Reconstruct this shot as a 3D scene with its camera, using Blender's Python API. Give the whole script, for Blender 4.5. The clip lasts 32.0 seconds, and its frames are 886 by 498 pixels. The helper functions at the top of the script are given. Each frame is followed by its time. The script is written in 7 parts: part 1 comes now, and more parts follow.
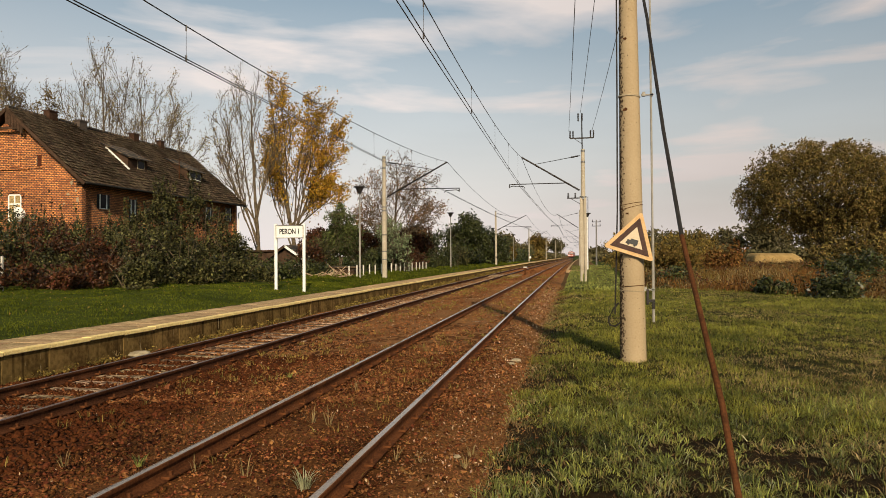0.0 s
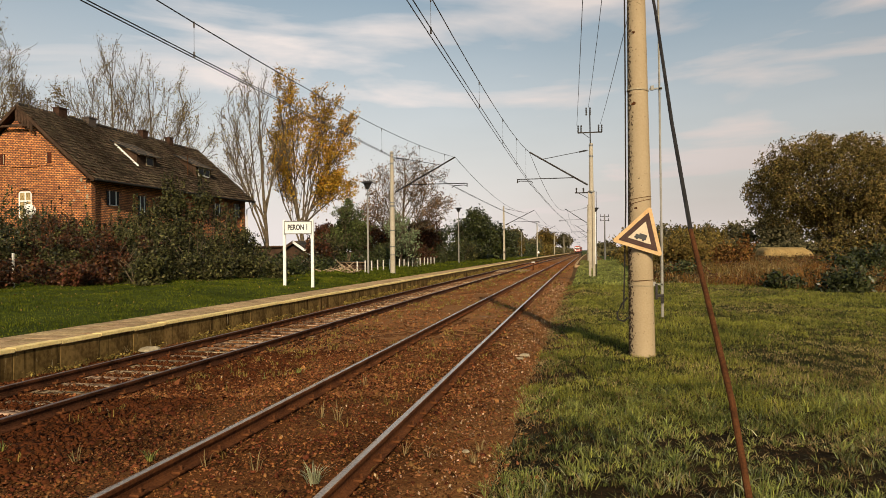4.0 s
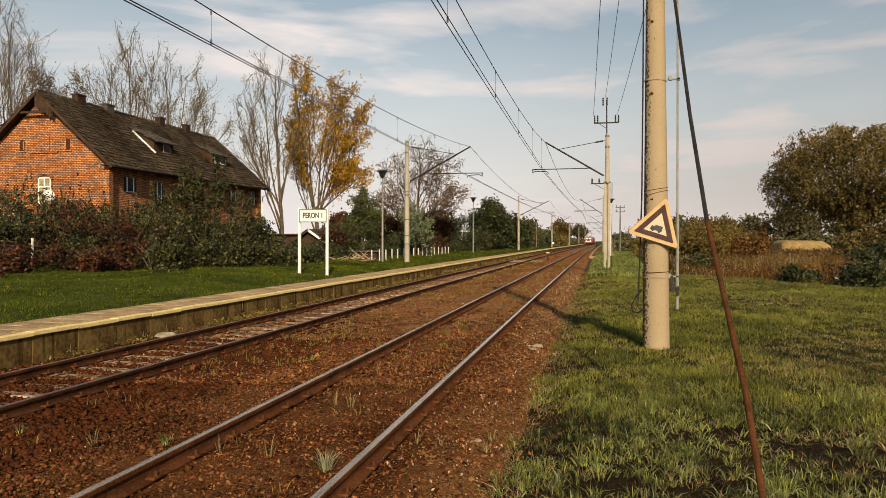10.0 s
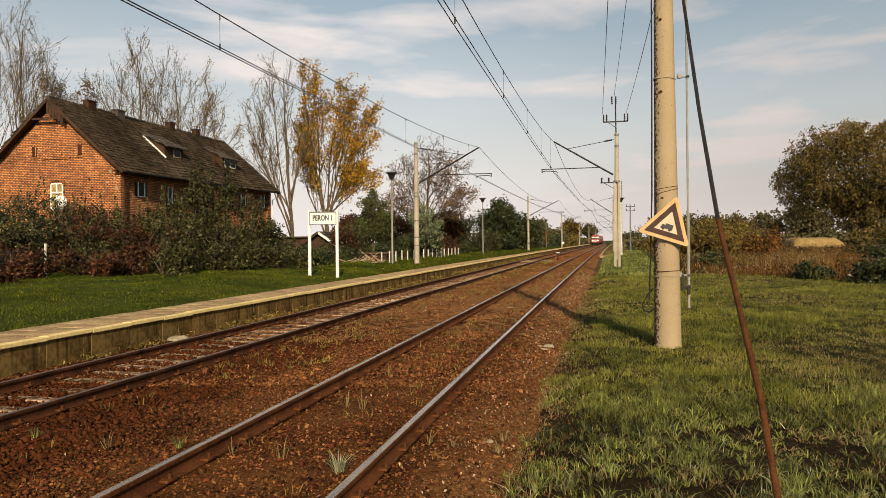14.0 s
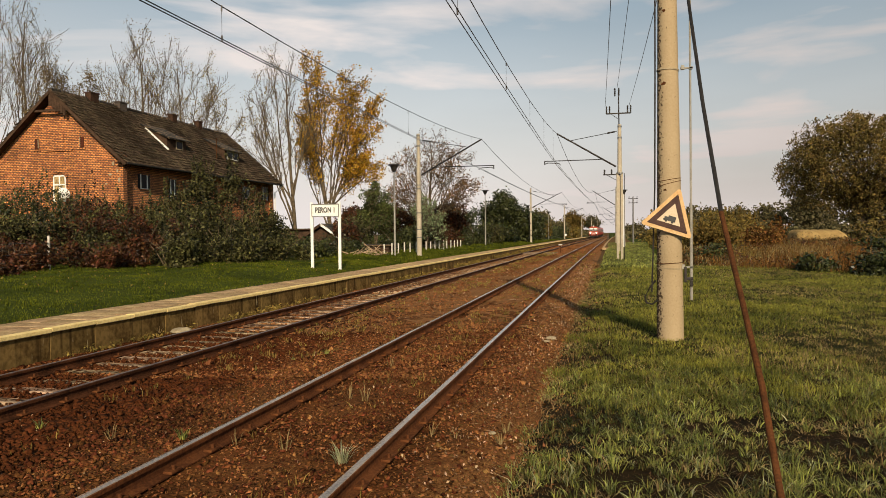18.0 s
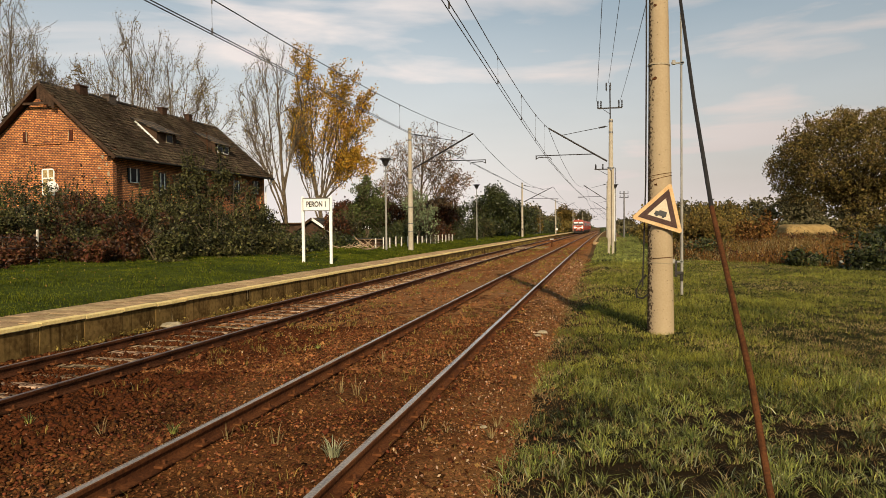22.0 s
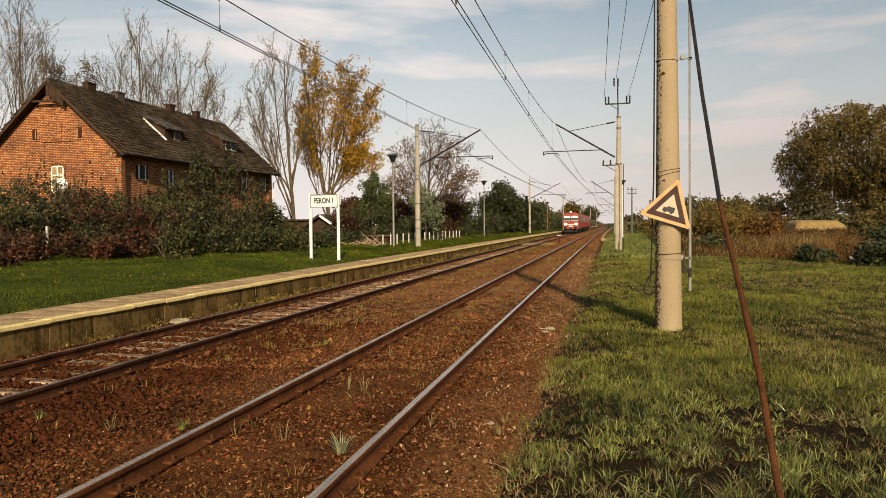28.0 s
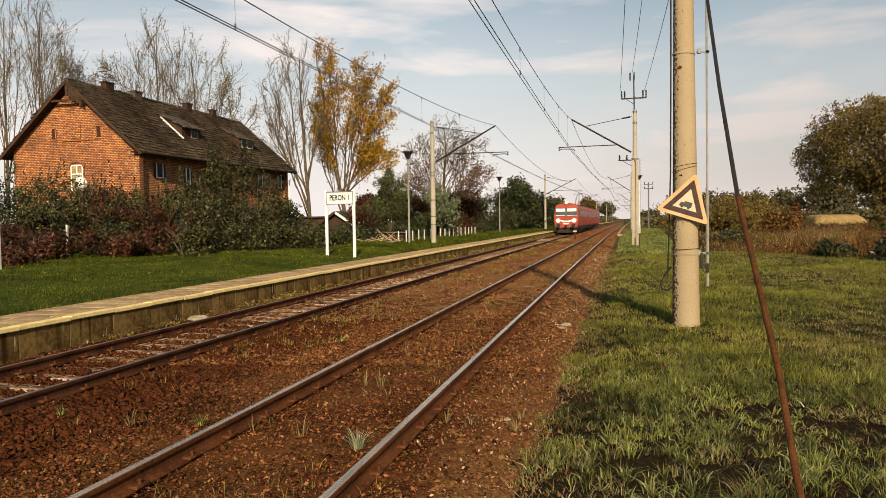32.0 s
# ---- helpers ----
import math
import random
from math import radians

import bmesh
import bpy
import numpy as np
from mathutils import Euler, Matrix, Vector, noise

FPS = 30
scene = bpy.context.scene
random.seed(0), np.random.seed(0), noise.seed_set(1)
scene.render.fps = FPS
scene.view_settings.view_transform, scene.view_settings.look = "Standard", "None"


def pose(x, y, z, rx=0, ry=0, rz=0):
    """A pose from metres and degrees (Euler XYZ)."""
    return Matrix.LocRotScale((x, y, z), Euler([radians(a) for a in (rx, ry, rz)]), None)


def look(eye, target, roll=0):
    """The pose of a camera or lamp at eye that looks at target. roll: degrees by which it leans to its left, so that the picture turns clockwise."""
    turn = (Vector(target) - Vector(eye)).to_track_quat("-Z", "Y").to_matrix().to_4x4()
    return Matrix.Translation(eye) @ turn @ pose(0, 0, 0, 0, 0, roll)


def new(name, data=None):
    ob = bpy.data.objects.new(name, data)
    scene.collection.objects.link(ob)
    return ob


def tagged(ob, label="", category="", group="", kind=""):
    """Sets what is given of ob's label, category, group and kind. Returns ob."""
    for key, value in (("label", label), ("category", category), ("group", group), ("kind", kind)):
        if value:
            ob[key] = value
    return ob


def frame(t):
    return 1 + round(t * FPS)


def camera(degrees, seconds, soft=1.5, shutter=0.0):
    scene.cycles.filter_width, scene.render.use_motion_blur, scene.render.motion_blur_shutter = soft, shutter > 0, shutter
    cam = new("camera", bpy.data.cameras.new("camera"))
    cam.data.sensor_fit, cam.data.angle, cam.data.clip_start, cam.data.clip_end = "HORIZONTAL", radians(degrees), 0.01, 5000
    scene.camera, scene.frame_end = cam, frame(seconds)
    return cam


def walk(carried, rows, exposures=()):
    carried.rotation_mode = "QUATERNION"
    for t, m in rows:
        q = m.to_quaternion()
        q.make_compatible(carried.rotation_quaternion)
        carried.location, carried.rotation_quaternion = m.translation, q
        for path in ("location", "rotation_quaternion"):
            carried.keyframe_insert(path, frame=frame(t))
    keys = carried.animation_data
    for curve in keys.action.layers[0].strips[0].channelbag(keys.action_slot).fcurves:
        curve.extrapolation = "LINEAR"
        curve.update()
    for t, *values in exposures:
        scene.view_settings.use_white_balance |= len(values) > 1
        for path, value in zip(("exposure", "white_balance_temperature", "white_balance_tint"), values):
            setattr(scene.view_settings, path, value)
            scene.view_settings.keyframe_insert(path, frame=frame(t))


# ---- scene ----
cam = camera(64.0, 32.0, soft=0.5)
PATH = [
    (0.0, pose(0, 0, 1.643, 90.535, 0.337, 10.361)),
    (0.5, pose(0, 0, 1.643, 90.361, 0.538, 10.455)),
    (1.0, pose(0, 0, 1.643, 89.965, 0.637, 10.251)),
    (1.5, pose(0, 0, 1.643, 89.852, 0.549, 10.277)),
    (2.0, pose(0, 0, 1.643, 90.013, 0.309, 10.553)),
    (2.5, pose(0, 0, 1.643, 90.047, -0.004, 10.804)),
    (3.0, pose(0, 0, 1.643, 89.974, 0.128, 10.631)),
    (3.5, pose(0, 0, 1.643, 90.042, 0.381, 10.784)),
    (5.5, pose(0, 0, 1.643, 90.430, 0.381, 11.401)),
    (6.0, pose(0, 0, 1.643, 90.435, 0.360, 11.421)),
    (6.5, pose(0, 0, 1.643, 90.178, 0.340, 11.363)),
    (7.0, pose(0, 0, 1.643, 90.061, 0.292, 11.575)),
    (7.5, pose(0, 0, 1.643, 89.998, 0.089, 11.522)),
    (8.0, pose(0, 0, 1.643, 89.836, -0.068, 11.853)),
    (8.5, pose(0, 0, 1.643, 89.801, -0.255, 11.856)),
    (9.0, pose(0, 0, 1.643, 89.450, 0.000, 11.620)),
    (9.5, pose(0, 0, 1.643, 89.323, -0.059, 11.757)),
    (10.0, pose(0, 0, 1.643, 89.316, -0.085, 12.169)),
    (10.5, pose(0, 0, 1.643, 89.396, 0.190, 12.463)),
    (11.0, pose(0, 0, 1.643, 89.308, 0.322, 12.607)),
    (11.5, pose(0, 0, 1.643, 89.234, 0.189, 12.697)),
    (12.0, pose(0, 0, 1.643, 89.424, 0.341, 12.579)),
    (12.5, pose(0, 0, 1.643, 89.332, 0.424, 12.629)),
    (13.0, pose(0, 0, 1.643, 89.286, 0.555, 12.542)),
    (13.5, pose(0, 0, 1.643, 89.304, 0.556, 12.650)),
    (14.0, pose(0, 0, 1.643, 89.405, 0.546, 12.957)),
    (14.5, pose(0, 0, 1.643, 89.374, 0.597, 13.069)),
    (16.5, pose(0, 0, 1.643, 88.981, 0.433, 12.932)),
    (17.0, pose(0, 0, 1.643, 89.027, 0.443, 13.122)),
    (17.5, pose(0, 0, 1.643, 88.870, 0.474, 13.302)),
    (18.0, pose(0, 0, 1.643, 88.768, 0.553, 13.158)),
    (18.5, pose(0, 0, 1.643, 88.586, 0.654, 13.306)),
    (19.0, pose(0, 0, 1.643, 88.697, 0.631, 13.229)),
    (19.5, pose(0, 0, 1.643, 88.600, 0.555, 13.131)),
    (20.0, pose(0, 0, 1.643, 88.656, 0.367, 13.146)),
    (20.5, pose(0, 0, 1.643, 88.670, 0.326, 12.880)),
    (21.0, pose(0, 0, 1.643, 88.445, 0.375, 12.818)),
    (21.5, pose(0, 0, 1.643, 88.330, 0.362, 12.657)),
    (22.0, pose(0, 0, 1.643, 88.305, 0.485, 12.469)),
    (22.5, pose(0, 0, 1.643, 88.572, 0.444, 12.473)),
    (23.0, pose(0, 0, 1.643, 88.586, 0.502, 12.471)),
    (23.5, pose(0, 0, 1.643, 88.528, 0.705, 12.685)),
    (24.0, pose(0, 0, 1.643, 88.392, 0.573, 12.790)),
    (24.5, pose(0, 0, 1.643, 88.437, 0.511, 12.977)),
    (25.0, pose(0, 0, 1.643, 88.452, 0.522, 13.000)),
    (25.5, pose(0, 0, 1.643, 88.079, 0.658, 12.976)),
    (27.5, pose(0, 0, 1.643, 88.124, 0.644, 13.214)),
    (28.0, pose(0, 0, 1.643, 88.013, 0.556, 13.058)),
    (28.5, pose(0, 0, 1.643, 87.873, 0.550, 13.036)),
    (29.0, pose(0, 0, 1.643, 88.161, 0.434, 13.054)),
    (29.5, pose(0, 0, 1.643, 87.856, 0.708, 12.954)),
    (30.0, pose(0, 0, 1.643, 87.573, 0.661, 12.995)),
    (30.5, pose(0, 0, 1.643, 87.560, 0.699, 13.326)),
    (31.0, pose(0, 0, 1.643, 87.526, 0.655, 13.302)),
    (31.5, pose(0, 0, 1.643, 87.718, 0.638, 13.876)),
    (32.0, pose(0, 0, 1.643, 87.737, 0.859, 14.306)),
]
walk(cam, PATH, exposures=[(0.0, 0.06), (8.0, 0.08), (14.0, 0.12), (18.0, 0.05), (22.0, 0.11), (25.0, 0.15), (28.0, 0.12), (30.0, 0.12), (32.0, 0.22)])

# ---- world, sun, exposure ----
SUN_EL, SUN_AZ = radians(27.0), math.atan2(0.30, -0.95)   # azimuth of the sun from +y towards +x
world = bpy.data.worlds.new("sky")
scene.world = world
world.use_nodes = True
wn, wl = world.node_tree.nodes, world.node_tree.links
wn.clear()
w_out = wn.new("ShaderNodeOutputWorld")
w_bg = wn.new("ShaderNodeBackground")
w_sky = wn.new("ShaderNodeTexSky")
w_sky.sky_type, w_sky.sun_disc = "NISHITA", False
w_sky.sun_elevation, w_sky.sun_rotation = SUN_EL, SUN_AZ
w_sky.air_density, w_sky.dust_density, w_sky.ozone_density = 1.0, 2.0, 1.0
w_co = wn.new("ShaderNodeTexCoord")
w_map = wn.new("ShaderNodeMapping")
w_map.inputs["Scale"].default_value = (1.1, 1.1, 5.5)
w_map.inputs["Rotation"].default_value = (0.10, -0.06, 0.3)
w_noise = wn.new("ShaderNodeTexNoise")
w_noise.inputs["Scale"].default_value = 2.1
w_noise.inputs["Detail"].default_value = 8.0
w_noise.inputs["Roughness"].default_value = 0.5
w_noise.inputs["Distortion"].default_value = 0.35
w_ramp = wn.new("ShaderNodeValToRGB")
w_ramp.color_ramp.elements[0].position, w_ramp.color_ramp.elements[0].color = 0.41, (0.0, 0.0, 0.0, 1)
w_ramp.color_ramp.elements[1].position, w_ramp.color_ramp.elements[1].color = 0.62, (1, 1, 1, 1)
w_sep = wn.new("ShaderNodeSeparateXYZ")
w_low = wn.new("ShaderNodeMapRange")          # cloud deck closes towards the horizon
w_low.inputs["From Min"].default_value, w_low.inputs["From Max"].default_value = 0.02, 0.44
w_low.inputs["To Min"].default_value, w_low.inputs["To Max"].default_value = 1.0, 0.0
w_open = wn.new("ShaderNodeMapRange")         # the deck breaks up overhead
w_open.inputs["From Min"].default_value, w_open.inputs["From Max"].default_value = 0.40, 0.70
w_open.inputs["To Min"].default_value, w_open.inputs["To Max"].default_value = 1.0, 0.12
w_thin = wn.new("ShaderNodeMath")
w_thin.operation = "MULTIPLY"
w_max = wn.new("ShaderNodeMath")
w_max.operation = "MAXIMUM"
w_mix = wn.new("ShaderNodeMix")
w_mix.data_type = "RGBA"
w_grey = wn.new("ShaderNodeTexNoise")          # cloud bases, greyer away from the house
w_grey.inputs["Scale"].default_value, w_grey.inputs["Detail"].default_value = 1.3, 5
w_shade = wn.new("ShaderNodeMath")
w_shade.operation, w_shade.use_clamp = "MULTIPLY_ADD", True
w_shade.inputs[1].default_value = 1.05
w_tone = wn.new("ShaderNodeMix")
w_tone.data_type = "RGBA"
w_tone.inputs["A"].default_value, w_tone.inputs["B"].default_value = (12.3, 11.2, 10.7, 1), (7.3, 6.15, 5.6, 1)
wl.new(w_co.outputs["Generated"], w_map.inputs["Vector"])
wl.new(w_map.outputs["Vector"], w_noise.inputs["Vector"])
wl.new(w_noise.outputs["Fac"], w_ramp.inputs["Fac"])
wl.new(w_co.outputs["Generated"], w_sep.inputs["Vector"])
wl.new(w_sep.outputs["Z"], w_low.inputs["Value"])
wl.new(w_sep.outputs["Z"], w_open.inputs["Value"])
wl.new(w_ramp.outputs["Color"], w_thin.inputs[0])
wl.new(w_open.outputs["Result"], w_thin.inputs[1])
wl.new(w_thin.outputs["Value"], w_max.inputs[0])
wl.new(w_low.outputs["Result"], w_max.inputs[1])
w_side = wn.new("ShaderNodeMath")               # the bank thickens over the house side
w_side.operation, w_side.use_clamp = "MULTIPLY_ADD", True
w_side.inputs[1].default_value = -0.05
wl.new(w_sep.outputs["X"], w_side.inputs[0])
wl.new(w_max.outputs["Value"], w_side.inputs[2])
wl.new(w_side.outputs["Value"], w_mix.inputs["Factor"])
w_bias = wn.new("ShaderNodeMath")
w_bias.operation = "SUBTRACT"
w_bias.inputs[1].default_value = 0.26
wl.new(w_map.outputs["Vector"], w_grey.inputs["Vector"])
wl.new(w_grey.outputs["Fac"], w_bias.inputs[0])
wl.new(w_sep.outputs["X"], w_shade.inputs[0])
wl.new(w_bias.outputs["Value"], w_shade.inputs[2])
wl.new(w_shade.outputs["Value"], w_tone.inputs["Factor"])
wl.new(w_tone.outputs["Result"], w_mix.inputs["B"])
w_tint = wn.new("ShaderNodeMix")               # thin haze greens the blue a little
w_tint.data_type, w_tint.blend_type = "RGBA", "MULTIPLY"
w_tint.inputs["Factor"].default_value = 1.0
w_tint.inputs["B"].default_value = (0.93, 1.36, 1.27, 1)
wl.new(w_sky.outputs["Color"], w_tint.inputs["A"])
wl.new(w_tint.outputs["Result"], w_mix.inputs["A"])
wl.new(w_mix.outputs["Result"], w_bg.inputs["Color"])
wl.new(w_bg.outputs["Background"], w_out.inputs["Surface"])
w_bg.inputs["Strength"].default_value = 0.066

sun = new("sun", bpy.data.lights.new("sun", "SUN"))
sun.data.energy, sun.data.angle, sun.data.color = 5.0, radians(0.6), (1.0, 0.81, 0.57)
sun_way = Vector((math.sin(SUN_AZ) * math.cos(SUN_EL), math.cos(SUN_AZ) * math.cos(SUN_EL), math.sin(SUN_EL)))
sun.matrix_world = look(sun_way * 50, (0, 0, 0))


# ---- materials ----
def mat(name, base, dark=None, scale=8.0, fine=60.0, rough=0.8, metal=0.0, bump=0.3, amount=0.5, coords="Object",
        island=0.0, each=0.0, through_light=0.0, spec=0.04):
    """A surface of two tones, mottled at two scales; island / each: variation per loose piece or per object."""
    m = bpy.data.materials.new(name)
    m.use_nodes = True
    n, l = m.node_tree.nodes, m.node_tree.links
    bs = n["Principled BSDF"]
    bs.inputs["Roughness"].default_value, bs.inputs["Metallic"].default_value = rough, metal
    bs.inputs["Specular IOR Level"].default_value = spec
    dark = dark or tuple(c * 0.55 for c in base)
    co = n.new("ShaderNodeTexCoord")
    a, b = n.new("ShaderNodeTexNoise"), n.new("ShaderNodeTexNoise")
    a.inputs["Scale"].default_value, a.inputs["Detail"].default_value = scale, 4
    b.inputs["Scale"].default_value, b.inputs["Detail"].default_value = fine, 3
    for q in (a, b):
        l.new(co.outputs[coords], q.inputs["Vector"])
    add = n.new("ShaderNodeMath")
    add.operation = "ADD"
    l.new(a.outputs["Fac"], add.inputs[0])
    l.new(b.outputs["Fac"], add.inputs[1])
    rng = n.new("ShaderNodeMapRange")
    rng.inputs["From Min"].default_value, rng.inputs["From Max"].default_value = 1 - 0.35 * amount - 0.05, 1 + 0.35 * amount + 0.05
    l.new(add.outputs["Value"], rng.inputs["Value"])
    mix = n.new("ShaderNodeMix")
    mix.data_type = "RGBA"
    mix.inputs["A"].default_value, mix.inputs["B"].default_value = (*dark, 1), (*base, 1)
    l.new(rng.outputs["Result"], mix.inputs["Factor"])
    col = mix.outputs["Result"]
    if island or each:
        hsv = n.new("ShaderNodeHueSaturation")
        src = n.new("ShaderNodeNewGeometry").outputs["Random Per Island"] if island else n.new("ShaderNodeObjectInfo").outputs["Random"]
        v = n.new("ShaderNodeMapRange")
        k = island or each
        v.inputs["To Min"].default_value, v.inputs["To Max"].default_value = 1 - k, 1 + k
        l.new(src, v.inputs["Value"])
        l.new(v.outputs["Result"], hsv.inputs["Value"])
        h = n.new("ShaderNodeMath")
        h.operation = "MULTIPLY_ADD"
        fr = n.new("ShaderNodeMath")
        fr.operation = "FRACT"
        mu = n.new("ShaderNodeMath")
        mu.operation = "MULTIPLY"
        mu.inputs[1].default_value = 7.31
        l.new(src, mu.inputs[0])
        l.new(mu.outputs["Value"], fr.inputs[0])
        l.new(fr.outputs["Value"], h.inputs[0])
        h.inputs[1].default_value, h.inputs[2].default_value = 0.06 * k, 0.5 - 0.03 * k
        l.new(h.outputs["Value"], hsv.inputs["Hue"])
        l.new(col, hsv.inputs["Color"])
        col = hsv.outputs["Color"]
    l.new(col, bs.inputs["Base Color"])
    if bump:
        bp = n.new("ShaderNodeBump")
        bp.inputs["Strength"].default_value, bp.inputs["Distance"].default_value = bump, 0.6 / fine
        l.new(b.outputs["Fac"], bp.inputs["Height"])
        l.new(bp.outputs["Normal"], bs.inputs["Normal"])
    if through_light:
        tr = n.new("ShaderNodeBsdfTranslucent")
        l.new(col, tr.inputs["Color"])
        ms = n.new("ShaderNodeMixShader")
        ms.inputs["Fac"].default_value = through_light
        l.new(bs.outputs["BSDF"], ms.inputs[1])
        l.new(tr.outputs["BSDF"], ms.inputs[2])
        l.new(ms.outputs["Shader"], n["Material Output"].inputs["Surface"])
    return m


def plain(name, base, rough=0.5, metal=0.0, glow=0.0):
    m = bpy.data.materials.new(name)
    m.use_nodes = True
    bs = m.node_tree.nodes["Principled BSDF"]
    bs.inputs["Base Color"].default_value = (*base, 1)
    bs.inputs["Roughness"].default_value, bs.inputs["Metallic"].default_value = rough, metal
    if glow:
        bs.inputs["Emission Color"].default_value, bs.inputs["Emission Strength"].default_value = (*base, 1), glow
    return m


# near-black soil: the shade between grass tussocks is put into its colour
M_SHADED_SOIL = mat("soil", (0.030, 0.019, 0.008), (0.006, 0.005, 0.003), 0.9, 12, 0.95, bump=0.6, amount=0.8)
M_DIRT = mat("trodden_dirt", (0.16, 0.088, 0.034), (0.07, 0.045, 0.016), 0.5, 12, 0.95, bump=0.5, amount=0.8)
M_MEADOW = mat("meadow_ground", (0.036, 0.036, 0.008), (0.010, 0.011, 0.004), 0.5, 9, 0.95, bump=0.6, amount=0.8)
M_LAWN = mat("lawn_ground", (0.066, 0.080, 0.010), (0.020, 0.028, 0.005), 0.35, 7, 0.95, bump=0.6, amount=0.8)
M_BALLAST_BED = mat("ballast_bed", (0.150, 0.055, 0.017), (0.013, 0.005, 0.002), 3.2, 34, 0.95, bump=0.7, amount=0.6)
M_STONE = mat("ballast_stone", (0.160, 0.056, 0.020), (0.030, 0.011, 0.0045), 1.3, 30, 0.9, bump=0.4, island=0.55)
# dry ballast in lighter copies: the sunlit look further off is put into colour
M_STONE_DRY_LIT = mat("dusty_sunlit_stone", (0.290, 0.119, 0.043), (0.125, 0.052, 0.020), 0.6, 16, 0.9, bump=0.3, island=0.35)
M_BALLAST_FAR = mat("far_sunlit_ballast", (0.262, 0.125, 0.048), (0.135, 0.065, 0.025), 0.5, 9, 0.95, bump=0.5, amount=0.8)
M_FINES = mat("shoulder_grit", (0.245, 0.118, 0.044), (0.095, 0.043, 0.016), 2.0, 30, 0.95, bump=0.5, island=0.6)


def strip(m, tone, tone_dark, spans, edge=0.35):
    """Strips of fine soil, moss and darker tone along the line, with ragged edges; spans: (x from, x to, amount)."""
    n, l = m.node_tree.nodes, m.node_tree.links
    bs = n["Principled BSDF"]
    col = bs.inputs["Base Color"].links[0].from_socket
    co, sep = n.new("ShaderNodeTexCoord"), n.new("ShaderNodeSeparateXYZ")
    big, fine = n.new("ShaderNodeTexNoise"), n.new("ShaderNodeTexNoise")
    big.inputs["Scale"].default_value, big.inputs["Detail"].default_value = 1.1, 6
    fine.inputs["Scale"].default_value, fine.inputs["Detail"].default_value = 38, 3
    for q in (big, fine):
        l.new(co.outputs["Object"], q.inputs["Vector"])
    l.new(co.outputs["Object"], sep.inputs[0])

    def calc(op, a, b):
        k = n.new("ShaderNodeMath")
        k.operation = op
        for i, q in enumerate((a, b)):
            if isinstance(q, (int, float)):
                k.inputs[i].default_value = q
            else:
                l.new(q, k.inputs[i])
        return k.outputs[0]

    wob = calc("MULTIPLY", calc("SUBTRACT", big.outputs["Fac"], 0.5), 2.2)
    total = None
    for a, b, amount in spans:
        mid, half = (a + b) / 2, (b - a) / 2
        d = calc("ADD", calc("SUBTRACT", half, calc("ABSOLUTE", calc("SUBTRACT", sep.outputs["X"], mid), 0)), wob)
        r = n.new("ShaderNodeMapRange")
        r.inputs["From Min"].default_value, r.inputs["From Max"].default_value = -edge, edge
        r.inputs["To Max"].default_value = amount
        l.new(d, r.inputs["Value"])
        total = r.outputs["Result"] if total is None else calc("MAXIMUM", total, r.outputs["Result"])
    soil = n.new("ShaderNodeMix")
    soil.data_type = "RGBA"
    soil.inputs["A"].default_value, soil.inputs["B"].default_value = (*tone_dark, 1), (*tone, 1)
    fr = n.new("ShaderNodeMapRange")
    fr.inputs["From Min"].default_value, fr.inputs["From Max"].default_value = 0.32, 0.68
    l.new(fine.outputs["Fac"], fr.inputs["Value"])
    l.new(fr.outputs["Result"], soil.inputs["Factor"])
    mix = n.new("ShaderNodeMix")
    mix.data_type = "RGBA"
    l.new(total, mix.inputs["Factor"])
    l.new(col, mix.inputs["A"])
    l.new(soil.outputs["Result"], mix.inputs["B"])
    l.new(mix.outputs["Result"], bs.inputs["Base Color"])


strip(M_BALLAST_BED, (0.22, 0.092, 0.030), (0.018, 0.008, 0.003), ((-4.7, -3.4, 0.7), (-2.95, -2.0, 0.6)))
# darker tone on bed and stones along the platform track
strip(M_BALLAST_BED, (0.055, 0.018, 0.006), (0.014, 0.005, 0.002), ((-8.6, -5.0, 0.8),))
strip(M_STONE, (0.100, 0.030, 0.010), (0.026, 0.008, 0.003), ((-9.0, -4.7, 0.85),))
strip(M_BALLAST_BED, (0.25, 0.115, 0.041), (0.060, 0.026, 0.009), ((-1.35, -0.1, 0.9),))
M_RAIL_SIDE = mat("rusty_rail", (0.135, 0.050, 0.019), (0.060, 0.022, 0.010), 3, 40, 0.8, bump=0.25)
# darker rail sides for the platform track
M_RAIL_DARK = mat("dark_rail", (0.090, 0.034, 0.016), (0.028, 0.012, 0.006), 3, 40, 0.75, bump=0.25)
M_RAIL_TOP = mat("worn_steel", (0.40, 0.31, 0.235), (0.20, 0.15, 0.11), 1.5, 50, 0.17, metal=0.25, bump=0.03, spec=0.95)
M_RAIL_DULL = mat("dull_rail_top", (0.15, 0.090, 0.062), (0.060, 0.033, 0.022), 1.5, 50, 0.34, metal=0.2, bump=0.04, spec=0.6)
M_CONCRETE = mat("concrete", (0.38, 0.31, 0.205), (0.25, 0.195, 0.12), 1.3, 26, 0.9, bump=0.35)
M_CHIP = mat("pale_chips", (0.46, 0.31, 0.20), (0.20, 0.11, 0.06), 2.0, 20, 0.9, bump=0, island=0.5)
M_MAST = mat("pale_mast_concrete", (0.46, 0.40, 0.31), (0.30, 0.255, 0.19), 1.6, 20, 0.9, bump=0.3, amount=0.7)
M_POST = mat("whitewashed_post", (0.64, 0.60, 0.54), (0.44, 0.39, 0.33), 6, 40, 0.8, bump=0.2)
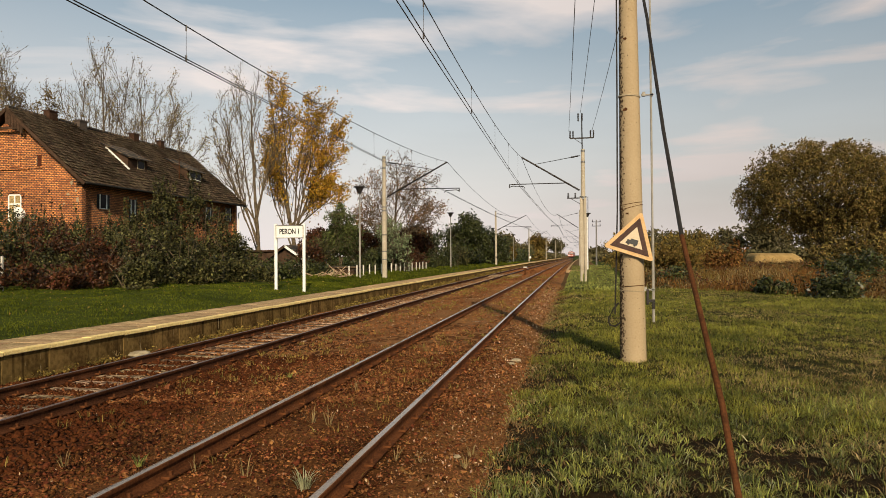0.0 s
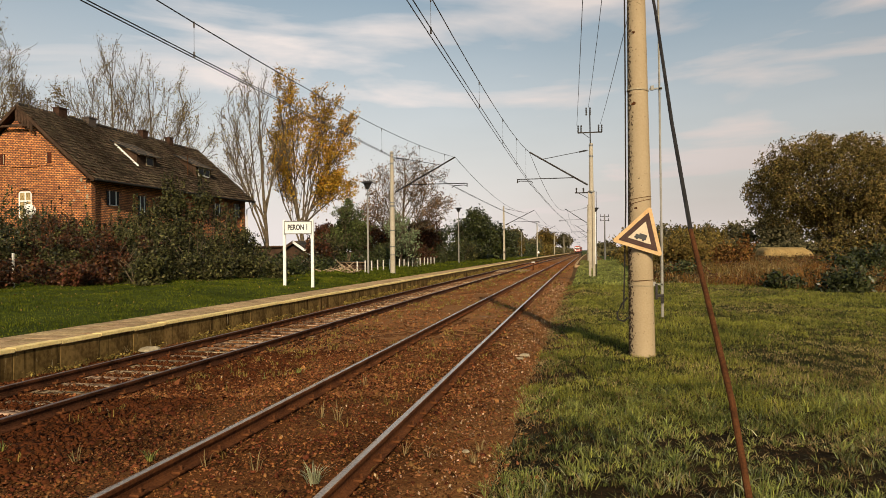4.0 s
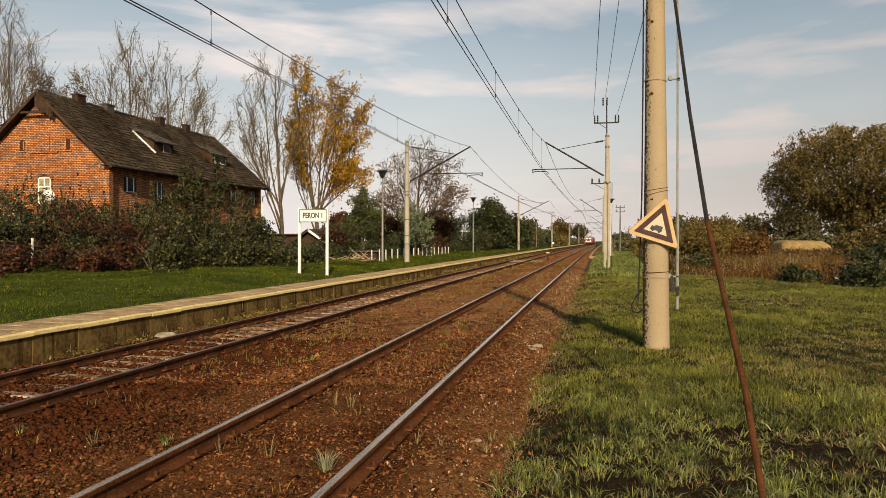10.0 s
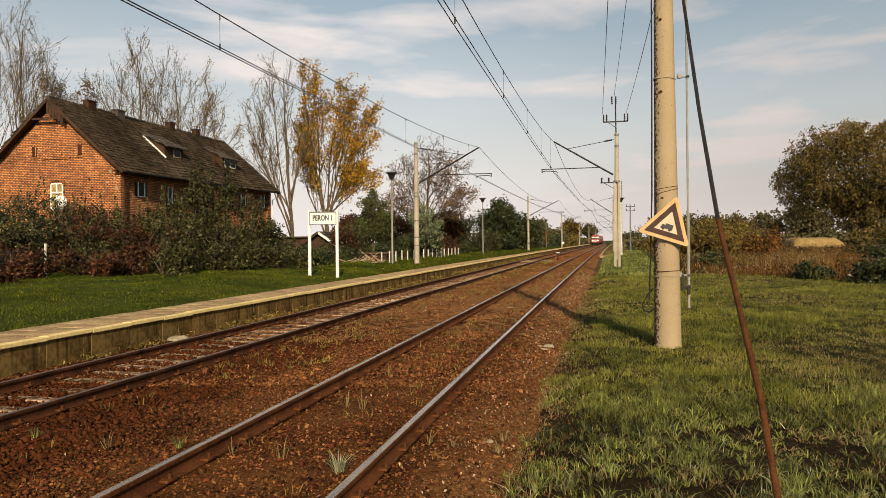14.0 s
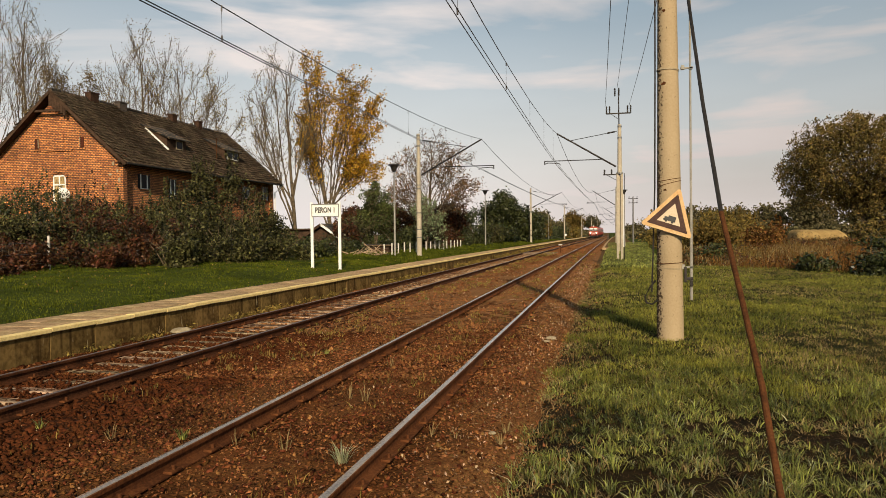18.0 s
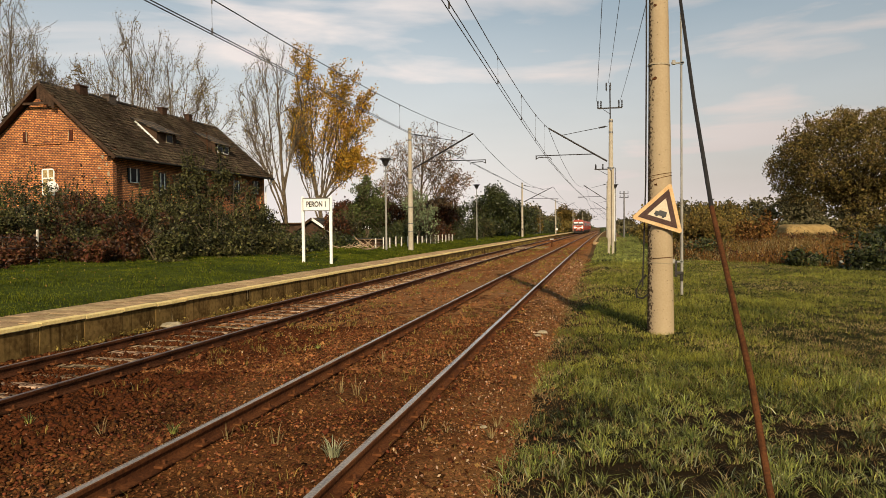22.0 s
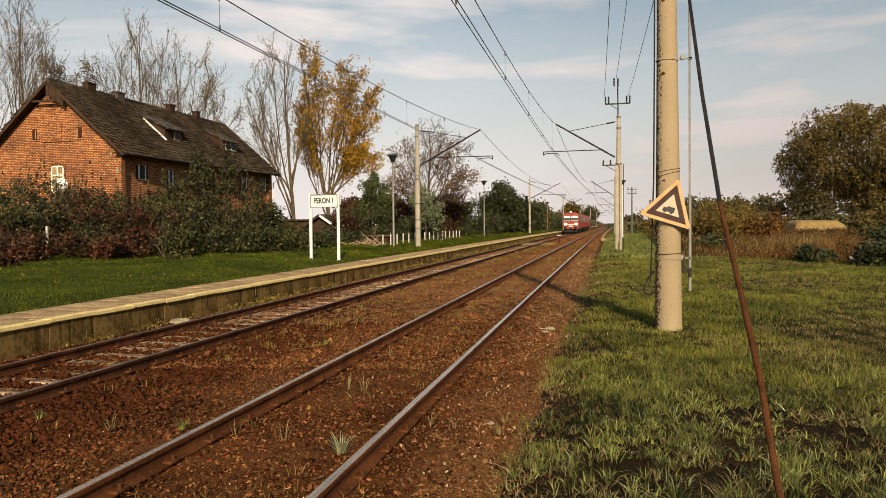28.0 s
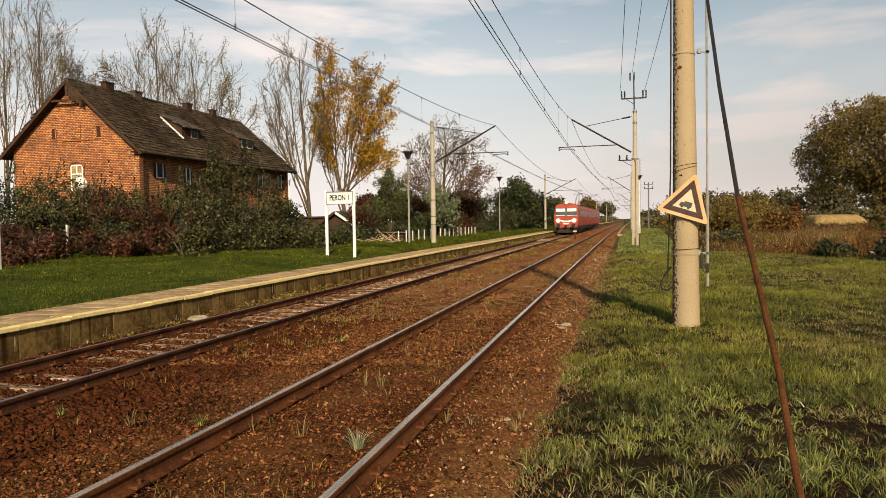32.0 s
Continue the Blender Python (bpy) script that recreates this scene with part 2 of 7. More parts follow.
M_BRANCH = mat("peeled_branches", (0.46, 0.34, 0.22), (0.24, 0.16, 0.10), 6, 40, 0.9, bump=0.2, each=0.3)
M_SLEEPER = mat("sleeper_concrete", (0.40, 0.275, 0.17), (0.060, 0.034, 0.018), 3, 12, 0.92, bump=0.4, amount=0.35, each=0.4)
M_PLAT_WALL = mat("stained_concrete", (0.190, 0.120, 0.042), (0.062, 0.036, 0.012), 1.1, 12, 0.92, bump=0.25, each=0.12)
M_PAVER = mat("platform_paver", (0.54, 0.375, 0.205), (0.215, 0.135, 0.066), 2.6, 26, 0.9, bump=0.5, amount=0.8, each=0.22)


def streak(m, tone, low=0.60, high=0.68, stretch=(7, 7, 0.7)):
    """Adds vertical runs of lime or rust to a material."""
    n, l = m.node_tree.nodes, m.node_tree.links
    bs = n["Principled BSDF"]
    col = bs.inputs["Base Color"].links[0].from_socket
    co, mp, ns = n.new("ShaderNodeTexCoord"), n.new("ShaderNodeMapping"), n.new("ShaderNodeTexNoise")
    info, off = n.new("ShaderNodeObjectInfo"), n.new("ShaderNodeVectorMath")
    mp.inputs["Scale"].default_value = stretch
    ns.inputs["Scale"].default_value, ns.inputs["Detail"].default_value = 1.0, 4
    l.new(co.outputs["Object"], off.inputs[0])
    l.new(info.outputs["Location"], off.inputs[1])
    l.new(off.outputs["Vector"], mp.inputs["Vector"])
    l.new(mp.outputs["Vector"], ns.inputs["Vector"])
    rm, mix = n.new("ShaderNodeMapRange"), n.new("ShaderNodeMix")
    rm.inputs["From Min"].default_value, rm.inputs["From Max"].default_value = low, high
    l.new(ns.outputs["Fac"], rm.inputs["Value"])
    mix.data_type = "RGBA"
    mix.inputs["B"].default_value = (*tone, 1)
    l.new(rm.outputs["Result"], mix.inputs["Factor"])
    l.new(col, mix.inputs["A"])
    l.new(mix.outputs["Result"], bs.inputs["Base Color"])


streak(M_PLAT_WALL, (0.030, 0.017, 0.006), 0.54, 0.66, (5, 5, 0.35))
streak(M_PLAT_WALL, (0.42, 0.33, 0.18), 0.67, 0.74, (13, 13, 2.0))
M_YELLOW = mat("yellow_edge_paint", (0.90, 0.71, 0.32), (0.62, 0.45, 0.19), 3.5, 24, 0.75, bump=0.2, amount=0.7)
M_STEEL = mat("grey_steel", (0.22, 0.21, 0.20), (0.12, 0.11, 0.10), 5, 60, 0.5, metal=0.5, bump=0.15)
M_DARK_STEEL = mat("dark_steel", (0.05, 0.045, 0.042), (0.025, 0.022, 0.02), 5, 60, 0.5, metal=0.4, bump=0.15)
M_LAMP_POLE = mat("pale_lamp_steel", (0.32, 0.30, 0.265), (0.22, 0.205, 0.18), 5, 60, 0.55, bump=0.1)
M_WIRE = plain("wire_copper", (0.055, 0.048, 0.045), 0.5, 0.6)
M_RUST = mat("rust", (0.105, 0.04, 0.015), (0.05, 0.02, 0.009), 6, 50, 0.85, bump=0.4)
M_WHITE = mat("white_paint", (0.80, 0.79, 0.76), (0.66, 0.64, 0.60), 4, 40, 0.5, bump=0.05)
M_BLACK = plain("black_paint", (0.02, 0.02, 0.02), 0.5)
M_BARK = mat("bark", (0.13, 0.10, 0.07), (0.06, 0.046, 0.032), 3, 24, 0.95, bump=0.8)
M_TWIG = mat("twigs", (0.165, 0.125, 0.080), (0.045, 0.033, 0.022), 3, 24, 0.95, bump=0)
M_GLASS = plain("window_glass", (0.012, 0.013, 0.015), 0.12)
M_GLASS.node_tree.nodes["Principled BSDF"].inputs["Specular IOR Level"].default_value = 0.1


# ---- mesh helpers ----
def part(name, bm, material, parent=None, label=""):
    me = bpy.data.meshes.new(name)
    bm.to_mesh(me)
    bm.free()
    me.materials.append(material)
    ob = new(name, me)
    if parent:
        ob.parent = parent
    if label:
        ob["label"] = label
    return ob


def raw(name, verts, faces, material, parent=None, label=""):
    me = bpy.data.meshes.new(name)
    me.from_pydata(verts, [], faces)
    me.materials.append(material)
    ob = new(name, me)
    if parent:
        ob.parent = parent
    if label:
        ob["label"] = label
    return ob


def fast_mesh(name, verts, loops, counts, material, parent=None):
    """A big mesh from numpy arrays: verts (n, 3), loop vertex indices, vertices a face."""
    me = bpy.data.meshes.new(name)
    me.vertices.add(len(verts))
    me.vertices.foreach_set("co", np.asarray(verts, np.float32).ravel())
    me.loops.add(len(loops))
    me.loops.foreach_set("vertex_index", np.asarray(loops, np.int32))
    me.polygons.add(len(counts))
    starts = np.concatenate(([0], np.cumsum(counts)[:-1]))
    me.polygons.foreach_set("loop_start", starts.astype(np.int32))
    me.update(calc_edges=True)
    me.materials.append(material)
    ob = new(name, me)
    if parent:
        ob.parent = parent
    return ob


def thing(name, x, y, z, label, category, group="", rz=0.0):
    ob = new(name)
    ob.matrix_basis = pose(x, y, z, 0, 0, rz)
    ob.empty_display_size = 0.2
    return tagged(ob, label, category, group)


def box(bm, x, y, z, sx, sy, sz, m=None, bevel=0.0):
    """A box with its centre at x, y, z."""
    r = bmesh.ops.create_cube(bm, size=1.0, matrix=(m or Matrix()) @ Matrix.Translation((x, y, z)) @ Matrix.Diagonal((sx, sy, sz, 1)))
    if bevel:
        es = list({e for v in r["verts"] for e in v.link_edges})
        bmesh.ops.bevel(bm, geom=es, offset=bevel, segments=2, profile=0.6, affect="EDGES")
    return bm


def rod(bm, p, q, r, r2=None, n=8):
    """A round bar from p to q, tapering from r to r2."""
    p, q = Vector(p), Vector(q)
    d = q - p
    m = Matrix.Translation((p + q) / 2) @ d.to_track_quat("Z", "Y").to_matrix().to_4x4()
    bmesh.ops.create_cone(bm, cap_ends=True, segments=n, radius1=r, radius2=r if r2 is None else r2, depth=d.length, matrix=m)
    return bm


def smooth(ob, angle=40):
    me = ob.data
    me.polygons.foreach_set("use_smooth", [True] * len(me.polygons))
    me.set_sharp_from_angle(angle=radians(angle))
    return ob


def tube(bm, pts, r, n=6):
    """A thin round line through pts."""
    pts = [Vector(p) for p in pts]
    rings = []
    for i, p in enumerate(pts):
        d = (pts[min(i + 1, len(pts) - 1)] - pts[max(i - 1, 0)]).normalized()
        s = d.cross(Vector((0, 0, 1)) if abs(d.z) < 0.95 else Vector((1, 0, 0))).normalized()
        u = s.cross(d)
        rings.append([bm.verts.new(p + (s * math.cos(2 * math.pi * k / n) + u * math.sin(2 * math.pi * k / n)) * r) for k in range(n)])
    for a, b in zip(rings, rings[1:]):
        for k in range(n):
            bm.faces.new((a[k], a[(k + 1) % n], b[(k + 1) % n], b[k]))
    bm.faces.new(rings[0][::-1])
    bm.faces.new(rings[-1])
    return bm


def extrude_y(bm, profile, y0, y1, at=(0, 0)):
    """A closed profile of (x, z) swept along y."""
    a = [bm.verts.new((x + at[0], y0, z + at[1])) for x, z in profile]
    b = [bm.verts.new((x + at[0], y1, z + at[1])) for x, z in profile]
    k = len(profile)
    for i in range(k):
        bm.faces.new((a[i], a[(i + 1) % k], b[(i + 1) % k], b[i]))
    bm.faces.new(a[::-1])
    bm.faces.new(b)
    bmesh.ops.recalc_face_normals(bm, faces=bm.faces)
    return bm


NB = bmesh.new

# ---- the plan: tracks run along +y ----
RAIL_1, RAIL_2 = (-1.763, -3.270), (-6.23, -7.73)       # rail centres of the two tracks
Z_2 = -0.14                                             # rail head of the far track
EDGE_X, PLAT_Z, PLAT_BACK = -8.62, 0.187, -10.05        # platform edge, height, back


def bend(y):
    """Shift of the line to the right far off: a wide curve, straight again beyond it."""
    return 0.0 if y < 0 else 4.2e-5 * y * y if y < 240 else 2.42 + 0.02016 * (y - 240)


FAR_YS = [-14, 20, 45, 70, 90, 110, 130, 150, 170, 190, 215, 240, 330, 600, 1500]


def sweep(bm, profile, y0, y1, at=(0, 0)):
    """A closed profile of (x, z) swept along the line, following its curve."""
    ys = [y0] + [y for y in FAR_YS if y0 < y < y1] + [y1]
    rings = [[bm.verts.new((x + at[0] + bend(y), y, z + at[1])) for x, z in profile] for y in ys]
    k = len(profile)
    for a, b in zip(rings, rings[1:]):
        for i in range(k):
            bm.faces.new((a[i], a[(i + 1) % k], b[(i + 1) % k], b[i]))
    bm.faces.new(rings[0][::-1])
    bm.faces.new(rings[-1])
    bmesh.ops.recalc_face_normals(bm, faces=bm.faces)
    return bm


def ground_z(x, y):
    """Height of the natural ground."""
    bumps = 0.05 * math.sin(x * 0.9 + 0.3 * y) * math.cos(0.37 * y + 1) * min(1, abs(x + 4) / 6)
    if x > -1.2:
        s = max(0.0, min(1.0, (x + 0.95) / 0.9))
        return -0.30 + s * 0.16 + bumps * 0.5 * s + s * s * min(0.14, max(0, y - 14) * 0.006)
    if x > EDGE_X - 0.25:
        return -0.42
    if x > PLAT_BACK - 0.02:
        return -0.3
    back = PLAT_BACK - x
    swell = 0.05 * math.sin(0.8 * x + 0.5 * y) + 0.035 * math.sin(1.9 * x - 0.9 * y + 1.0)
    return PLAT_Z - 0.02 + min(0.27, back * 0.10) + swell * min(1, back / 2.5) * (1.0 if back < 25 else 0.0)


def build_ground():
    xs = [-1600, -700, -300, -150, -90, -60, -45, -35] + [-30 + i for i in range(20)] + [PLAT_BACK - 0.03, PLAT_BACK, EDGE_X - 0.26, EDGE_X - 0.24, -1.25]
    xs += [-1.1 + 0.4 * i for i in range(46)] + [20, 25, 32, 45, 70, 110, 200, 400, 800, 1600]
    ys = [-60, -30, -12, -6] + [-3 + 0.5 * i for i in range(90)] + [44, 48, 53, 60, 70, 85, 105, 130, 170, 230, 320, 500, 900, 2000]
    verts = [(x, y, ground_z(x, min(y, 60))) for y in ys for x in xs]
    w = len(xs)
    faces = [(j * w + i, j * w + i + 1, (j + 1) * w + i + 1, (j + 1) * w + i) for j in range(len(ys) - 1) for i in range(w - 1)]
    ob = raw("ground", verts, faces, M_SHADED_SOIL)
    ob.data.materials.append(M_LAWN)
    ob.data.materials.append(M_DIRT)
    ob.data.materials.append(M_MEADOW)
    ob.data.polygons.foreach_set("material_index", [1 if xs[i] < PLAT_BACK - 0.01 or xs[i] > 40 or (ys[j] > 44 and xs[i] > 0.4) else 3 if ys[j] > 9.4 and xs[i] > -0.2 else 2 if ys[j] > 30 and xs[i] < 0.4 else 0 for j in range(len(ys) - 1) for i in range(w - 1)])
    smooth(ob, 30)
    tagged(ob, "grassy ground of the station yard and fields", "ground", kind="structure")


def bed_z(x, y):
    """Top of the ballast: full round the near track, lower at the far one and at the shoulders."""
    if x > RAIL_1[0]:
        return -0.155 - 0.12 * max(0.0, min(1, (x - RAIL_1[0] - 0.5) / 0.75))
    if x > RAIL_1[1]:
        return -0.155
    if x > RAIL_2[0]:
        s = (RAIL_1[1] - x) / (RAIL_1[1] - RAIL_2[0])
        return -0.16 - 0.14 * s
    return Z_2 - 0.152


def build_ballast():
    rng = np.random.default_rng(3)
    xs = np.linspace(EDGE_X + 0.02, -0.30, 58)
    ys = np.concatenate([np.linspace(-14, 34, 220), np.geomspace(34.3, 1600, 60)])
    verts = []
    for y in ys:
        for x in xs:
            verts.append((x + bend(y), y, bed_z(x, y) + 0.03 * noise.noise((x * 1.3, y * 0.9, 0)) - 0.02 + (0.012 * noise.noise((x * 7, y * 7, 3)) if y < 34 else 0)))
    w = len(xs)
    faces = [(j * w + i, j * w + i + 1, (j + 1) * w + i + 1, (j + 1) * w + i) for j in range(len(ys) - 1) for i in range(w - 1)]
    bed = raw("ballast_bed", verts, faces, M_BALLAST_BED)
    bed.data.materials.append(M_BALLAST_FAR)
    # lighter further along, the sunlit look of distance painted in, mixed in face by face
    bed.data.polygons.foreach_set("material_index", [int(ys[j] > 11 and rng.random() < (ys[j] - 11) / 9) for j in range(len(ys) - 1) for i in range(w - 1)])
    smooth(bed, 60)
    tagged(bed, "reddish-brown crushed stone bed under both tracks", "ballast", kind="structure")
    # crushed stones near by: rough six-sided lumps, coarse between the tracks and fine between the near rails
    def lay(x, y, size, lumps, name, label, coat):
        n = len(x)
        if lumps:
            base = np.array([(a, b, c) for c in (-1, 1) for b in (-1, 1) for a in (-1, 1)], float)
            faces = np.array([(4, 5, 7, 6), (0, 1, 5, 4), (1, 3, 7, 5), (3, 2, 6, 7), (2, 0, 4, 6)])
            v = base[None] * rng.uniform(0.45, 1.15, (n, 8, 1)) + rng.normal(0, 0.20, (n, 8, 3))
        else:
            base = np.array([(1, 0, 0), (-1, 0, 0), (0, 1, 0), (0, -1, 0), (0, 0, 1), (0, 0, -1)], float)
            faces = np.array([(0, 2, 4), (2, 1, 4), (1, 3, 4), (3, 0, 4)])
            v = base[None] * rng.uniform(0.6, 1.35, (n, 6, 1)) + rng.normal(0, 0.22, (n, 6, 3))
        v *= (size[:, None] * rng.uniform(0.65, 1.35, (n, 3)) * np.array([1, 1, 0.55]))[:, None, :]
        for p, q, turn in ((0, 2, rng.normal(0, 0.5, n)), (1, 2, rng.normal(0, 0.5, n)), (0, 1, rng.uniform(0, 6.283, n))):
            c, k = np.cos(turn)[:, None], np.sin(turn)[:, None]
            v[:, :, p], v[:, :, q] = v[:, :, p] * c - v[:, :, q] * k, v[:, :, p] * k + v[:, :, q] * c
        z = np.array([bed_z(p, 0) for p in x]) + size * rng.uniform(-0.45, 0.25, n)
        shift = np.array([bend(q) for q in y])
        verts = (v + np.stack([x + shift, y, z], 1)[:, None, :]).reshape(-1, 3)
        loops = (faces[None] + (np.arange(n) * len(base))[:, None, None]).ravel()
        ob = fast_mesh(name, verts, loops, np.full(n * len(faces), faces.shape[1]), coat)
        tagged(ob, label, "gravel", kind="stuff")

    def sift(x, y):
        """Stones keep off the rails, thin out on the sleepers and where soil has settled."""
        keep = np.ones(len(x), bool)
        for r in (*RAIL_1, *RAIL_2):
            keep &= np.abs(x - r) > 0.075
        keep &= rng.random(len(x)) > np.clip((x + 1.5) / 0.6, 0, 0.9)
        soil = np.sin(x * 3.1 + 1.4 * np.sin(y * 0.9)) + np.sin(y * 1.7 + 2.0 * np.sin(x * 1.3))
        in_soil = (x > -4.5) & (x < -1.2)
        keep &= ~in_soil | (rng.random(len(x)) > np.clip(0.42 + 0.22 * soil, 0.05, 0.85))
        on_sleeper = (x < RAIL_2[0]) & (x > RAIL_2[1]) & (np.abs((y - 1.81 + 0.2875) % 0.575 - 0.2875) < 0.12)
        keep &= ~on_sleeper | (rng.random(len(x)) < np.where(y < 8.5, 0.36, 0.07))
        return keep

    n = 50000
    y = 2.2 + 10.5 * rng.random(n) ** 1.15
    x = rng.uniform(EDGE_X + 0.05, -0.4, n)
    keep = sift(x, y) & (x > -1.3 - 1.05 * y)
    x, y = x[keep], y[keep]
    coarse = np.clip((-x - 3.6) / 1.2, 0, 1)
    size = (rng.gamma(5.0, 0.0026, len(x)) * (1 - coarse) * 0.8 + rng.gamma(5.0, 0.0034, len(x)) * coarse).clip(0.005, 0.04)
    lay(x, y, size, True, "ballast_stones", "loose angular reddish-brown ballast stones", M_STONE)
    n = 112000
    y = np.concatenate([8.5 + 102 * rng.random(n - 26000) ** 2.0, 2.6 - 9 * rng.random(26000)])
    x = rng.uniform(EDGE_X + 0.05, -0.4, n)
    keep = sift(x, y)
    x, y = x[keep], y[keep]
    size = rng.gamma(5.0, 0.0034, len(x)).clip(0.006, 0.04) * (1 + np.clip(y - 14, 0, 100) * 0.016)
    lay(x, y, size, False, "far_ballast_stones", "dusty brown ballast stones further along the line, coloured lighter as sunlit", M_STONE_DRY_LIT)
    n = 30000
    y = 2.4 + 12 * rng.random(n) ** 1.5
    x = rng.uniform(-4.7, -0.7, n)
    keep = (x > -1.3 - 1.05 * y) & (np.abs(x - RAIL_1[0]) > 0.07) & (np.abs(x - RAIL_1[1]) > 0.07)
    x, y = x[keep], y[keep]
    lay(x, y, rng.gamma(4.0, 0.0018, len(x)).clip(0.003, 0.018) * (1 + 0.03 * y), False, "ballast_pebbles", "small brown pebbles and clods in the settled soil", M_STONE_DRY_LIT)
    base = np.array([(1, 0, 0), (-1, 0, 0), (0, 1, 0), (0, -1, 0), (0, 0, 1), (0, 0, -1)], float)
    tri = np.array([(0, 2, 4), (2, 1, 4), (1, 3, 4), (3, 0, 4)])
    # fine grit on the shoulder beside the grass
    n = 20000
    y = 2.2 + 40 * rng.random(n) ** 2.0
    x = -1.0 + rng.normal(0, 0.30, n)
    keep = (x > -1.66) & (x < -0.2)
    x, y = x[keep], y[keep]
    n = len(x)
    v = base[None] * rng.uniform(0.5, 1.4, (n, 6, 1)) + rng.normal(0, 0.2, (n, 6, 3))
    v *= (rng.gamma(3.0, 0.0026, n).clip(0.003, 0.03)[:, None] * rng.uniform(0.6, 1.3, (n, 3)) * (1 + 0.03 * y[:, None]))[:, None, :]
    z = np.array([max(bed_z(p, 0) - 0.015, ground_z(p, q)) for p, q in zip(x, y)]) + 0.002
    verts = (v + np.stack([x, y, z], 1)[:, None, :]).reshape(-1, 3)
    loops = (tri[None] + (np.arange(n) * 6)[:, None, None]).ravel()
    ob = fast_mesh("shoulder_grit", verts, loops, np.full(n * 4, 3), M_FINES)
    tagged(ob, "tan grit and small stones on the ballast shoulder", "gravel", kind="stuff")


RAIL_PROFILE = [(-0.067, -0.150), (0.067, -0.150), (0.067, -0.139), (0.016, -0.122), (0.009, -0.105), (0.009, -0.048), (0.033, -0.038),
                (0.035, -0.010), (0.028, -0.003), (-0.028, -0.003), (-0.035, -0.010), (-0.033, -0.038), (-0.009, -0.048), (-0.009, -0.105),
                (-0.016, -0.122), (-0.067, -0.139)]
HEAD_PROFILE = [(-0.027, -0.004), (0.030, -0.004), (0.026, 0.0), (0.0, 0.002), (-0.024, 0.0)]


def build_tracks():
    for k, (rails, z) in enumerate((((RAIL_1), 0.0), ((RAIL_2), Z_2))):
        xc = sum(rails) / 2
        track = thing("railway_track", xc, 0, z, ("rusty steel rails buried in brown ballast" if k == 0 else "rusty steel rails on concrete sleepers beside the platform"), "railway track", "tracks")
        for r in rails:
            rail = part("rail", sweep(NB(), RAIL_PROFILE, -14, 1200, (r - xc, 0)), M_RAIL_DARK if k else M_RAIL_SIDE, track)
            part("rail_head", sweep(NB(), HEAD_PROFILE, -14, 1200, (r - xc, 0)), M_RAIL_DULL if k else M_RAIL_TOP, rail, "steel running surface")
            # screw-down clips on both sides of the rail foot
            bm = NB()
            box(bm, 0, 0, 0.008, 0.075, 0.13, 0.022, bevel=0.006)
            rod(bm, (0.008, 0, 0.015), (0.008, 0, 0.052), 0.017, n=6)
            clip = part("rail_clip", bm, M_RAIL_SIDE, rail)
            clip.location = (r - xc + 0.062, 1.81 + 0.575, -0.128)
            for i in range(1, 34):
                for side in (-1, 1):
                    if i == side == 1:
                        continue
                    c = new("rail_clip", clip.data)
                    c.parent = rail
                    c.matrix_basis = pose(r - xc + 0.062 * side + bend(1.81 + 0.575 * i), 1.81 + 0.575 * i + random.uniform(-0.03, 0.03), -0.128, 0, 0, 90 - 90 * side)
        bm = NB()
        box(bm, 0, 0, 0, 2.5, 0.26, 0.16, bevel=0.02)
        for e in [e for e in bm.edges if abs(e.verts[0].co.x - e.verts[1].co.x) > 2]:
            bmesh.ops.subdivide_edges(bm, edges=[e], cuts=3)
        for v in bm.verts:
            v.co.z -= 0.06 * (abs(v.co.x) > 1.1)
        first = part("sleeper", bm, M_SLEEPER, track)
        top = -0.146 if k else -0.195
        first.location = (0, 1.81, top - 0.08)
        for i in range(1, 130):
            s = new("sleeper", first.data)
            s.parent = track
            s.matrix_basis = pose(random.uniform(-0.03, 0.03) + bend(1.81 + 0.575 * i), 1.81 + 0.575 * i + random.uniform(-0.035, 0.035), top - 0.08 + random.uniform(-0.014, 0.008),
                                  random.uniform(-3, 1.5), random.uniform(-0.6, 0.6), random.uniform(-2.5, 2.5))


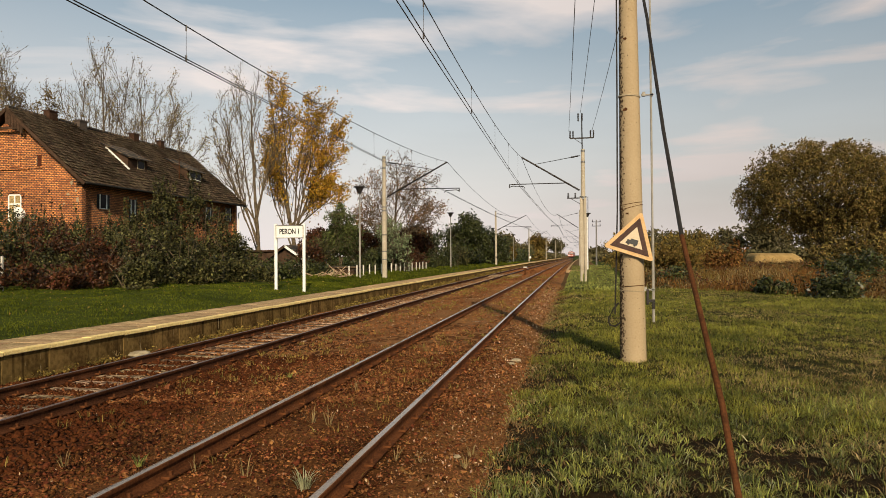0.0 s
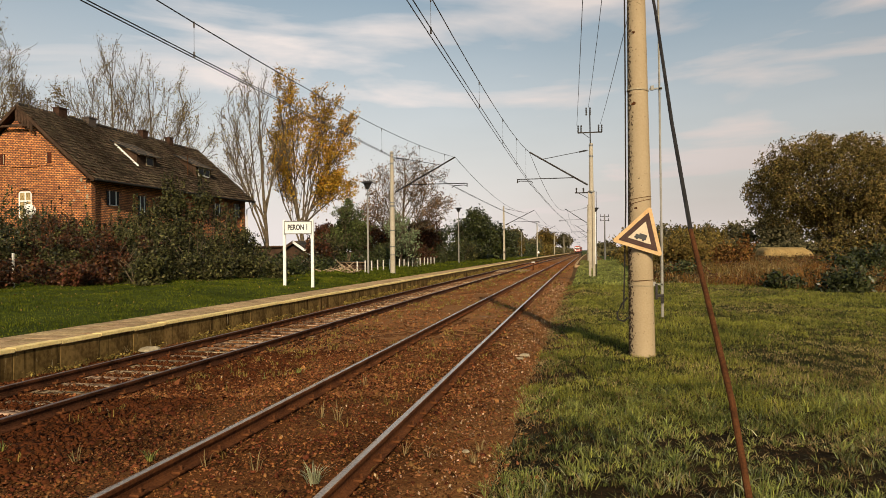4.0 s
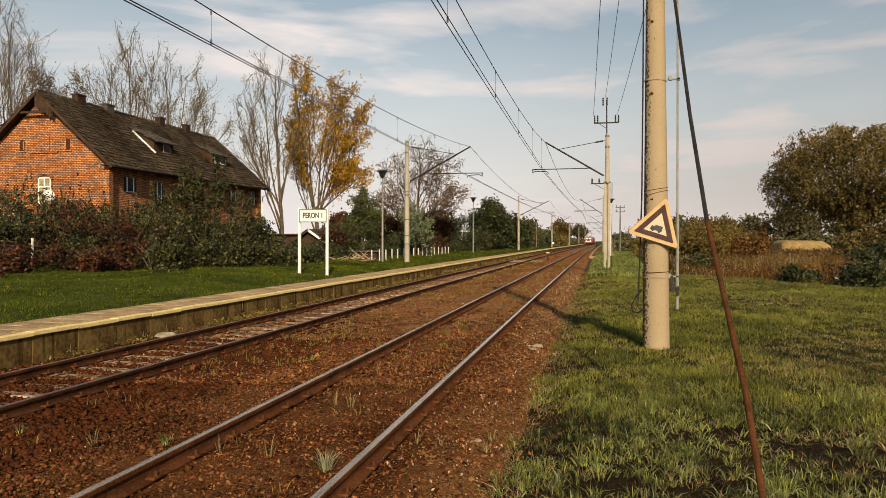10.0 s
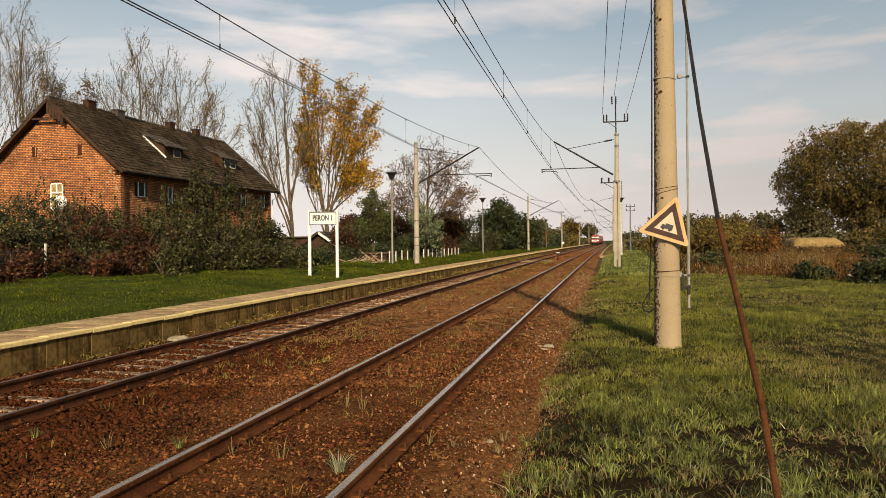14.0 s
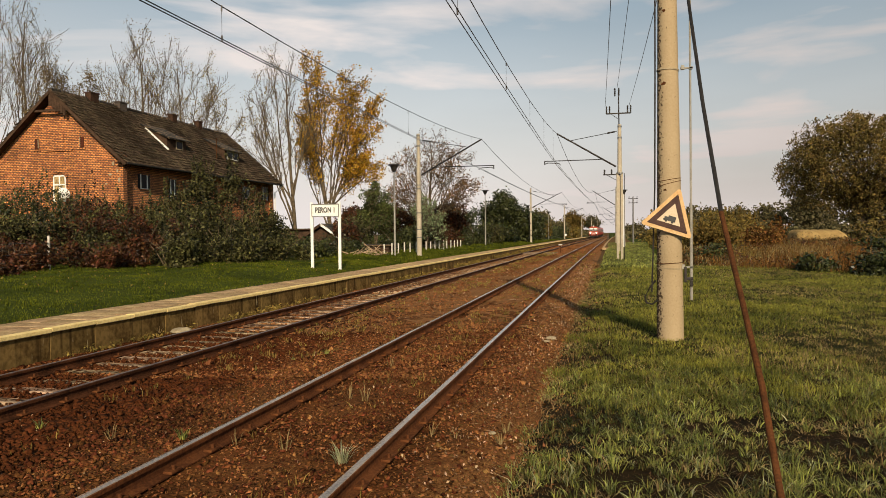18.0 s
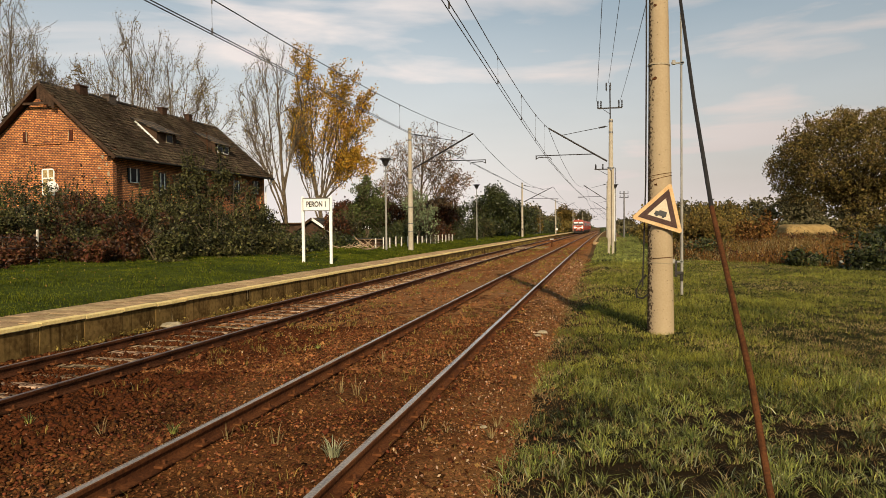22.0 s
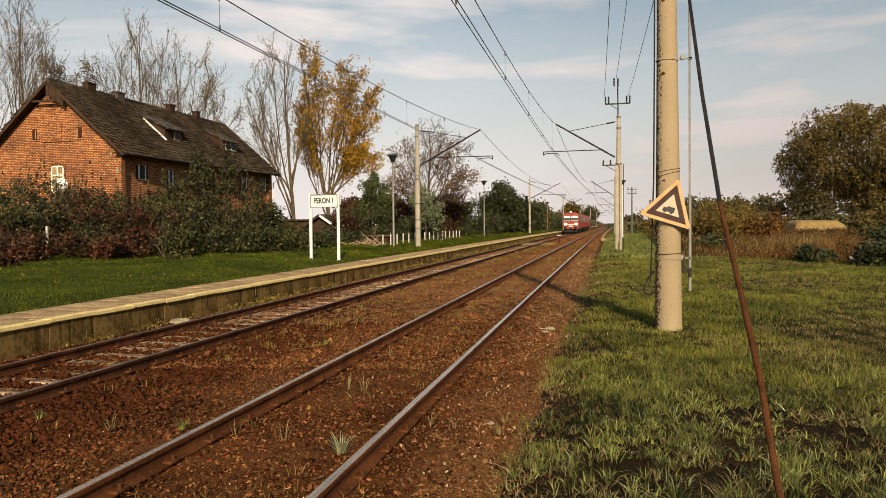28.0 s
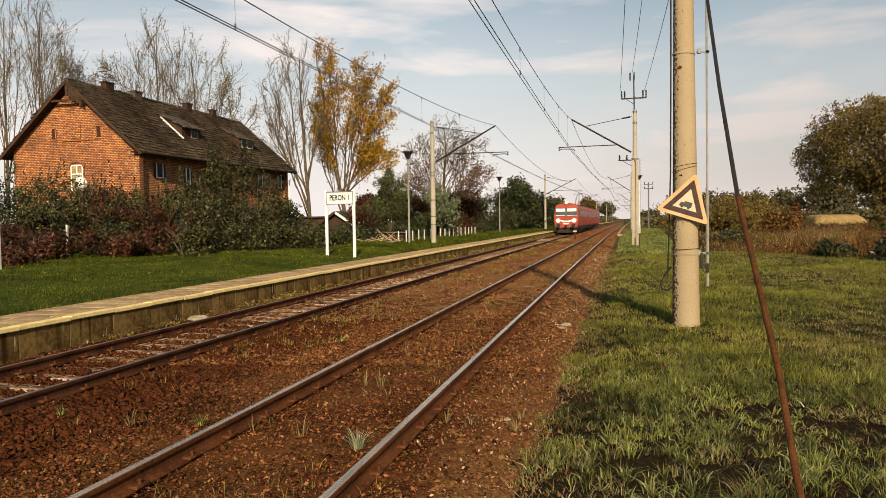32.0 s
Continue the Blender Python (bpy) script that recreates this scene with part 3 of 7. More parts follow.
def build_platform():
    plat = new("platform")
    tagged(plat, "low railway platform with yellow edge and stained concrete wall", "platform", kind="structure")
    bm = sweep(NB(), [(EDGE_X - 0.10, -0.5), (EDGE_X - 0.10, PLAT_Z - 0.075), (PLAT_BACK, PLAT_Z - 0.075), (PLAT_BACK, -0.5)], -14, 330)
    part("core", bm, M_PLAT_WALL, plat)
    # front wall of upright concrete slabs with open joints
    bm = NB()
    box(bm, 0, 0, 0, 0.12, 0.988, 0.50, bevel=0.006)
    slab = part("wall_slab", bm, M_PLAT_WALL, plat)
    slab.location = (EDGE_X - 0.085, -3.0, PLAT_Z - 0.062 - 0.25)
    for i in range(1, 130):
        s = new("wall_slab", slab.data)
        s.parent = plat
        s.location = (EDGE_X - 0.085 + bend(i - 3) + random.uniform(-0.006, 0.006), -3.0 + i, PLAT_Z - 0.312)
    # edge blocks with a painted line
    bm = NB()
    box(bm, 0, 0, 0, 0.42, 0.986, 0.06, bevel=0.008)
    edge = part("edge_slab", bm, M_PAVER, plat)
    bm = NB()
    box(bm, 0, 0, 0, 0.180, 0.985, 0.012)
    box(bm, 0.092, 0, -0.022, 0.012, 0.985, 0.052)      # the paint runs down over the nose
    line = part("painted_line", bm, M_YELLOW, edge, "worn yellow safety line")
    line.location = (0.125, 0, 0.033)
    edge.location = (EDGE_X - 0.20, -3, PLAT_Z - 0.030)
    for i in range(1, 150):
        e = new("edge_slab", edge.data)
        e.parent = plat
        e.location = (EDGE_X - 0.20 + bend(i - 3) + random.uniform(-0.008, 0.008), -3 + i, PLAT_Z - 0.030 + random.uniform(-0.008, 0.008))
        q = new("painted_line", line.data)
        q.parent, q["label"] = e, "worn yellow safety line"
        q.location = (0.125, random.uniform(-0.004, 0.004), 0.033)
    bm = NB()
    box(bm, 0, 0, 0, 0.488, 0.488, 0.06, bevel=0.006)
    pav = part("paving_slab", bm, M_PAVER, plat)
    pav.location = (EDGE_X - 0.66, 2, PLAT_Z - 0.034)
    for j in range(2):
        for i in range(0, 130):
            if i == j == 0:
                continue
            e = new("paving_slab", pav.data)
            e.parent = plat
            e.location = (EDGE_X - 0.66 - 0.5 * j + bend(2 + 0.5 * i), 2 + 0.5 * i, PLAT_Z - 0.034 + random.uniform(-0.006, 0.006))
    part("far_edge", sweep(NB(), [(EDGE_X - 0.42, PLAT_Z - 0.09), (EDGE_X, PLAT_Z - 0.09), (EDGE_X, PLAT_Z), (EDGE_X - 0.42, PLAT_Z)], 146.6, 330), M_PAVER, plat)
    part("far_line", sweep(NB(), [(EDGE_X - 0.13, PLAT_Z - 0.01), (EDGE_X + 0.004, PLAT_Z - 0.075), (EDGE_X + 0.012, PLAT_Z - 0.075), (EDGE_X + 0.012, PLAT_Z + 0.006), (EDGE_X - 0.13, PLAT_Z + 0.006)], 146.6, 330), M_YELLOW, plat)
    part("far_paving", sweep(NB(), [(EDGE_X - 1.4, PLAT_Z - 0.08), (EDGE_X - 0.43, PLAT_Z - 0.08), (EDGE_X - 0.43, PLAT_Z - 0.005), (EDGE_X - 1.4, PLAT_Z - 0.005)], 66.8, 330), M_PAVER, plat)


build_ground()
build_ballast()
build_tracks()
build_platform()


# ---- overhead line ----
def insulator(bm, x, y, z, h=0.22, r=0.06):
    for i in range(4):
        bmesh.ops.create_cone(bm, cap_ends=True, segments=10, radius1=r, radius2=r * 0.6, depth=h / 5, matrix=Matrix.Translation((x, y, z + h * (i + 0.5) / 4)))
    rod(bm, (x, y, z - 0.05), (x, y, z + h), r * 0.3)


def catenary_mast(name_label, x, y, z, side, wire_x, rail_z, feeder=False, top=7.8, detail=True):
    """Concrete mast with a raked cantilever arm; side -1: the arm reaches to -x."""
    x += bend(y)
    wire_x += bend(y)
    mast = thing("catenary_mast", x, y, z, name_label, "catenary mast", "catenary masts")
    H = top - z
    neck = (5.0 - z) if feeder else H * 0.55
    bm = NB()
    if feeder:
        for s in (-1, 1):
            box(bm, s * 0.115, 0, neck / 2, 0.14, 0.26, neck, bevel=0.03)
        box(bm, 0, 0.04, neck * 0.55, 0.12, 0.12, neck * 0.86)
    else:
        rod(bm, (0, 0, -0.3), (0, 0, neck), 0.165, 0.145, 14)
    smooth(part("lower_shaft", bm, M_MAST, mast))
    smooth(part("upper_shaft", rod(NB(), (0, 0, neck), (0, 0, H), 0.135, 0.105, 14), M_MAST, mast))
    for q in ((neck, 0.2 if feeder else 0.155), (H - 0.75, 0.125), (H - 0.12, 0.12)):
        part("band", rod(NB(), (0, 0, q[0] - 0.05), (0, 0, q[0] + 0.05), q[1], q[1], 14), M_STEEL, mast)
    # cantilever: raked tube, tie, registration arm
    w = wire_x - x
    root, tip = (side * 0.2, 0, 5.4 - z + rail_z), (w, 0, 7.42 - z + rail_z)
    part("cantilever_tube", rod(NB(), root, tip, 0.05, 0.045), M_DARK_STEEL, mast)
    mid = Vector(root).lerp(Vector(tip), 0.78)
    bm = rod(NB(), (side * 0.15, 0, H - 0.38), mid, 0.018)
    rod(bm, Vector((side * 0.15, 0, H - 0.38)).lerp(mid, 0.04), Vector((side * 0.15, 0, H - 0.38)).lerp(mid, 0.2), 0.045)
    part("tie_rod", bm, M_DARK_STEEL, mast)
    k = Vector(root).lerp(Vector(tip), 0.22)
    bm = rod(NB(), k, (w + side * 0.75, 0, 5.83 - z + rail_z), 0.026)
    rod(bm, k, (k.x, 0, 5.85 - z + rail_z), 0.02)
    rod(bm, (w + side * 0.72, 0, 5.83 - z + rail_z), (w + side * 0.72, 0, 5.62 - z + rail_z), 0.03)
    tube(bm, [(w + side * 0.72, 0, 5.66 - z + rail_z), (w + side * 0.55, 0, 5.73 - z + rail_z), (w - side * 0.1, 0, 5.70 - z + rail_z), (w - side * 0.2, 0, 5.58 - z + rail_z)], 0.026)
    part("registration_arm", bm, M_DARK_STEEL, mast)
    if feeder:
        part("top_rod", rod(NB(), (-0.03, 0, H), (-0.05, 0, 9.75 - z), 0.035), M_DARK_STEEL, mast)
        bm = box(NB(), -0.07, 0, 8.44 - z, 1.35, 0.06, 0.07)
        rod(bm, (-0.5, 0, 8.44 - z), (-0.04, 0, 8.1 - z), 0.015)
        part("crossarm", bm, M_DARK_STEEL, mast)
        for px_ in (-0.72, -0.55, 0.45, 0.62):
            bm = NB()
            insulator(bm, px_, 0, 8.46 - z, 0.42, 0.055)
            part("insulator", bm, M_DARK_STEEL, mast)
        for px_ in (-0.22, 0.0):
            bm = NB()
            insulator(bm, px_ - 0.03, 0, 9.45 - z, 0.45, 0.055)
            part("insulator", bm, M_DARK_STEEL, mast)
        bm = box(NB(), -0.45, 0, 4.95 - z, 0.95, 0.05, 0.06)
        rod(bm, (-0.75, 0, 4.95 - z), (-0.15, 0, 4.6 - z), 0.015)
        part("low_bracket", bm, M_DARK_STEEL, mast)
        for px_ in (-0.85, -0.45):
            bm = NB()
            insulator(bm, px_, 0, 4.97 - z, 0.28, 0.06)
            part("insulator", bm, M_DARK_STEEL, mast)
        part("earth_cable", tube(NB(), [(0.27, -0.1, neck), (0.26, -0.14, 1.5), (0.24, -0.16, 0)], 0.02), M_DARK_STEEL, mast)
    else:
        for q in (1.1, 1.6, 2.6, 4.3):
            part("clamp_band", rod(NB(), (0, 0, q - 0.03), (0, 0, q + 0.03), 0.172, 0.172, 14), M_STEEL, mast)
    return mast


SPANS = [-18.0, 42.0, 101.0, 167.0, 241.0, 315.0, 390.0]


def overhead_line(label, xs, rail_z, low_c, low_m):
    """Messenger, two contact wires and droppers over one track; xs: wire place at each support."""
    line = thing("overhead_line", 0, 0, 0, label, "overhead line", "overhead lines")
    drop = []
    for i, (y0, y1) in enumerate(zip(SPANS, SPANS[1:])):
        pm, pc = [], []
        if i > 1:
            low_m = 6.55
        n = 24
        for k in range(n + 1):
            f = k / n
            y, s = y0 + (y1 - y0) * f, 4 * f * (1 - f)
            x = xs[i] + bend(y0) + (xs[i + 1] + bend(y1) - xs[i] - bend(y0)) * f
            pm.append(Vector((x, y, 7.42 + rail_z - (7.42 - low_m) * s)))
            pc.append(Vector((x, y, 5.62 + rail_z - (5.62 - low_c) * s)))
        part("messenger_wire", tube(NB(), pm, 0.011 + 0.003 * i, 6), M_WIRE, line)
        for j in (-1, 1):
            part("contact_wire", tube(NB(), [p + Vector((0.045 * j, 0, 0)) for p in pc], 0.010 + 0.003 * i, 6), M_WIRE, line)
        if i < 1:
            for f in (0.06, 0.17, 0.28, 0.39, 0.5, 0.61, 0.72, 0.83, 0.94):
                a, b = pm[0].lerp(pm[-1], f), pc[0].lerp(pc[-1], f)
                s = 4 * f * (1 - f)
                a.z, b.z = 7.42 + rail_z - (7.42 - low_m) * s, 5.62 + rail_z - (5.62 - low_c) * s
                bm = rod(NB(), a, b, 0.004 + 0.002 * i, n=5)
                rod(bm, b + Vector((0, 0, -0.02)), b + Vector((0, 0, 0.09)), 0.018, n=6)
                rod(bm, a + Vector((0, 0, -0.09)), a + Vector((0, 0, 0.02)), 0.015, n=6)
                drop.append(bm)
    for bm in drop:
        part("dropper", bm, M_WIRE, line)


catenary_mast("tapered concrete catenary mast with steel arm and insulators", 0.55, 42, -0.05, -1, -3.0, 0.0, feeder=True)
catenary_mast("round concrete catenary mast behind the platform", -11.39, 42, 0.33, 1, -7.46, Z_2, top=7.76)
for y in SPANS[2:]:
    catenary_mast("concrete catenary mast along the track", 0.6, y, 0.0, -1, -2.6, 0.0, top=7.9)
    catenary_mast("concrete catenary mast along the platform", -11.2, y, 0.4, 1, -6.9, Z_2, top=8.0)
overhead_line("copper contact and messenger wires over the near track", [-2.1, -3.0, -2.3, -2.8, -2.3, -2.8, -2.5], 0.0, 5.42, 6.05)
overhead_line("copper contact and messenger wires over the platform track", [-6.6, -7.46, -6.8, -7.2, -6.8, -7.2, -7.0], Z_2, 5.42, 6.05)

feed = thing("feeder_line", 0, 0, 0, "three bare feeder wires on mast insulators", "power line")
for x0, x1, z in ((-0.17, 0.57, 8.85), (0.50, 1.08, 9.9), (1.15, 1.68, 8.85)):
    pts = [Vector((x0 + (x1 - x0) * f, 42 - 64 * f, z - 0.9 * 4 * f * (1 - f))) for f in [k / 20 for k in range(21)]]
    part("feeder_wire", tube(NB(), pts, 0.010), M_WIRE, feed)


# ---- the near pole with its warning sign and stay ----
def build_near_pole():
    pole = thing("concrete_pole", 1.0, 12.4, -0.12, "round weathered concrete pole standing in grass", "pole")
    bm = rod(NB(), (0, 0, -0.3), (-0.06, 0, 8.2), 0.222, 0.125, 28)
    smooth(part("shaft", bm, M_POLE, pole))
    bm = NB()
    tube(bm, [(-0.235, -0.05, 7.5), (-0.24, -0.06, 4.4), (-0.25, -0.07, 2.5), (-0.275, -0.06, 1.6), (-0.29, -0.05, 1.1), (-0.30, -0.05, 0.75)], 0.014)
    part("earth_wire", bm, M_DARK_STEEL, pole, "black cable along the pole")
    bm = tube(NB(), [(-0.24, -0.08, 0.95), (-0.33, -0.07, 0.84), (-0.41, -0.05, 0.68), (-0.39, -0.04, 0.57), (-0.30, -0.05, 0.55), (-0.215, -0.09, 0.62)], 0.018)
    part("cable_loop", bm, M_DARK_STEEL, pole, "loop of black cable")
    bm = rod(NB(), (0.31, 0.0, 7.6), (0.335, 0.0, 0.62), 0.017)
    rod(bm, (0.331, 0, 2.2), (0.335, 0, 0.62), 0.024)
    part("conduit", bm, M_LAMP_POLE, pole, "thin pale steel conduit")
    for z, w in ((4.44, 0.21), (1.15, 0.215)):
        bm = NB()
        bmesh.ops.create_cone(bm, cap_ends=False, segments=28, radius1=(w - 0.004 if z < 3 else w - 0.028), radius2=(w - 0.005 if z < 3 else w - 0.03), depth=0.022, matrix=Matrix.Translation((-0.035 if z > 3 else -0.01, 0, z)) @ pose(0, 0, 0, 0, 3, 0))
        clamp = part("clamp", bm, M_CONCRETE, pole, "thin clamp ring")
        bm = box(NB(), 0.26, -0.02, z + 0.02, 0.2, 0.03, 0.025)
        box(bm, 0.20, -0.03, z + 0.03, 0.05, 0.07, 0.07)
        box(bm, 0.33, 0, z + 0.02, 0.05, 0.07, 0.04)
        part("clamp_arm", bm, M_LAMP_POLE, clamp, "pale steel clamp arm")
    for z, r, tilt in ((2.62, 0.190, 9), (2.56, 0.191, 14), (1.24, 0.216, 3)):
        ring = [(-0.02 + r * math.cos(q), r * math.sin(q), z + r * math.cos(q) * math.tan(radians(tilt))) for q in [2 * math.pi * k / 28 for k in range(29)]]
        part("tie_wire", tube(NB(), ring, 0.005, 5), M_RUST, pole, "thin rusty tie wire")
    bm = box(NB(), 0.235, -0.06, 1.05, 0.04, 0.04, 0.26, bevel=0.006)
    box(bm, 0.30, -0.03, 0.98, 0.12, 0.04, 0.05, bevel=0.008)
    box(bm, 0.33, -0.03, 0.90, 0.05, 0.05, 0.10, bevel=0.008)
    part("junction_bracket", bm, M_DARK_STEEL, pole)
    for z, s in ((4.2, 0.05), (5.4, 0.04), (2.45, 0.03)):
        bm = NB()
        bmesh.ops.create_icosphere(bm, subdivisions=2, radius=1.0)
        for v in bm.verts:
            v.co *= 1 + 0.7 * noise.noise(v.co * 1.9 + Vector((z, 0, 0)))
            v.co = Vector((v.co.x * s * 1.1 - 0.085, v.co.y * 0.012 - (0.196 - 0.0105 * z), v.co.z * s * 0.7 + z))
        part("spalled_patch", bm, M_RUST, pole, "dark chipped patch in the concrete")
    # sign: rounded triangle, yellow rim, brown band, yellow field, locomotive
    def tri(r, corner, depth, y):
        bm = NB()
        pts = []
        for k in range(3):
            a = radians(90 + 120 * k)
            c = Vector((math.cos(a), math.sin(a))) * (r - 2 * corner)
            for j in range(-4, 5):
                b = a + radians(60 * j / 4)
                pts.append(c + Vector((math.cos(b), math.sin(b))) * corner)
        f = bm.faces.new([bm.verts.new((p.x, y, p.y)) for p in pts])
        e = bmesh.ops.extrude_face_region(bm, geom=[f])
        bmesh.ops.translate(bm, vec=(0, depth, 0), verts=[v for v in e["geom"] if isinstance(v, bmesh.types.BMVert)])
        bmesh.ops.recalc_face_normals(bm, faces=bm.faces)
        return bm
    sign = thing("warning_sign", 0.985, 12.13, 1.885, "yellow triangular warning sign with a brown inner band on the pole", "sign")
    sign.matrix_basis = pose(0.985, 12.13, 1.885, 0, 18, 4)
    part("plate", tri(0.50, 0.035, 0.012, 0), M_SIGN_YELLOW, sign)
    part("band", tri(0.385, 0.006, 0.006, -0.006), M_SIGN_BROWN, sign, "brown triangular band")
    part("field", tri(0.225, 0.006, 0.006, -0.011), M_SIGN_CREAM, sign, "cream inner triangle")
    bm = box(NB(), 0.028, -0.014, -0.030, 0.125, 0.006, 0.088, bevel=0.002)
    box(bm, -0.062, -0.014, -0.042, 0.060, 0.006, 0.060, bevel=0.002)
    box(bm, -0.083, -0.014, -0.066, 0.040, 0.006, 0.028, bevel=0.002)
    for x in (-0.055, 0.05):
        rod(bm, (x, -0.011, -0.080), (x, -0.017, -0.080), 0.021, n=14)
    part("pictogram", bm, M_BLACK, sign, "black vehicle pictogram")
    bm = box(NB(), 0.0, 0.028, 0.1, 0.44, 0.03, 0.03)
    box(bm, 0.0, 0.028, -0.12, 0.44, 0.03, 0.03)
    part("bracket", bm, M_STEEL, sign)
    # stay: rusty rod below; upper length coloured dark, its sky silhouette painted in
    stay = thing("guy_stay", 1.05, 4.4, -0.2, "rusty brown steel guy stay anchored in the grass", "guy wire")
    low = [(0, -0.1, -0.25), (0, 0.2, 0.02), (0, 0.44, 0.20), (0, 0.96, 0.74), (0, 1.68, 1.24), (0, 2.83, 2.02)]
    high = [(0, 2.83, 2.02), (0, 4.18, 3.3), (0, 5.86, 5.16), (-0.08, 7.75, 7.35)]
    part("rusty_rod", tube(NB(), low, 0.0235, 10), M_RUST, stay)
    part("silhouetted_stay", tube(NB(), high, 0.0215, 8), M_DARK_STEEL, stay)


def pole_material():
    """Pale spun concrete with a scabby strip of dark lichen down one flank."""
    m = mat("pole_concrete", (0.40, 0.305, 0.19), (0.31, 0.23, 0.135), 1.1, 34, 0.9, bump=0.2, amount=0.9)
    n, l = m.node_tree.nodes, m.node_tree.links
    bs = n["Principled BSDF"]
    col = bs.inputs["Base Color"].links[0].from_socket
    co, sep = n.new("ShaderNodeTexCoord"), n.new("ShaderNodeSeparateXYZ")
    ns, stain = n.new("ShaderNodeTexNoise"), n.new("ShaderNodeMapRange")
    ns.inputs["Scale"].default_value, ns.inputs["Detail"].default_value = 24.0, 5
    l.new(co.outputs["Object"], sep.inputs[0])
    l.new(co.outputs["Object"], ns.inputs["Vector"])
    edge = n.new("ShaderNodeMapRange")
    edge.inputs["From Min"].default_value, edge.inputs["From Max"].default_value = -0.10, -0.215
    edge.inputs["To Min"].default_value, edge.inputs["To Max"].default_value = 0.0, 0.30
    l.new(sep.outputs["X"], edge.inputs["Value"])
    add = n.new("ShaderNodeMath")
    l.new(ns.outputs["Fac"], add.inputs[0])
    l.new(edge.outputs["Result"], add.inputs[1])
    stain.inputs["From Min"].default_value, stain.inputs["From Max"].default_value = 0.66, 0.74
    l.new(add.outputs["Value"], stain.inputs["Value"])
    mix = n.new("ShaderNodeMix")
    mix.data_type = "RGBA"
    mix.inputs["B"].default_value = (0.075, 0.05, 0.03, 1)
    l.new(stain.outputs["Result"], mix.inputs["Factor"])
    l.new(col, mix.inputs["A"])
    l.new(mix.outputs["Result"], bs.inputs["Base Color"])
    return m


M_POLE = pole_material()
M_SIGN_YELLOW = mat("sign_yellow", (0.60, 0.42, 0.225), (0.52, 0.31, 0.135), 4, 30, 0.45, bump=0.05)
M_SIGN_CREAM = mat("sign_cream", (0.62, 0.51, 0.37), (0.54, 0.42, 0.29), 4, 30, 0.45, bump=0.05)
M_SIGN_BROWN = mat("sign_brown", (0.085, 0.05, 0.04), (0.055, 0.032, 0.028), 5, 40, 0.5, bump=0.05)
build_near_pole()


# ---- platform furniture ----
def build_name_board():
    b = thing("platform_sign", -11.2, 27.0, 0.42, "white platform sign on two white posts", "sign")
    for x in (-0.57, 0.57):
        part("post", box(NB(), x, 0, 1.14, 0.115, 0.10, 2.8, bevel=0.012), M_WHITE, b)
    board = part("board", box(NB(), 0, -0.06, 2.22, 1.10, 0.03, 0.52, bevel=0.004), M_WHITE, b)
    bm = NB()
    for z in (1.972, 2.468):
        box(bm, 0, -0.085, z, 1.12, 0.03, 0.03)
    for x in (-0.55, 0.55):
        box(bm, x, -0.085, 2.22, 0.025, 0.03, 0.5)
    part("rim", bm, M_STEEL, board, "grey board frame")
    cu = bpy.data.curves.new("lettering", "FONT")
    cu.body, cu.size, cu.align_x, cu.align_y, cu.extrude = "PERON 1", 0.30, "CENTER", "CENTER", 0.004
    cu.offset = 0.010
    cu.materials.append(M_BLACK)
    tx = new("lettering", cu)
    tx.parent = board
    tx.matrix_basis = pose(0, -0.081, 2.22, 90, 0, 0)
    tx.scale = (0.70, 1, 1)
    b.rotation_euler = (0, 0, radians(8))


def platform_lamp(x, y, z, h, r=0.085, coat=None):
    l = thing("platform_lamp", x + bend(y), y, z, "grey steel platform lamp with a dark conical head", "lamp post", "platform lamps")
    smooth(part("pole", rod(NB(), (0, 0, -0.2), (0, 0, h - 0.2), r, r * 0.65, 12), coat or M_LAMP_POLE, l))
    bm = rod(NB(), (0, 0, h - 0.42), (0, 0, h - 0.05), 0.08, 0.26, 16)
    smooth(part("head", bm, M_DARK_STEEL, l))
    part("cap", rod(NB(), (0, 0, h - 0.05), (0, 0, h + 0.03), 0.37, 0.33, 18), M_DARK_STEEL, l)
    return l


build_name_board()
for x, y, h in ((-12.3, 39.9, 5.35), (-12.3, 70.5, 5.6), (-12.0, 104, 5.3), (-12.0, 137, 5.3), (1.3, 76, 5.9), (1.5, 110, 5.6)):
    platform_lamp(x, y, 0.36 if x < 0 else 0.1, h, *((0.065, None) if x < 0 else (0.125, M_WHITE)))


def second_platform():
    p = new("platform_far")
    tagged(p, "low grassed platform beside the near track, further on", "platform", kind="structure")
    part("core", sweep(NB(), [(-0.80, -0.4), (2.8, -0.4), (2.8, 0.10), (-0.80, 0.10)], 72, 270), M_DIRT, p)
    part("edge", sweep(NB(), [(-0.87, -0.2), (-0.62, -0.2), (-0.62, 0.13), (-0.87, 0.13)], 72, 270), M_PAVER, p)
    part("end_kerb", box(NB(), 0.1 + bend(72), 71.9, 0.0, 1.9, 0.14, 0.24, bevel=0.01), M_PAVER, p)


def utility_pole(x, y, z, h):
    u = thing("utility_pole", x, y, z, "grey weathered utility pole with two crossarms", "utility pole")
    smooth(part("shaft", rod(NB(), (0, 0, -0.3), (0, 0, h), 0.13, 0.08, 12), M_STEEL, u))
    for zz in (h - 0.9, h - 0.3):
        part("crossarm", box(NB(), 0, 0, zz, 1.3, 0.08, 0.08), M_DARK_STEEL, u)
        for k in (-0.55, 0.55):
            bm = NB()
            insulator(bm, k, 0, zz + 0.04, 0.3, 0.06)
            part("insulator", bm, M_DARK_STEEL, u)


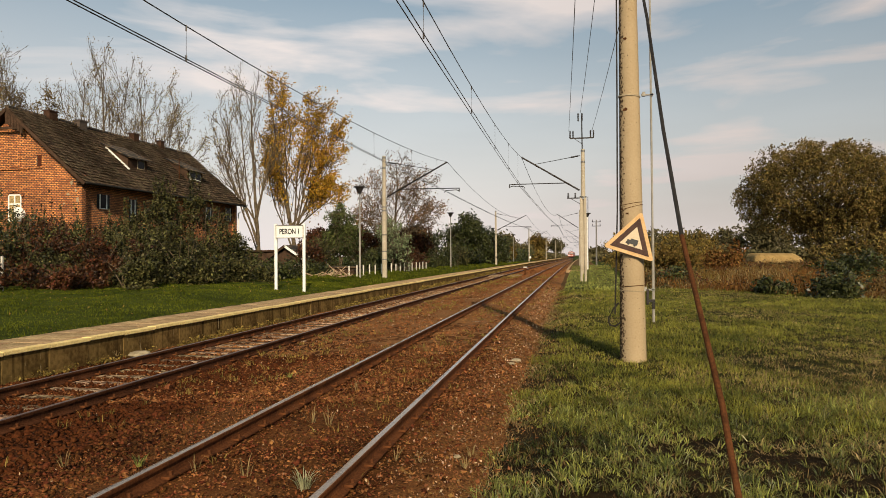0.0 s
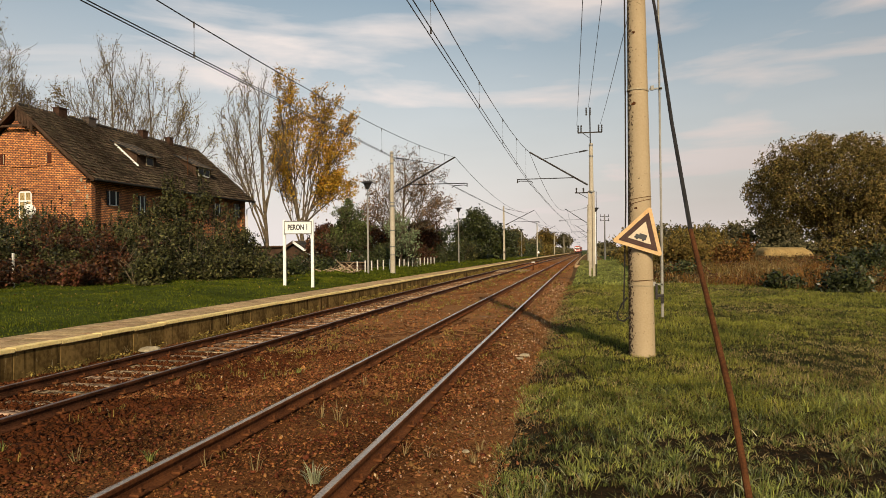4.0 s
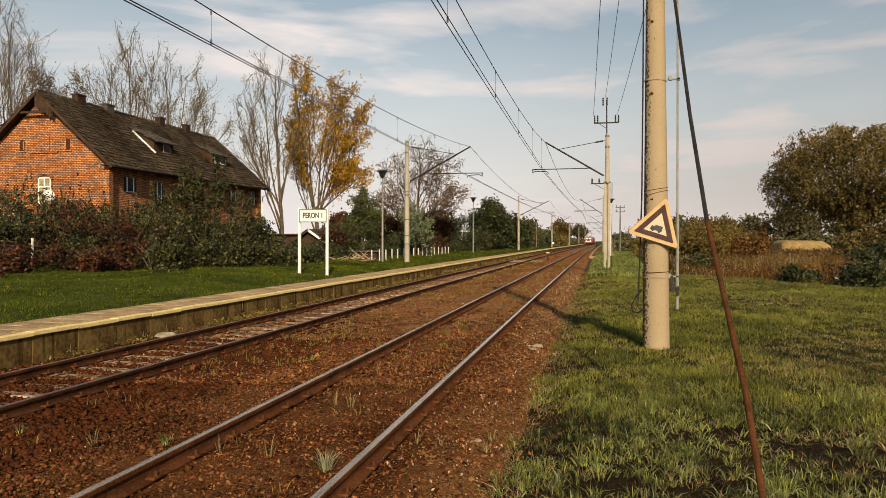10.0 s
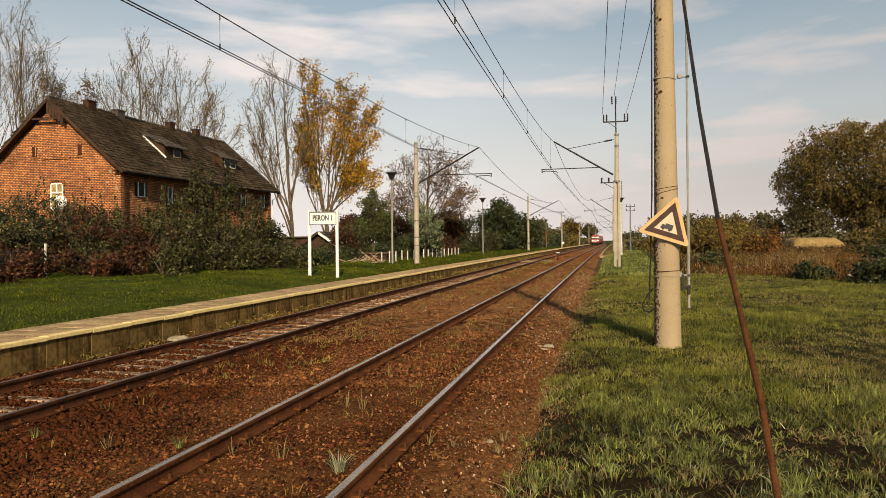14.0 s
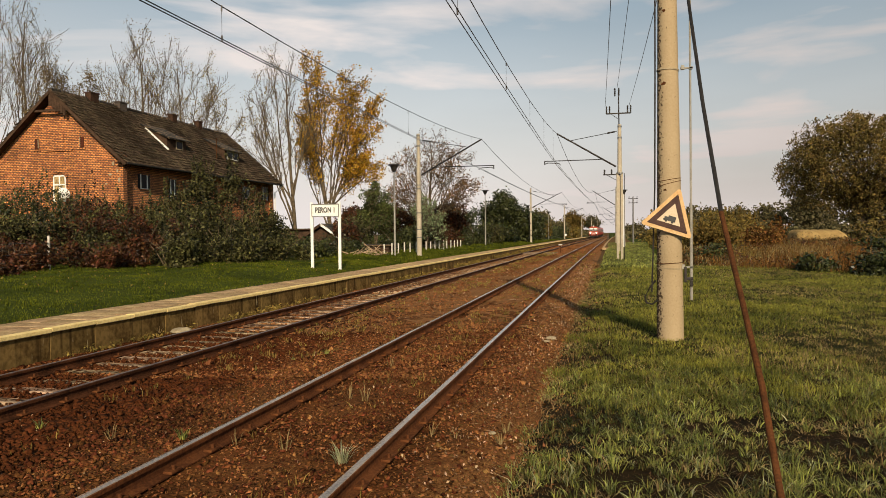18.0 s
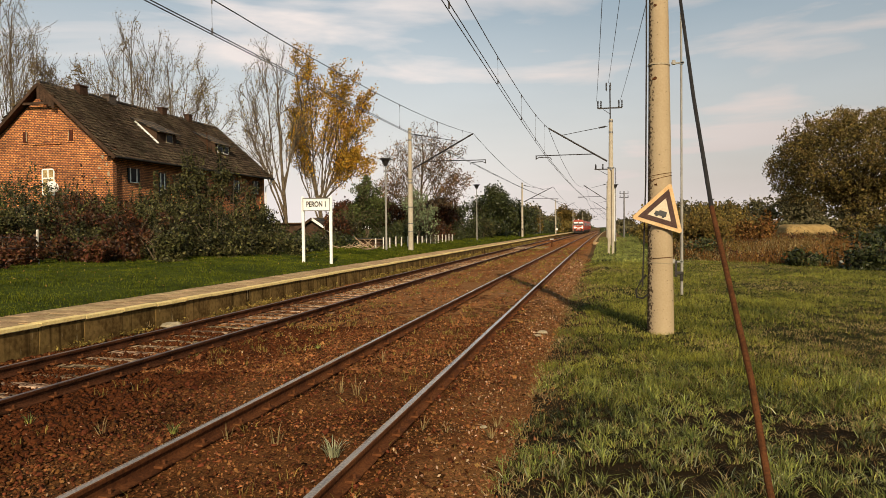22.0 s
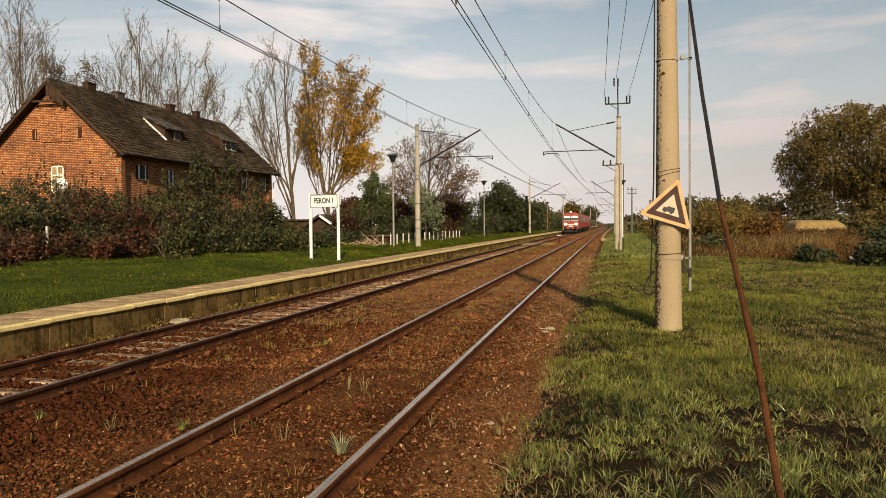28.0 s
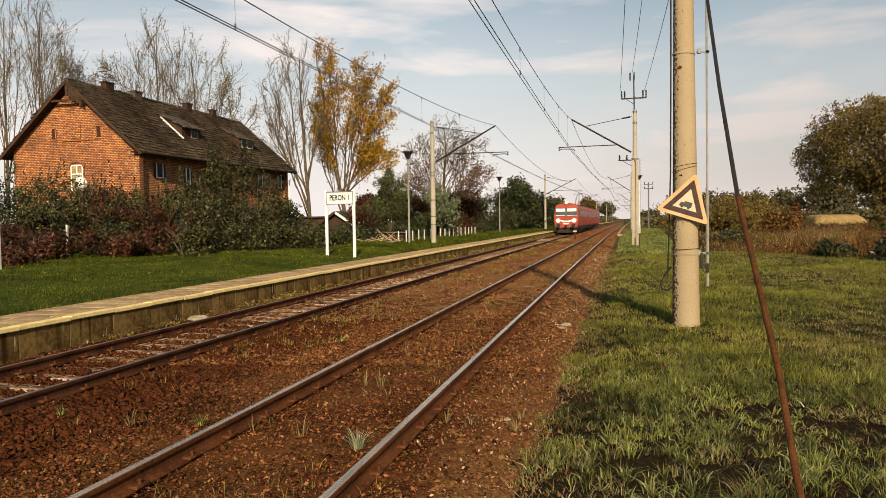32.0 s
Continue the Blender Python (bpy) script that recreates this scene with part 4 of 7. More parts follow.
def marker_disc(x, y, z):
    d = thing("marker_disc", x, y, z, "round white marker board on a short post", "sign")
    part("post", rod(NB(), (0, 0, -0.1), (0, 0, 0.7), 0.03), M_DARK_STEEL, d)
    part("disc", rod(NB(), (0, 0.02, 0.85), (0, -0.02, 0.85), 0.24, 0.24, 24), M_WHITE, d)


def foot_crossing():
    """Timber boards laid beside and between the rails of the platform track, with a short marker post."""
    y0 = 62.5
    c = thing("foot_crossing", -5.4 + bend(63), y0, Z_2 - 0.10, "weathered pale timber boards of a foot crossing", "crossing")
    for i in range(20):
        part("board", box(NB(), random.uniform(-0.03, 0.03), 0.27 * i, 0.02 + random.uniform(-0.008, 0.008), 1.20, 0.235, 0.06, bevel=0.006), M_SLEEPER, c)
        part("board", box(NB(), -1.58 + random.uniform(-0.02, 0.02), 0.27 * i, 0.02 + random.uniform(-0.008, 0.008), 1.24, 0.235, 0.06, bevel=0.006), M_SLEEPER, c)
    p = thing("marker_post", -4.55 + bend(66), 66.4, -0.3, "short dark marker post with a pale cap between the tracks", "post")
    part("shaft", box(NB(), 0, 0, 0.38, 0.16, 0.14, 0.8, bevel=0.01), M_RUST, p)
    part("cap", box(NB(), 0, 0, 0.82, 0.34, 0.16, 0.10, bevel=0.01), M_POST, p)


foot_crossing()
utility_pole(3.4, 105, 0.0, 6.7)
marker_disc(-9.7 + bend(150), 150, 0.3)
second_platform()


# ---- the brick house ----
def build_house():
    X0, X1, Y0, Y1, ZG, ZE, ZR = -31.6, -41.9, 41.4, 63.2, 0.3, 7.07, 11.6
    xm = (X0 + X1) / 2
    house = thing("brick_house", xm, (Y0 + Y1) / 2, ZG, "red brick house with steep mossy tiled roof and shed dormers", "house")
    cx, cy = xm, (Y0 + Y1) / 2
    hw, hl, H, R = (X0 - X1) / 2, (Y1 - Y0) / 2, ZE - ZG, ZR - ZG
    t = 0.4
    bm = NB()
    box(bm, hw - 0.3 - t / 2, 0, H / 2, t, 2 * (hl - t) - 0.01, H)
    part("side_wall", bm, M_BRICK, house)
    bm = NB()
    box(bm, -hw + t / 2, 0, H / 2, t, 2 * (hl - t) - 0.01, H)
    part("back_wall", bm, M_BRICK, house)
    for s, nm in ((-1, "gable_wall"), (1, "far_gable")):
        prof = [(-hw, 0), (hw, 0), (hw, H), (0, R - 0.35), (-hw, H)]
        bm = extrude_y(NB(), prof, s * hl, s * (hl - t))
        part(nm, bm, M_BRICK, house)
    slope = math.atan2(R - H, hw)
    over = 0.65
    ex = hw + over
    L = ex / math.cos(slope)
    for s in (-1, 1):
        # courses of single overlapping tiles, laid unevenly
        rows, cols = 22, 96
        rng = np.random.default_rng(70 + s)
        i, j = [q.ravel() for q in np.meshgrid(np.arange(rows), np.arange(cols), indexing="ij")]
        keep = rng.random(len(i)) > 0.012
        i, j = i[keep], j[keep]
        m, step, wide = len(i), L / rows, (2 * hl + 1.2) / cols
        base = np.array([(a, b, c) for c in (0, 1) for b in (-0.5, 0.5) for a in (0, 1)], float)
        v = base[None].repeat(m, 0)
        lift = rng.normal(0.085, 0.02, m)[:, None]
        skew = rng.normal(0, 0.02, m)[:, None]
        a = (i * step)[:, None] + v[:, :, 0] * (step + 0.05) + rng.normal(0, 0.009, m)[:, None]
        b = (-hl - 0.6 + (j + 0.5) * wide + 0.06 * np.sin(i * 1.9))[:, None] + v[:, :, 1] * (wide - 0.018) + skew * v[:, :, 0]
        sag = 0.05 * np.sin(b * 0.55 + i[:, None] * 0.12)
        c = v[:, :, 2] * 0.03 + v[:, :, 0] * lift + v[:, :, 1] * rng.normal(0, 0.02, m)[:, None] + sag
        cs, sn = math.cos(slope), math.sin(slope)
        verts = np.stack([s * (a * cs + c * sn), b, R + 0.02 - a * sn + c * cs], 2).reshape(-1, 3)
        quads = np.array([(4, 5, 7, 6), (0, 1, 5, 4), (1, 3, 7, 5), (3, 2, 6, 7), (2, 0, 4, 6)])
        loops = (quads[None] + (np.arange(m) * 8)[:, None, None]).ravel()
        tagged(fast_mesh("roof_tiles", verts, loops, np.full(m * 5, 4), M_TILE, house), "uneven courses of old mossy brown tiles", kind="stuff")
        under = Matrix.Translation((0, 0, R - 0.05)) @ Matrix.Rotation(s * slope, 4, "Y") @ Matrix.Translation((s * L / 2, 0, 0))
        part("roof_boarding", box(NB(), 0, 0, 0, L, 2 * hl + 1.1, 0.04, under), M_ROOF_WOOD, house)
    part("ridge_tiles", rod(NB(), (0, -hl - 0.5, R + 0.06), (0, hl + 0.5, R + 0.06), 0.13, n=8), M_ROOF, house)
    for s in (-1, 1):
        for e in (-1, 1):
            p = Vector((0, e * (hl + 0.6), R - 0.08))
            q = Vector((s * ex, e * (hl + 0.6), R - 0.08 - ex * math.tan(slope)))
            d = q - p
            m = Matrix.Translation((p + q) / 2) @ Matrix.Rotation(math.atan2(-d.z, d.x), 4, "Y")
            part("verge_board", box(NB(), 0, 0, 0, d.length, 0.06, 0.20, m), M_ROOF_WOOD, house)
    # eaves: gutter, downpipe, soffit
    ez = R - ex * math.tan(slope)
    part("gutter", rod(NB(), (ex + 0.06, -hl - 0.5, ez), (ex + 0.06, hl + 0.5, ez), 0.07, n=8), M_DARK_STEEL, house)
    part("soffit", box(NB(), hw + over / 2 - 0.15, 0, ez + 0.10, over + 0.3, 2 * hl + 1.0, 0.04), M_ROOF_WOOD, house)
    part("downpipe", tube(NB(), [(ex + 0.06, hl + 0.42, ez), (ex - 0.1, hl + 0.42, ez - 0.3), (hw + 0.06, hl + 0.2, ez - 0.7), (hw + 0.06, hl + 0.2, 0.2)], 0.06, 8), M_WHITE, house, "pale grey downpipe")
    # timber-clad gable head
    for i in range(6):
        x = -0.05 + 0.225 * i
        bm = NB()
        box(bm, x, -hl - 0.5, R - 0.2 - abs(x) * math.tan(slope) - 0.35 + 0.22 * abs(x), 0.2, 0.05, 0.95)
        part("gable_board", bm, M_ROOF_WOOD, house, "weathered timber board under the ridge")
    part("tie_beam", box(NB(), 0, -hl - 0.45, R - 1.35, 2.7, 0.14, 0.14), M_ROOF_WOOD, house)
    # chimneys along the ridge
    for y, w, d, z in ((-7.55, 0.5, 0.85, 0.50), (-4.4, 0.5, 0.85, 0.38), (2.25, 0.5, 0.72, 0.50), (6.2, 0.45, 0.62, 0.52)):
        coat, said = (M_BRICK_DARK, "sooty grey chimney") if y == -4.4 else (M_CHIMNEY, "dark red brick chimney")
        ch = part("chimney", box(NB(), 0.1, y, R - 0.3 + z / 2, w, d, z + 0.6, bevel=0.03), coat, house, said)
        part("chimney_cap", box(NB(), 0.1, y, R + z + 0.02, w + 0.12, d + 0.12, 0.10, bevel=0.02), coat, ch)
    # shed dormers
    for y, win in ((-2.7, 0), (5.75, 1)):
        tg = math.tan(slope)
        xs, fx = 1.55, 3.75
        zb, zt, zs = R - fx * tg + 0.05, R - fx * tg + 0.95, R - xs * tg + 0.06
        bm = extrude_y(NB(), [(xs, zs), (fx, zb - 0.1), (fx, zt)], y - 1.25, y + 1.25)
        dm = part("dormer", bm, M_ROOF_WOOD, house, "shed dormer with a tiled top")
        pitch = math.atan2(zs - zt, fx - xs)
        run = math.hypot(zs - zt, fx - xs) + 0.35
        top = Matrix.Translation((xs, y, zs)) @ Matrix.Rotation(pitch, 4, "Y") @ Matrix.Translation((run / 2, 0, 0.06))
        part("dormer_roof", box(NB(), 0, 0, 0, run, 2.9, 0.09, top), M_ROOF, dm)
        low = Matrix.Translation(((xs + fx) / 2 + 0.25, y - 1.29, R - ((xs + fx) / 2 + 0.25) * tg + 0.12)) @ Matrix.Rotation(slope, 4, "Y")
        part("dormer_flashing", box(NB(), 0, 0, 0, (fx - xs - 0.2) / math.cos(slope), 0.06, 0.15, low), (M_ROOF_WOOD if win else M_WHITE), dm)
        fz = (zb + zt) / 2
        for k in ((-0.5, 0.5) if win else (0.35,)):
            fr = part("dormer_window", box(NB(), fx + 0.01, y + k, fz, 0.05, 0.92, 0.70), (M_WHITE if win else M_CONCRETE), dm)
            part("pane", box(NB(), fx + 0.04, y + k, fz, 0.02, 0.74, 0.54), M_GLASS, fr)
    # windows: track side under the eaves, and the gable
    for y, z0, h, w in ((-8.35, 5.0, 1.0, 1.3), (-5.0, 4.3, 1.6, 0.9), (6.05, 5.0, 1.05, 1.3), (9.75, 5.0, 1.25, 1.3)):
        fr = part("window", box(NB(), hw - 0.288, y, z0 + h / 2 - ZG, 0.06, w, h), M_GLASS, house)
        bm = NB()
        for k in (-0.3, 0.24):
            box(bm, hw - 0.255, y + k * w, z0 + h / 2 - ZG, 0.05, 0.10, h)
        box(bm, hw - 0.255, y, z0 + h * 0.02 - ZG, 0.052, w * 0.7, 0.05)
        part("window_frame", bm, M_WHITE, fr, "white window frame")
    gy = -hl - 0.012
    wx, wz = 0.18, 4.70
    fr = part("window", box(NB(), wx, gy, wz, 0.94, 0.06, 1.75), M_CURTAIN, house, "window with drawn cream curtains")
    bm = NB()
    for k in (-0.46, 0.0, 0.46):
        box(bm, wx + k, gy - 0.03, wz, 0.09, 0.05, 1.75)
    for k in (-0.87, 0.25, 0.85):
        box(bm, wx, gy - 0.032, wz + k, 1.01, 0.052, 0.09)
    part("window_frame", bm, M_WHITE, fr, "white window frame")
    pts = [(wx + 0.66 * math.cos(radians(20 + 14 * k)), gy - 0.03, wz + 0.52 + 0.62 * math.sin(radians(20 + 14 * k))) for k in range(11)]
    part("window_arch", tube(NB(), pts, 0.10, 6), M_BRICK, fr, "segmental brick arch")
    for x in (-1.6, 2.0):
        fr = part("attic_window", box(NB(), x, gy, 7.8, 0.34, 0.06, 0.74), M_SHUTTER, house, "red-brown attic shutter")
        part("shutter_edge", box(NB(), x + (0.11 if x < 0 else -0.14), gy - 0.035, 7.8, 0.05 if x < 0 else 0.03, 0.02, 0.62), M_CONCRETE, fr, "pale frame edge")
        part("attic_sill", box(NB(), x, gy - 0.03, 7.34, 0.6, 0.06, 0.08), M_BRICK, fr)
    part("brick_band", box(NB(), 0.13, gy - 0.04, 7.3, 2.3, 0.12, 0.12), M_BRICK, house)
    part("brick_panel", box(NB(), 0.13, gy - 0.01, 7.9, 0.9, 0.06, 1.0), M_BRICK, house)
    part("antenna_pole", rod(NB(), (3.9, 2.9, 7.7), (3.9, 2.9, 9.75), 0.035), M_RUST, house, "thin rusty antenna pole")
    for k, (x, z, w, h) in enumerate(((4.42, 6.28, 0.20, 0.26), (4.13, 5.54, 0.26, 0.14), (4.84, 5.15, 0.22, 0.30), (3.84, 4.92, 0.14, 0.12), (4.7, 5.78, 0.12, 0.2))):
        bm = NB()
        bmesh.ops.create_icosphere(bm, subdivisions=2, radius=1.0)
        for v in bm.verts:
            v.co *= 1 + 0.8 * noise.noise(v.co * 1.7 + Vector((k * 3.1, 0, 0)))
            v.co = Vector((x + v.co.x * w / 2, gy - 0.0 + v.co.y * 0.03, z + v.co.z * h / 2))
        part("mortar_patch", bm, M_CONCRETE, house, "pale patch of mortar on the brick")
    dish = part("satellite_dish", NB(), M_WHITE, house, "white satellite dish")
    bm = NB()
    bmesh.ops.create_uvsphere(bm, u_segments=20, v_segments=12, radius=0.45)
    bmesh.ops.delete(bm, geom=[v for v in bm.verts if v.co.z > -0.22], context="VERTS")
    bmesh.ops.transform(bm, matrix=Matrix.Diagonal((1, 1, 0.6, 1)), verts=bm.verts)
    bm.to_mesh(dish.data)
    bm.free()
    dish.data.materials.clear()
    dish.data.materials.append(M_WHITE)
    dish.matrix_basis = pose(0.95, -hl - 0.45, 4.35, -75, 0, 15)
    part("dish_arm", rod(NB(), (0.9, -hl, 4.05), (0.95, -hl - 0.5, 4.3), 0.03), M_DARK_STEEL, house)


def brick_material(name, base, dark, mortar, along="XY", size=(0.30, 0.105), joint=0.02, blotch=(0.8, 1.15)):
    m = bpy.data.materials.new(name)
    m.use_nodes = True
    n, l = m.node_tree.nodes, m.node_tree.links
    bs = n["Principled BSDF"]
    bs.inputs["Roughness"].default_value = 0.92
    co = n.new("ShaderNodeTexCoord")
    sep, com = n.new("ShaderNodeSeparateXYZ"), n.new("ShaderNodeCombineXYZ")
    add = n.new("ShaderNodeMath")
    add.operation = "ADD"
    l.new(co.outputs["Object"], sep.inputs[0])
    if along == "XY":
        l.new(sep.outputs["X"], add.inputs[0])
    else:
        add.inputs[0].default_value = 0.0
    l.new(sep.outputs["Y"], add.inputs[1])
    l.new(add.outputs[0], com.inputs["X"])
    l.new(sep.outputs["Z"], com.inputs["Y"])
    br = n.new("ShaderNodeTexBrick")
    br.inputs["Scale"].default_value = 1.0
    br.inputs["Brick Width"].default_value, br.inputs["Row Height"].default_value = size
    br.inputs["Mortar Size"].default_value = joint
    br.inputs["Color1"].default_value, br.inputs["Color2"].default_value, br.inputs["Mortar"].default_value = (*base, 1), (*dark, 1), (*mortar, 1)
    l.new(com.outputs[0], br.inputs["Vector"])
    ns = n.new("ShaderNodeTexNoise")
    ns.inputs["Scale"].default_value, ns.inputs["Detail"].default_value = 0.8, 6
    l.new(co.outputs["Object"], ns.inputs["Vector"])
    rm = n.new("ShaderNodeMapRange")
    rm.inputs["From Min"].default_value, rm.inputs["From Max"].default_value = 0.3, 0.7
    rm.inputs["To Min"].default_value, rm.inputs["To Max"].default_value = blotch
    l.new(ns.outputs["Fac"], rm.inputs["Value"])
    hs = n.new("ShaderNodeHueSaturation")
    l.new(br.outputs["Color"], hs.inputs["Color"])
    l.new(rm.outputs["Result"], hs.inputs["Value"])
    l.new(hs.outputs["Color"], bs.inputs["Base Color"])
    bp = n.new("ShaderNodeBump")
    bp.inputs["Strength"].default_value, bp.inputs["Distance"].default_value = 0.5, 0.02
    bp.invert = True
    l.new(br.outputs["Fac"], bp.inputs["Height"])
    l.new(bp.outputs["Normal"], bs.inputs["Normal"])
    return m


M_BRICK = brick_material("red_brick", (0.66, 0.26, 0.075), (0.30, 0.09, 0.028), (0.085, 0.042, 0.024), size=(0.25, 0.118), joint=0.024, blotch=(0.62, 1.3))
M_BRICK_DARK = brick_material("sooty_brick", (0.085, 0.055, 0.04), (0.045, 0.032, 0.025), (0.075, 0.06, 0.048))
M_ROOF = brick_material("old_roof_tiles", (0.20, 0.130, 0.070), (0.010, 0.007, 0.004), (0.006, 0.005, 0.004), along="Y", size=(0.36, 0.235), joint=0.045, blotch=(0.35, 1.7))
M_TILE = mat("mossy_tiles", (0.130, 0.095, 0.062), (0.028, 0.019, 0.013), 0.45, 9, 0.9, bump=0.4, amount=0.9, island=0.5)
M_SHUTTER = mat("red_brown_paint", (0.085, 0.026, 0.014), (0.045, 0.016, 0.010), 4, 30, 0.7, bump=0.1)
M_CURTAIN = mat("cream_curtain", (0.46, 0.34, 0.17), (0.20, 0.14, 0.06), 5, 14, 0.9, bump=0.1)
M_CHIMNEY = mat("red_chimney_brick", (0.080, 0.042, 0.027), (0.032, 0.020, 0.014), 3, 18, 0.9, bump=0.4)
M_ROOF_WOOD = mat("dark_timber", (0.085, 0.050, 0.032), (0.035, 0.022, 0.015), 3, 30, 0.9, bump=0.4)
build_house()


# ---- plants ----
class Plant:
    """Collects limbs and leaves, then makes the meshes."""

    def __init__(self, seed, thin=0.006):
        self.thin = thin
        self.rng = random.Random(seed)
        self.v, self.f, self.ends = [], [], []

    def limb(self, pts, radii, sides):
        rings = []
        for i, p in enumerate(pts):
            d = (pts[min(i + 1, len(pts) - 1)] - pts[max(i - 1, 0)]).normalized()
            s = d.cross(Vector((0.3, 0.9, 0.2))).normalized()
            u = s.cross(d)
            k0 = len(self.v)
            for k in range(sides):
                a = 2 * math.pi * k / sides
                self.v.append(p + (s * math.cos(a) + u * math.sin(a)) * radii[i])
            rings.append(k0)
        for a, b in zip(rings, rings[1:]):
            for k in range(sides):
                self.f.append((a + k, a + (k + 1) % sides, b + (k + 1) % sides, b + k))

    def grow(self, p, d, length, radius, level, top, up, spread, kids, aim=None):
        r = self.rng
        seg = 5 if level < 2 else 3
        pts, radii = [Vector(p)], [radius]
        d = d.normalized()
        for i in range(seg):
            wob = 0.10 + 0.07 * level
            shake = Vector((r.uniform(-1, 1), r.uniform(-1, 1), r.uniform(-1, 1))) * wob
            if aim is None:
                d = (d + shake + Vector((0, 0, up * 0.12))).normalized()
            else:
                d = ((aim - pts[-1]).normalized() + shake * 0.8).normalized()
            pts.append(pts[-1] + d * (length / seg))
            radii.append(max(radius * (1 - 0.8 * (i + 1) / seg), self.thin))
        self.limb(pts, radii, (8, 6, 4, 3, 3)[level])
        if level >= top:
            self.ends.append((pts[1], pts[-1]))
            return
        if level == top - 1:
            self.ends.append((pts[-2], pts[-1]))
        n = kids[level]
        for k in range(n):
            f = (0.22 if level == 0 else 0.2) + (0.76 if level == 0 else 0.78) * (k + r.random() * 0.7) / n
            f = min(f, 0.98)
            i = min(int(f * seg), seg - 1)
            q = pts[i].lerp(pts[i + 1], f * seg - i)
            a = r.uniform(0, 6.283)
            w = (pts[i + 1] - pts[i]).normalized()
            s = w.cross(Vector((math.cos(a), math.sin(a), 0.3))).normalized()
            ang = radians(spread * r.uniform(0.6, 1.25))
            self.grow(q, w * math.cos(ang) + s * math.sin(ang), length * (0.50 - 0.34 * f if level == 0 else r.uniform(0.36, 0.58)), max(radii[i] * 0.55, self.thin), level + 1, top, up, spread, kids)


def sprays(pts, per, spread, rng, drift=(0, 0, 0)):
    """Gathers points into small sprays: every per-th point stays, the others close round it."""
    n = len(pts)
    heads = pts[:: per]
    i = np.minimum(np.arange(n) // per, len(heads) - 1)
    along = np.array(drift) * rng.random((n, 1))
    return heads[i] + rng.normal(0, 1, (n, 3)) * spread * (0.5 + rng.random((n, 1))) + along


def leaf_cloud(name, pts, size, material, parent, rng, flat=0.5):
    """One small folded leaf (two triangles) at each point."""
    n = len(pts)
    a = rng.normal(0, 1, (n, 3))
    a /= np.linalg.norm(a, axis=1)[:, None]
    b = rng.normal(0, 1, (n, 3))
    b[:, 2] *= flat
    b -= a * (a * b).sum(1)[:, None]
    b /= np.linalg.norm(b, axis=1)[:, None]
    s = size * rng.uniform(0.6, 1.4, (n, 1))
    v = np.stack([pts - a * s * 0.9, pts + b * s * 0.55, pts + a * s, pts - b * s * 0.55], 1)
    v[:, 1, 2] += s[:, 0] * 0.15
    v[:, 3, 2] += s[:, 0] * 0.15
    ob = fast_mesh(name, v.reshape(-1, 3), np.arange(4 * n), np.full(n, 4), material, parent)
    return ob


def tree(label, x, y, z, stems, trunk_r, kids, spread, up, leaves, leaf_size, leaf_mat, seed, scatter=0.35, wood=None, top=3, thin=0.021, bare_below=0.0, spray=0):
    """A tree of one or more stems; stems: tip offsets (dx, dy, height) from the foot."""
    t = thing("tree", x, y, z, label, "tree", "trees")
    pl = Plant(seed, thin)
    for k, tip in enumerate(stems):
        d = Vector((tip[0], tip[1], tip[2]))
        foot = Vector((0, 0, -0.3)) if k == 0 else Vector(stems[0]) * (0.07 + 0.045 * (k % 6))
        pl.grow(foot, d - foot, (d - foot).length, trunk_r * (1.1 if k == 0 else 0.5), 0, top, up, spread, kids, d)
    raw("trunk", pl.v, pl.f, wood or M_BARK, t)
    if leaves:
        rng = np.random.default_rng(seed)
        e0, e1 = np.array([p for p, q in pl.ends]), np.array([q for p, q in pl.ends])
        sel = e1[:, 2] > bare_below + rng.normal(0, 0.8, len(e1))
        e0, e1 = e0[sel], e1[sel]
        clump = rng.random(len(e0)) ** 2.0 + 0.05
        i = rng.choice(len(e0), leaves, p=clump / clump.sum())
        f = rng.random((leaves, 1)) * 1.1
        pts = e0[i] + (e1[i] - e0[i]) * f + rng.normal(0, scatter, (leaves, 3))
        if spray:
            pts = sprays(pts, spray, leaf_size * 1.25, rng, (0.30, 0, 0.30))
        leaf_cloud("crown", pts, leaf_size, leaf_mat, t, rng)
    return t


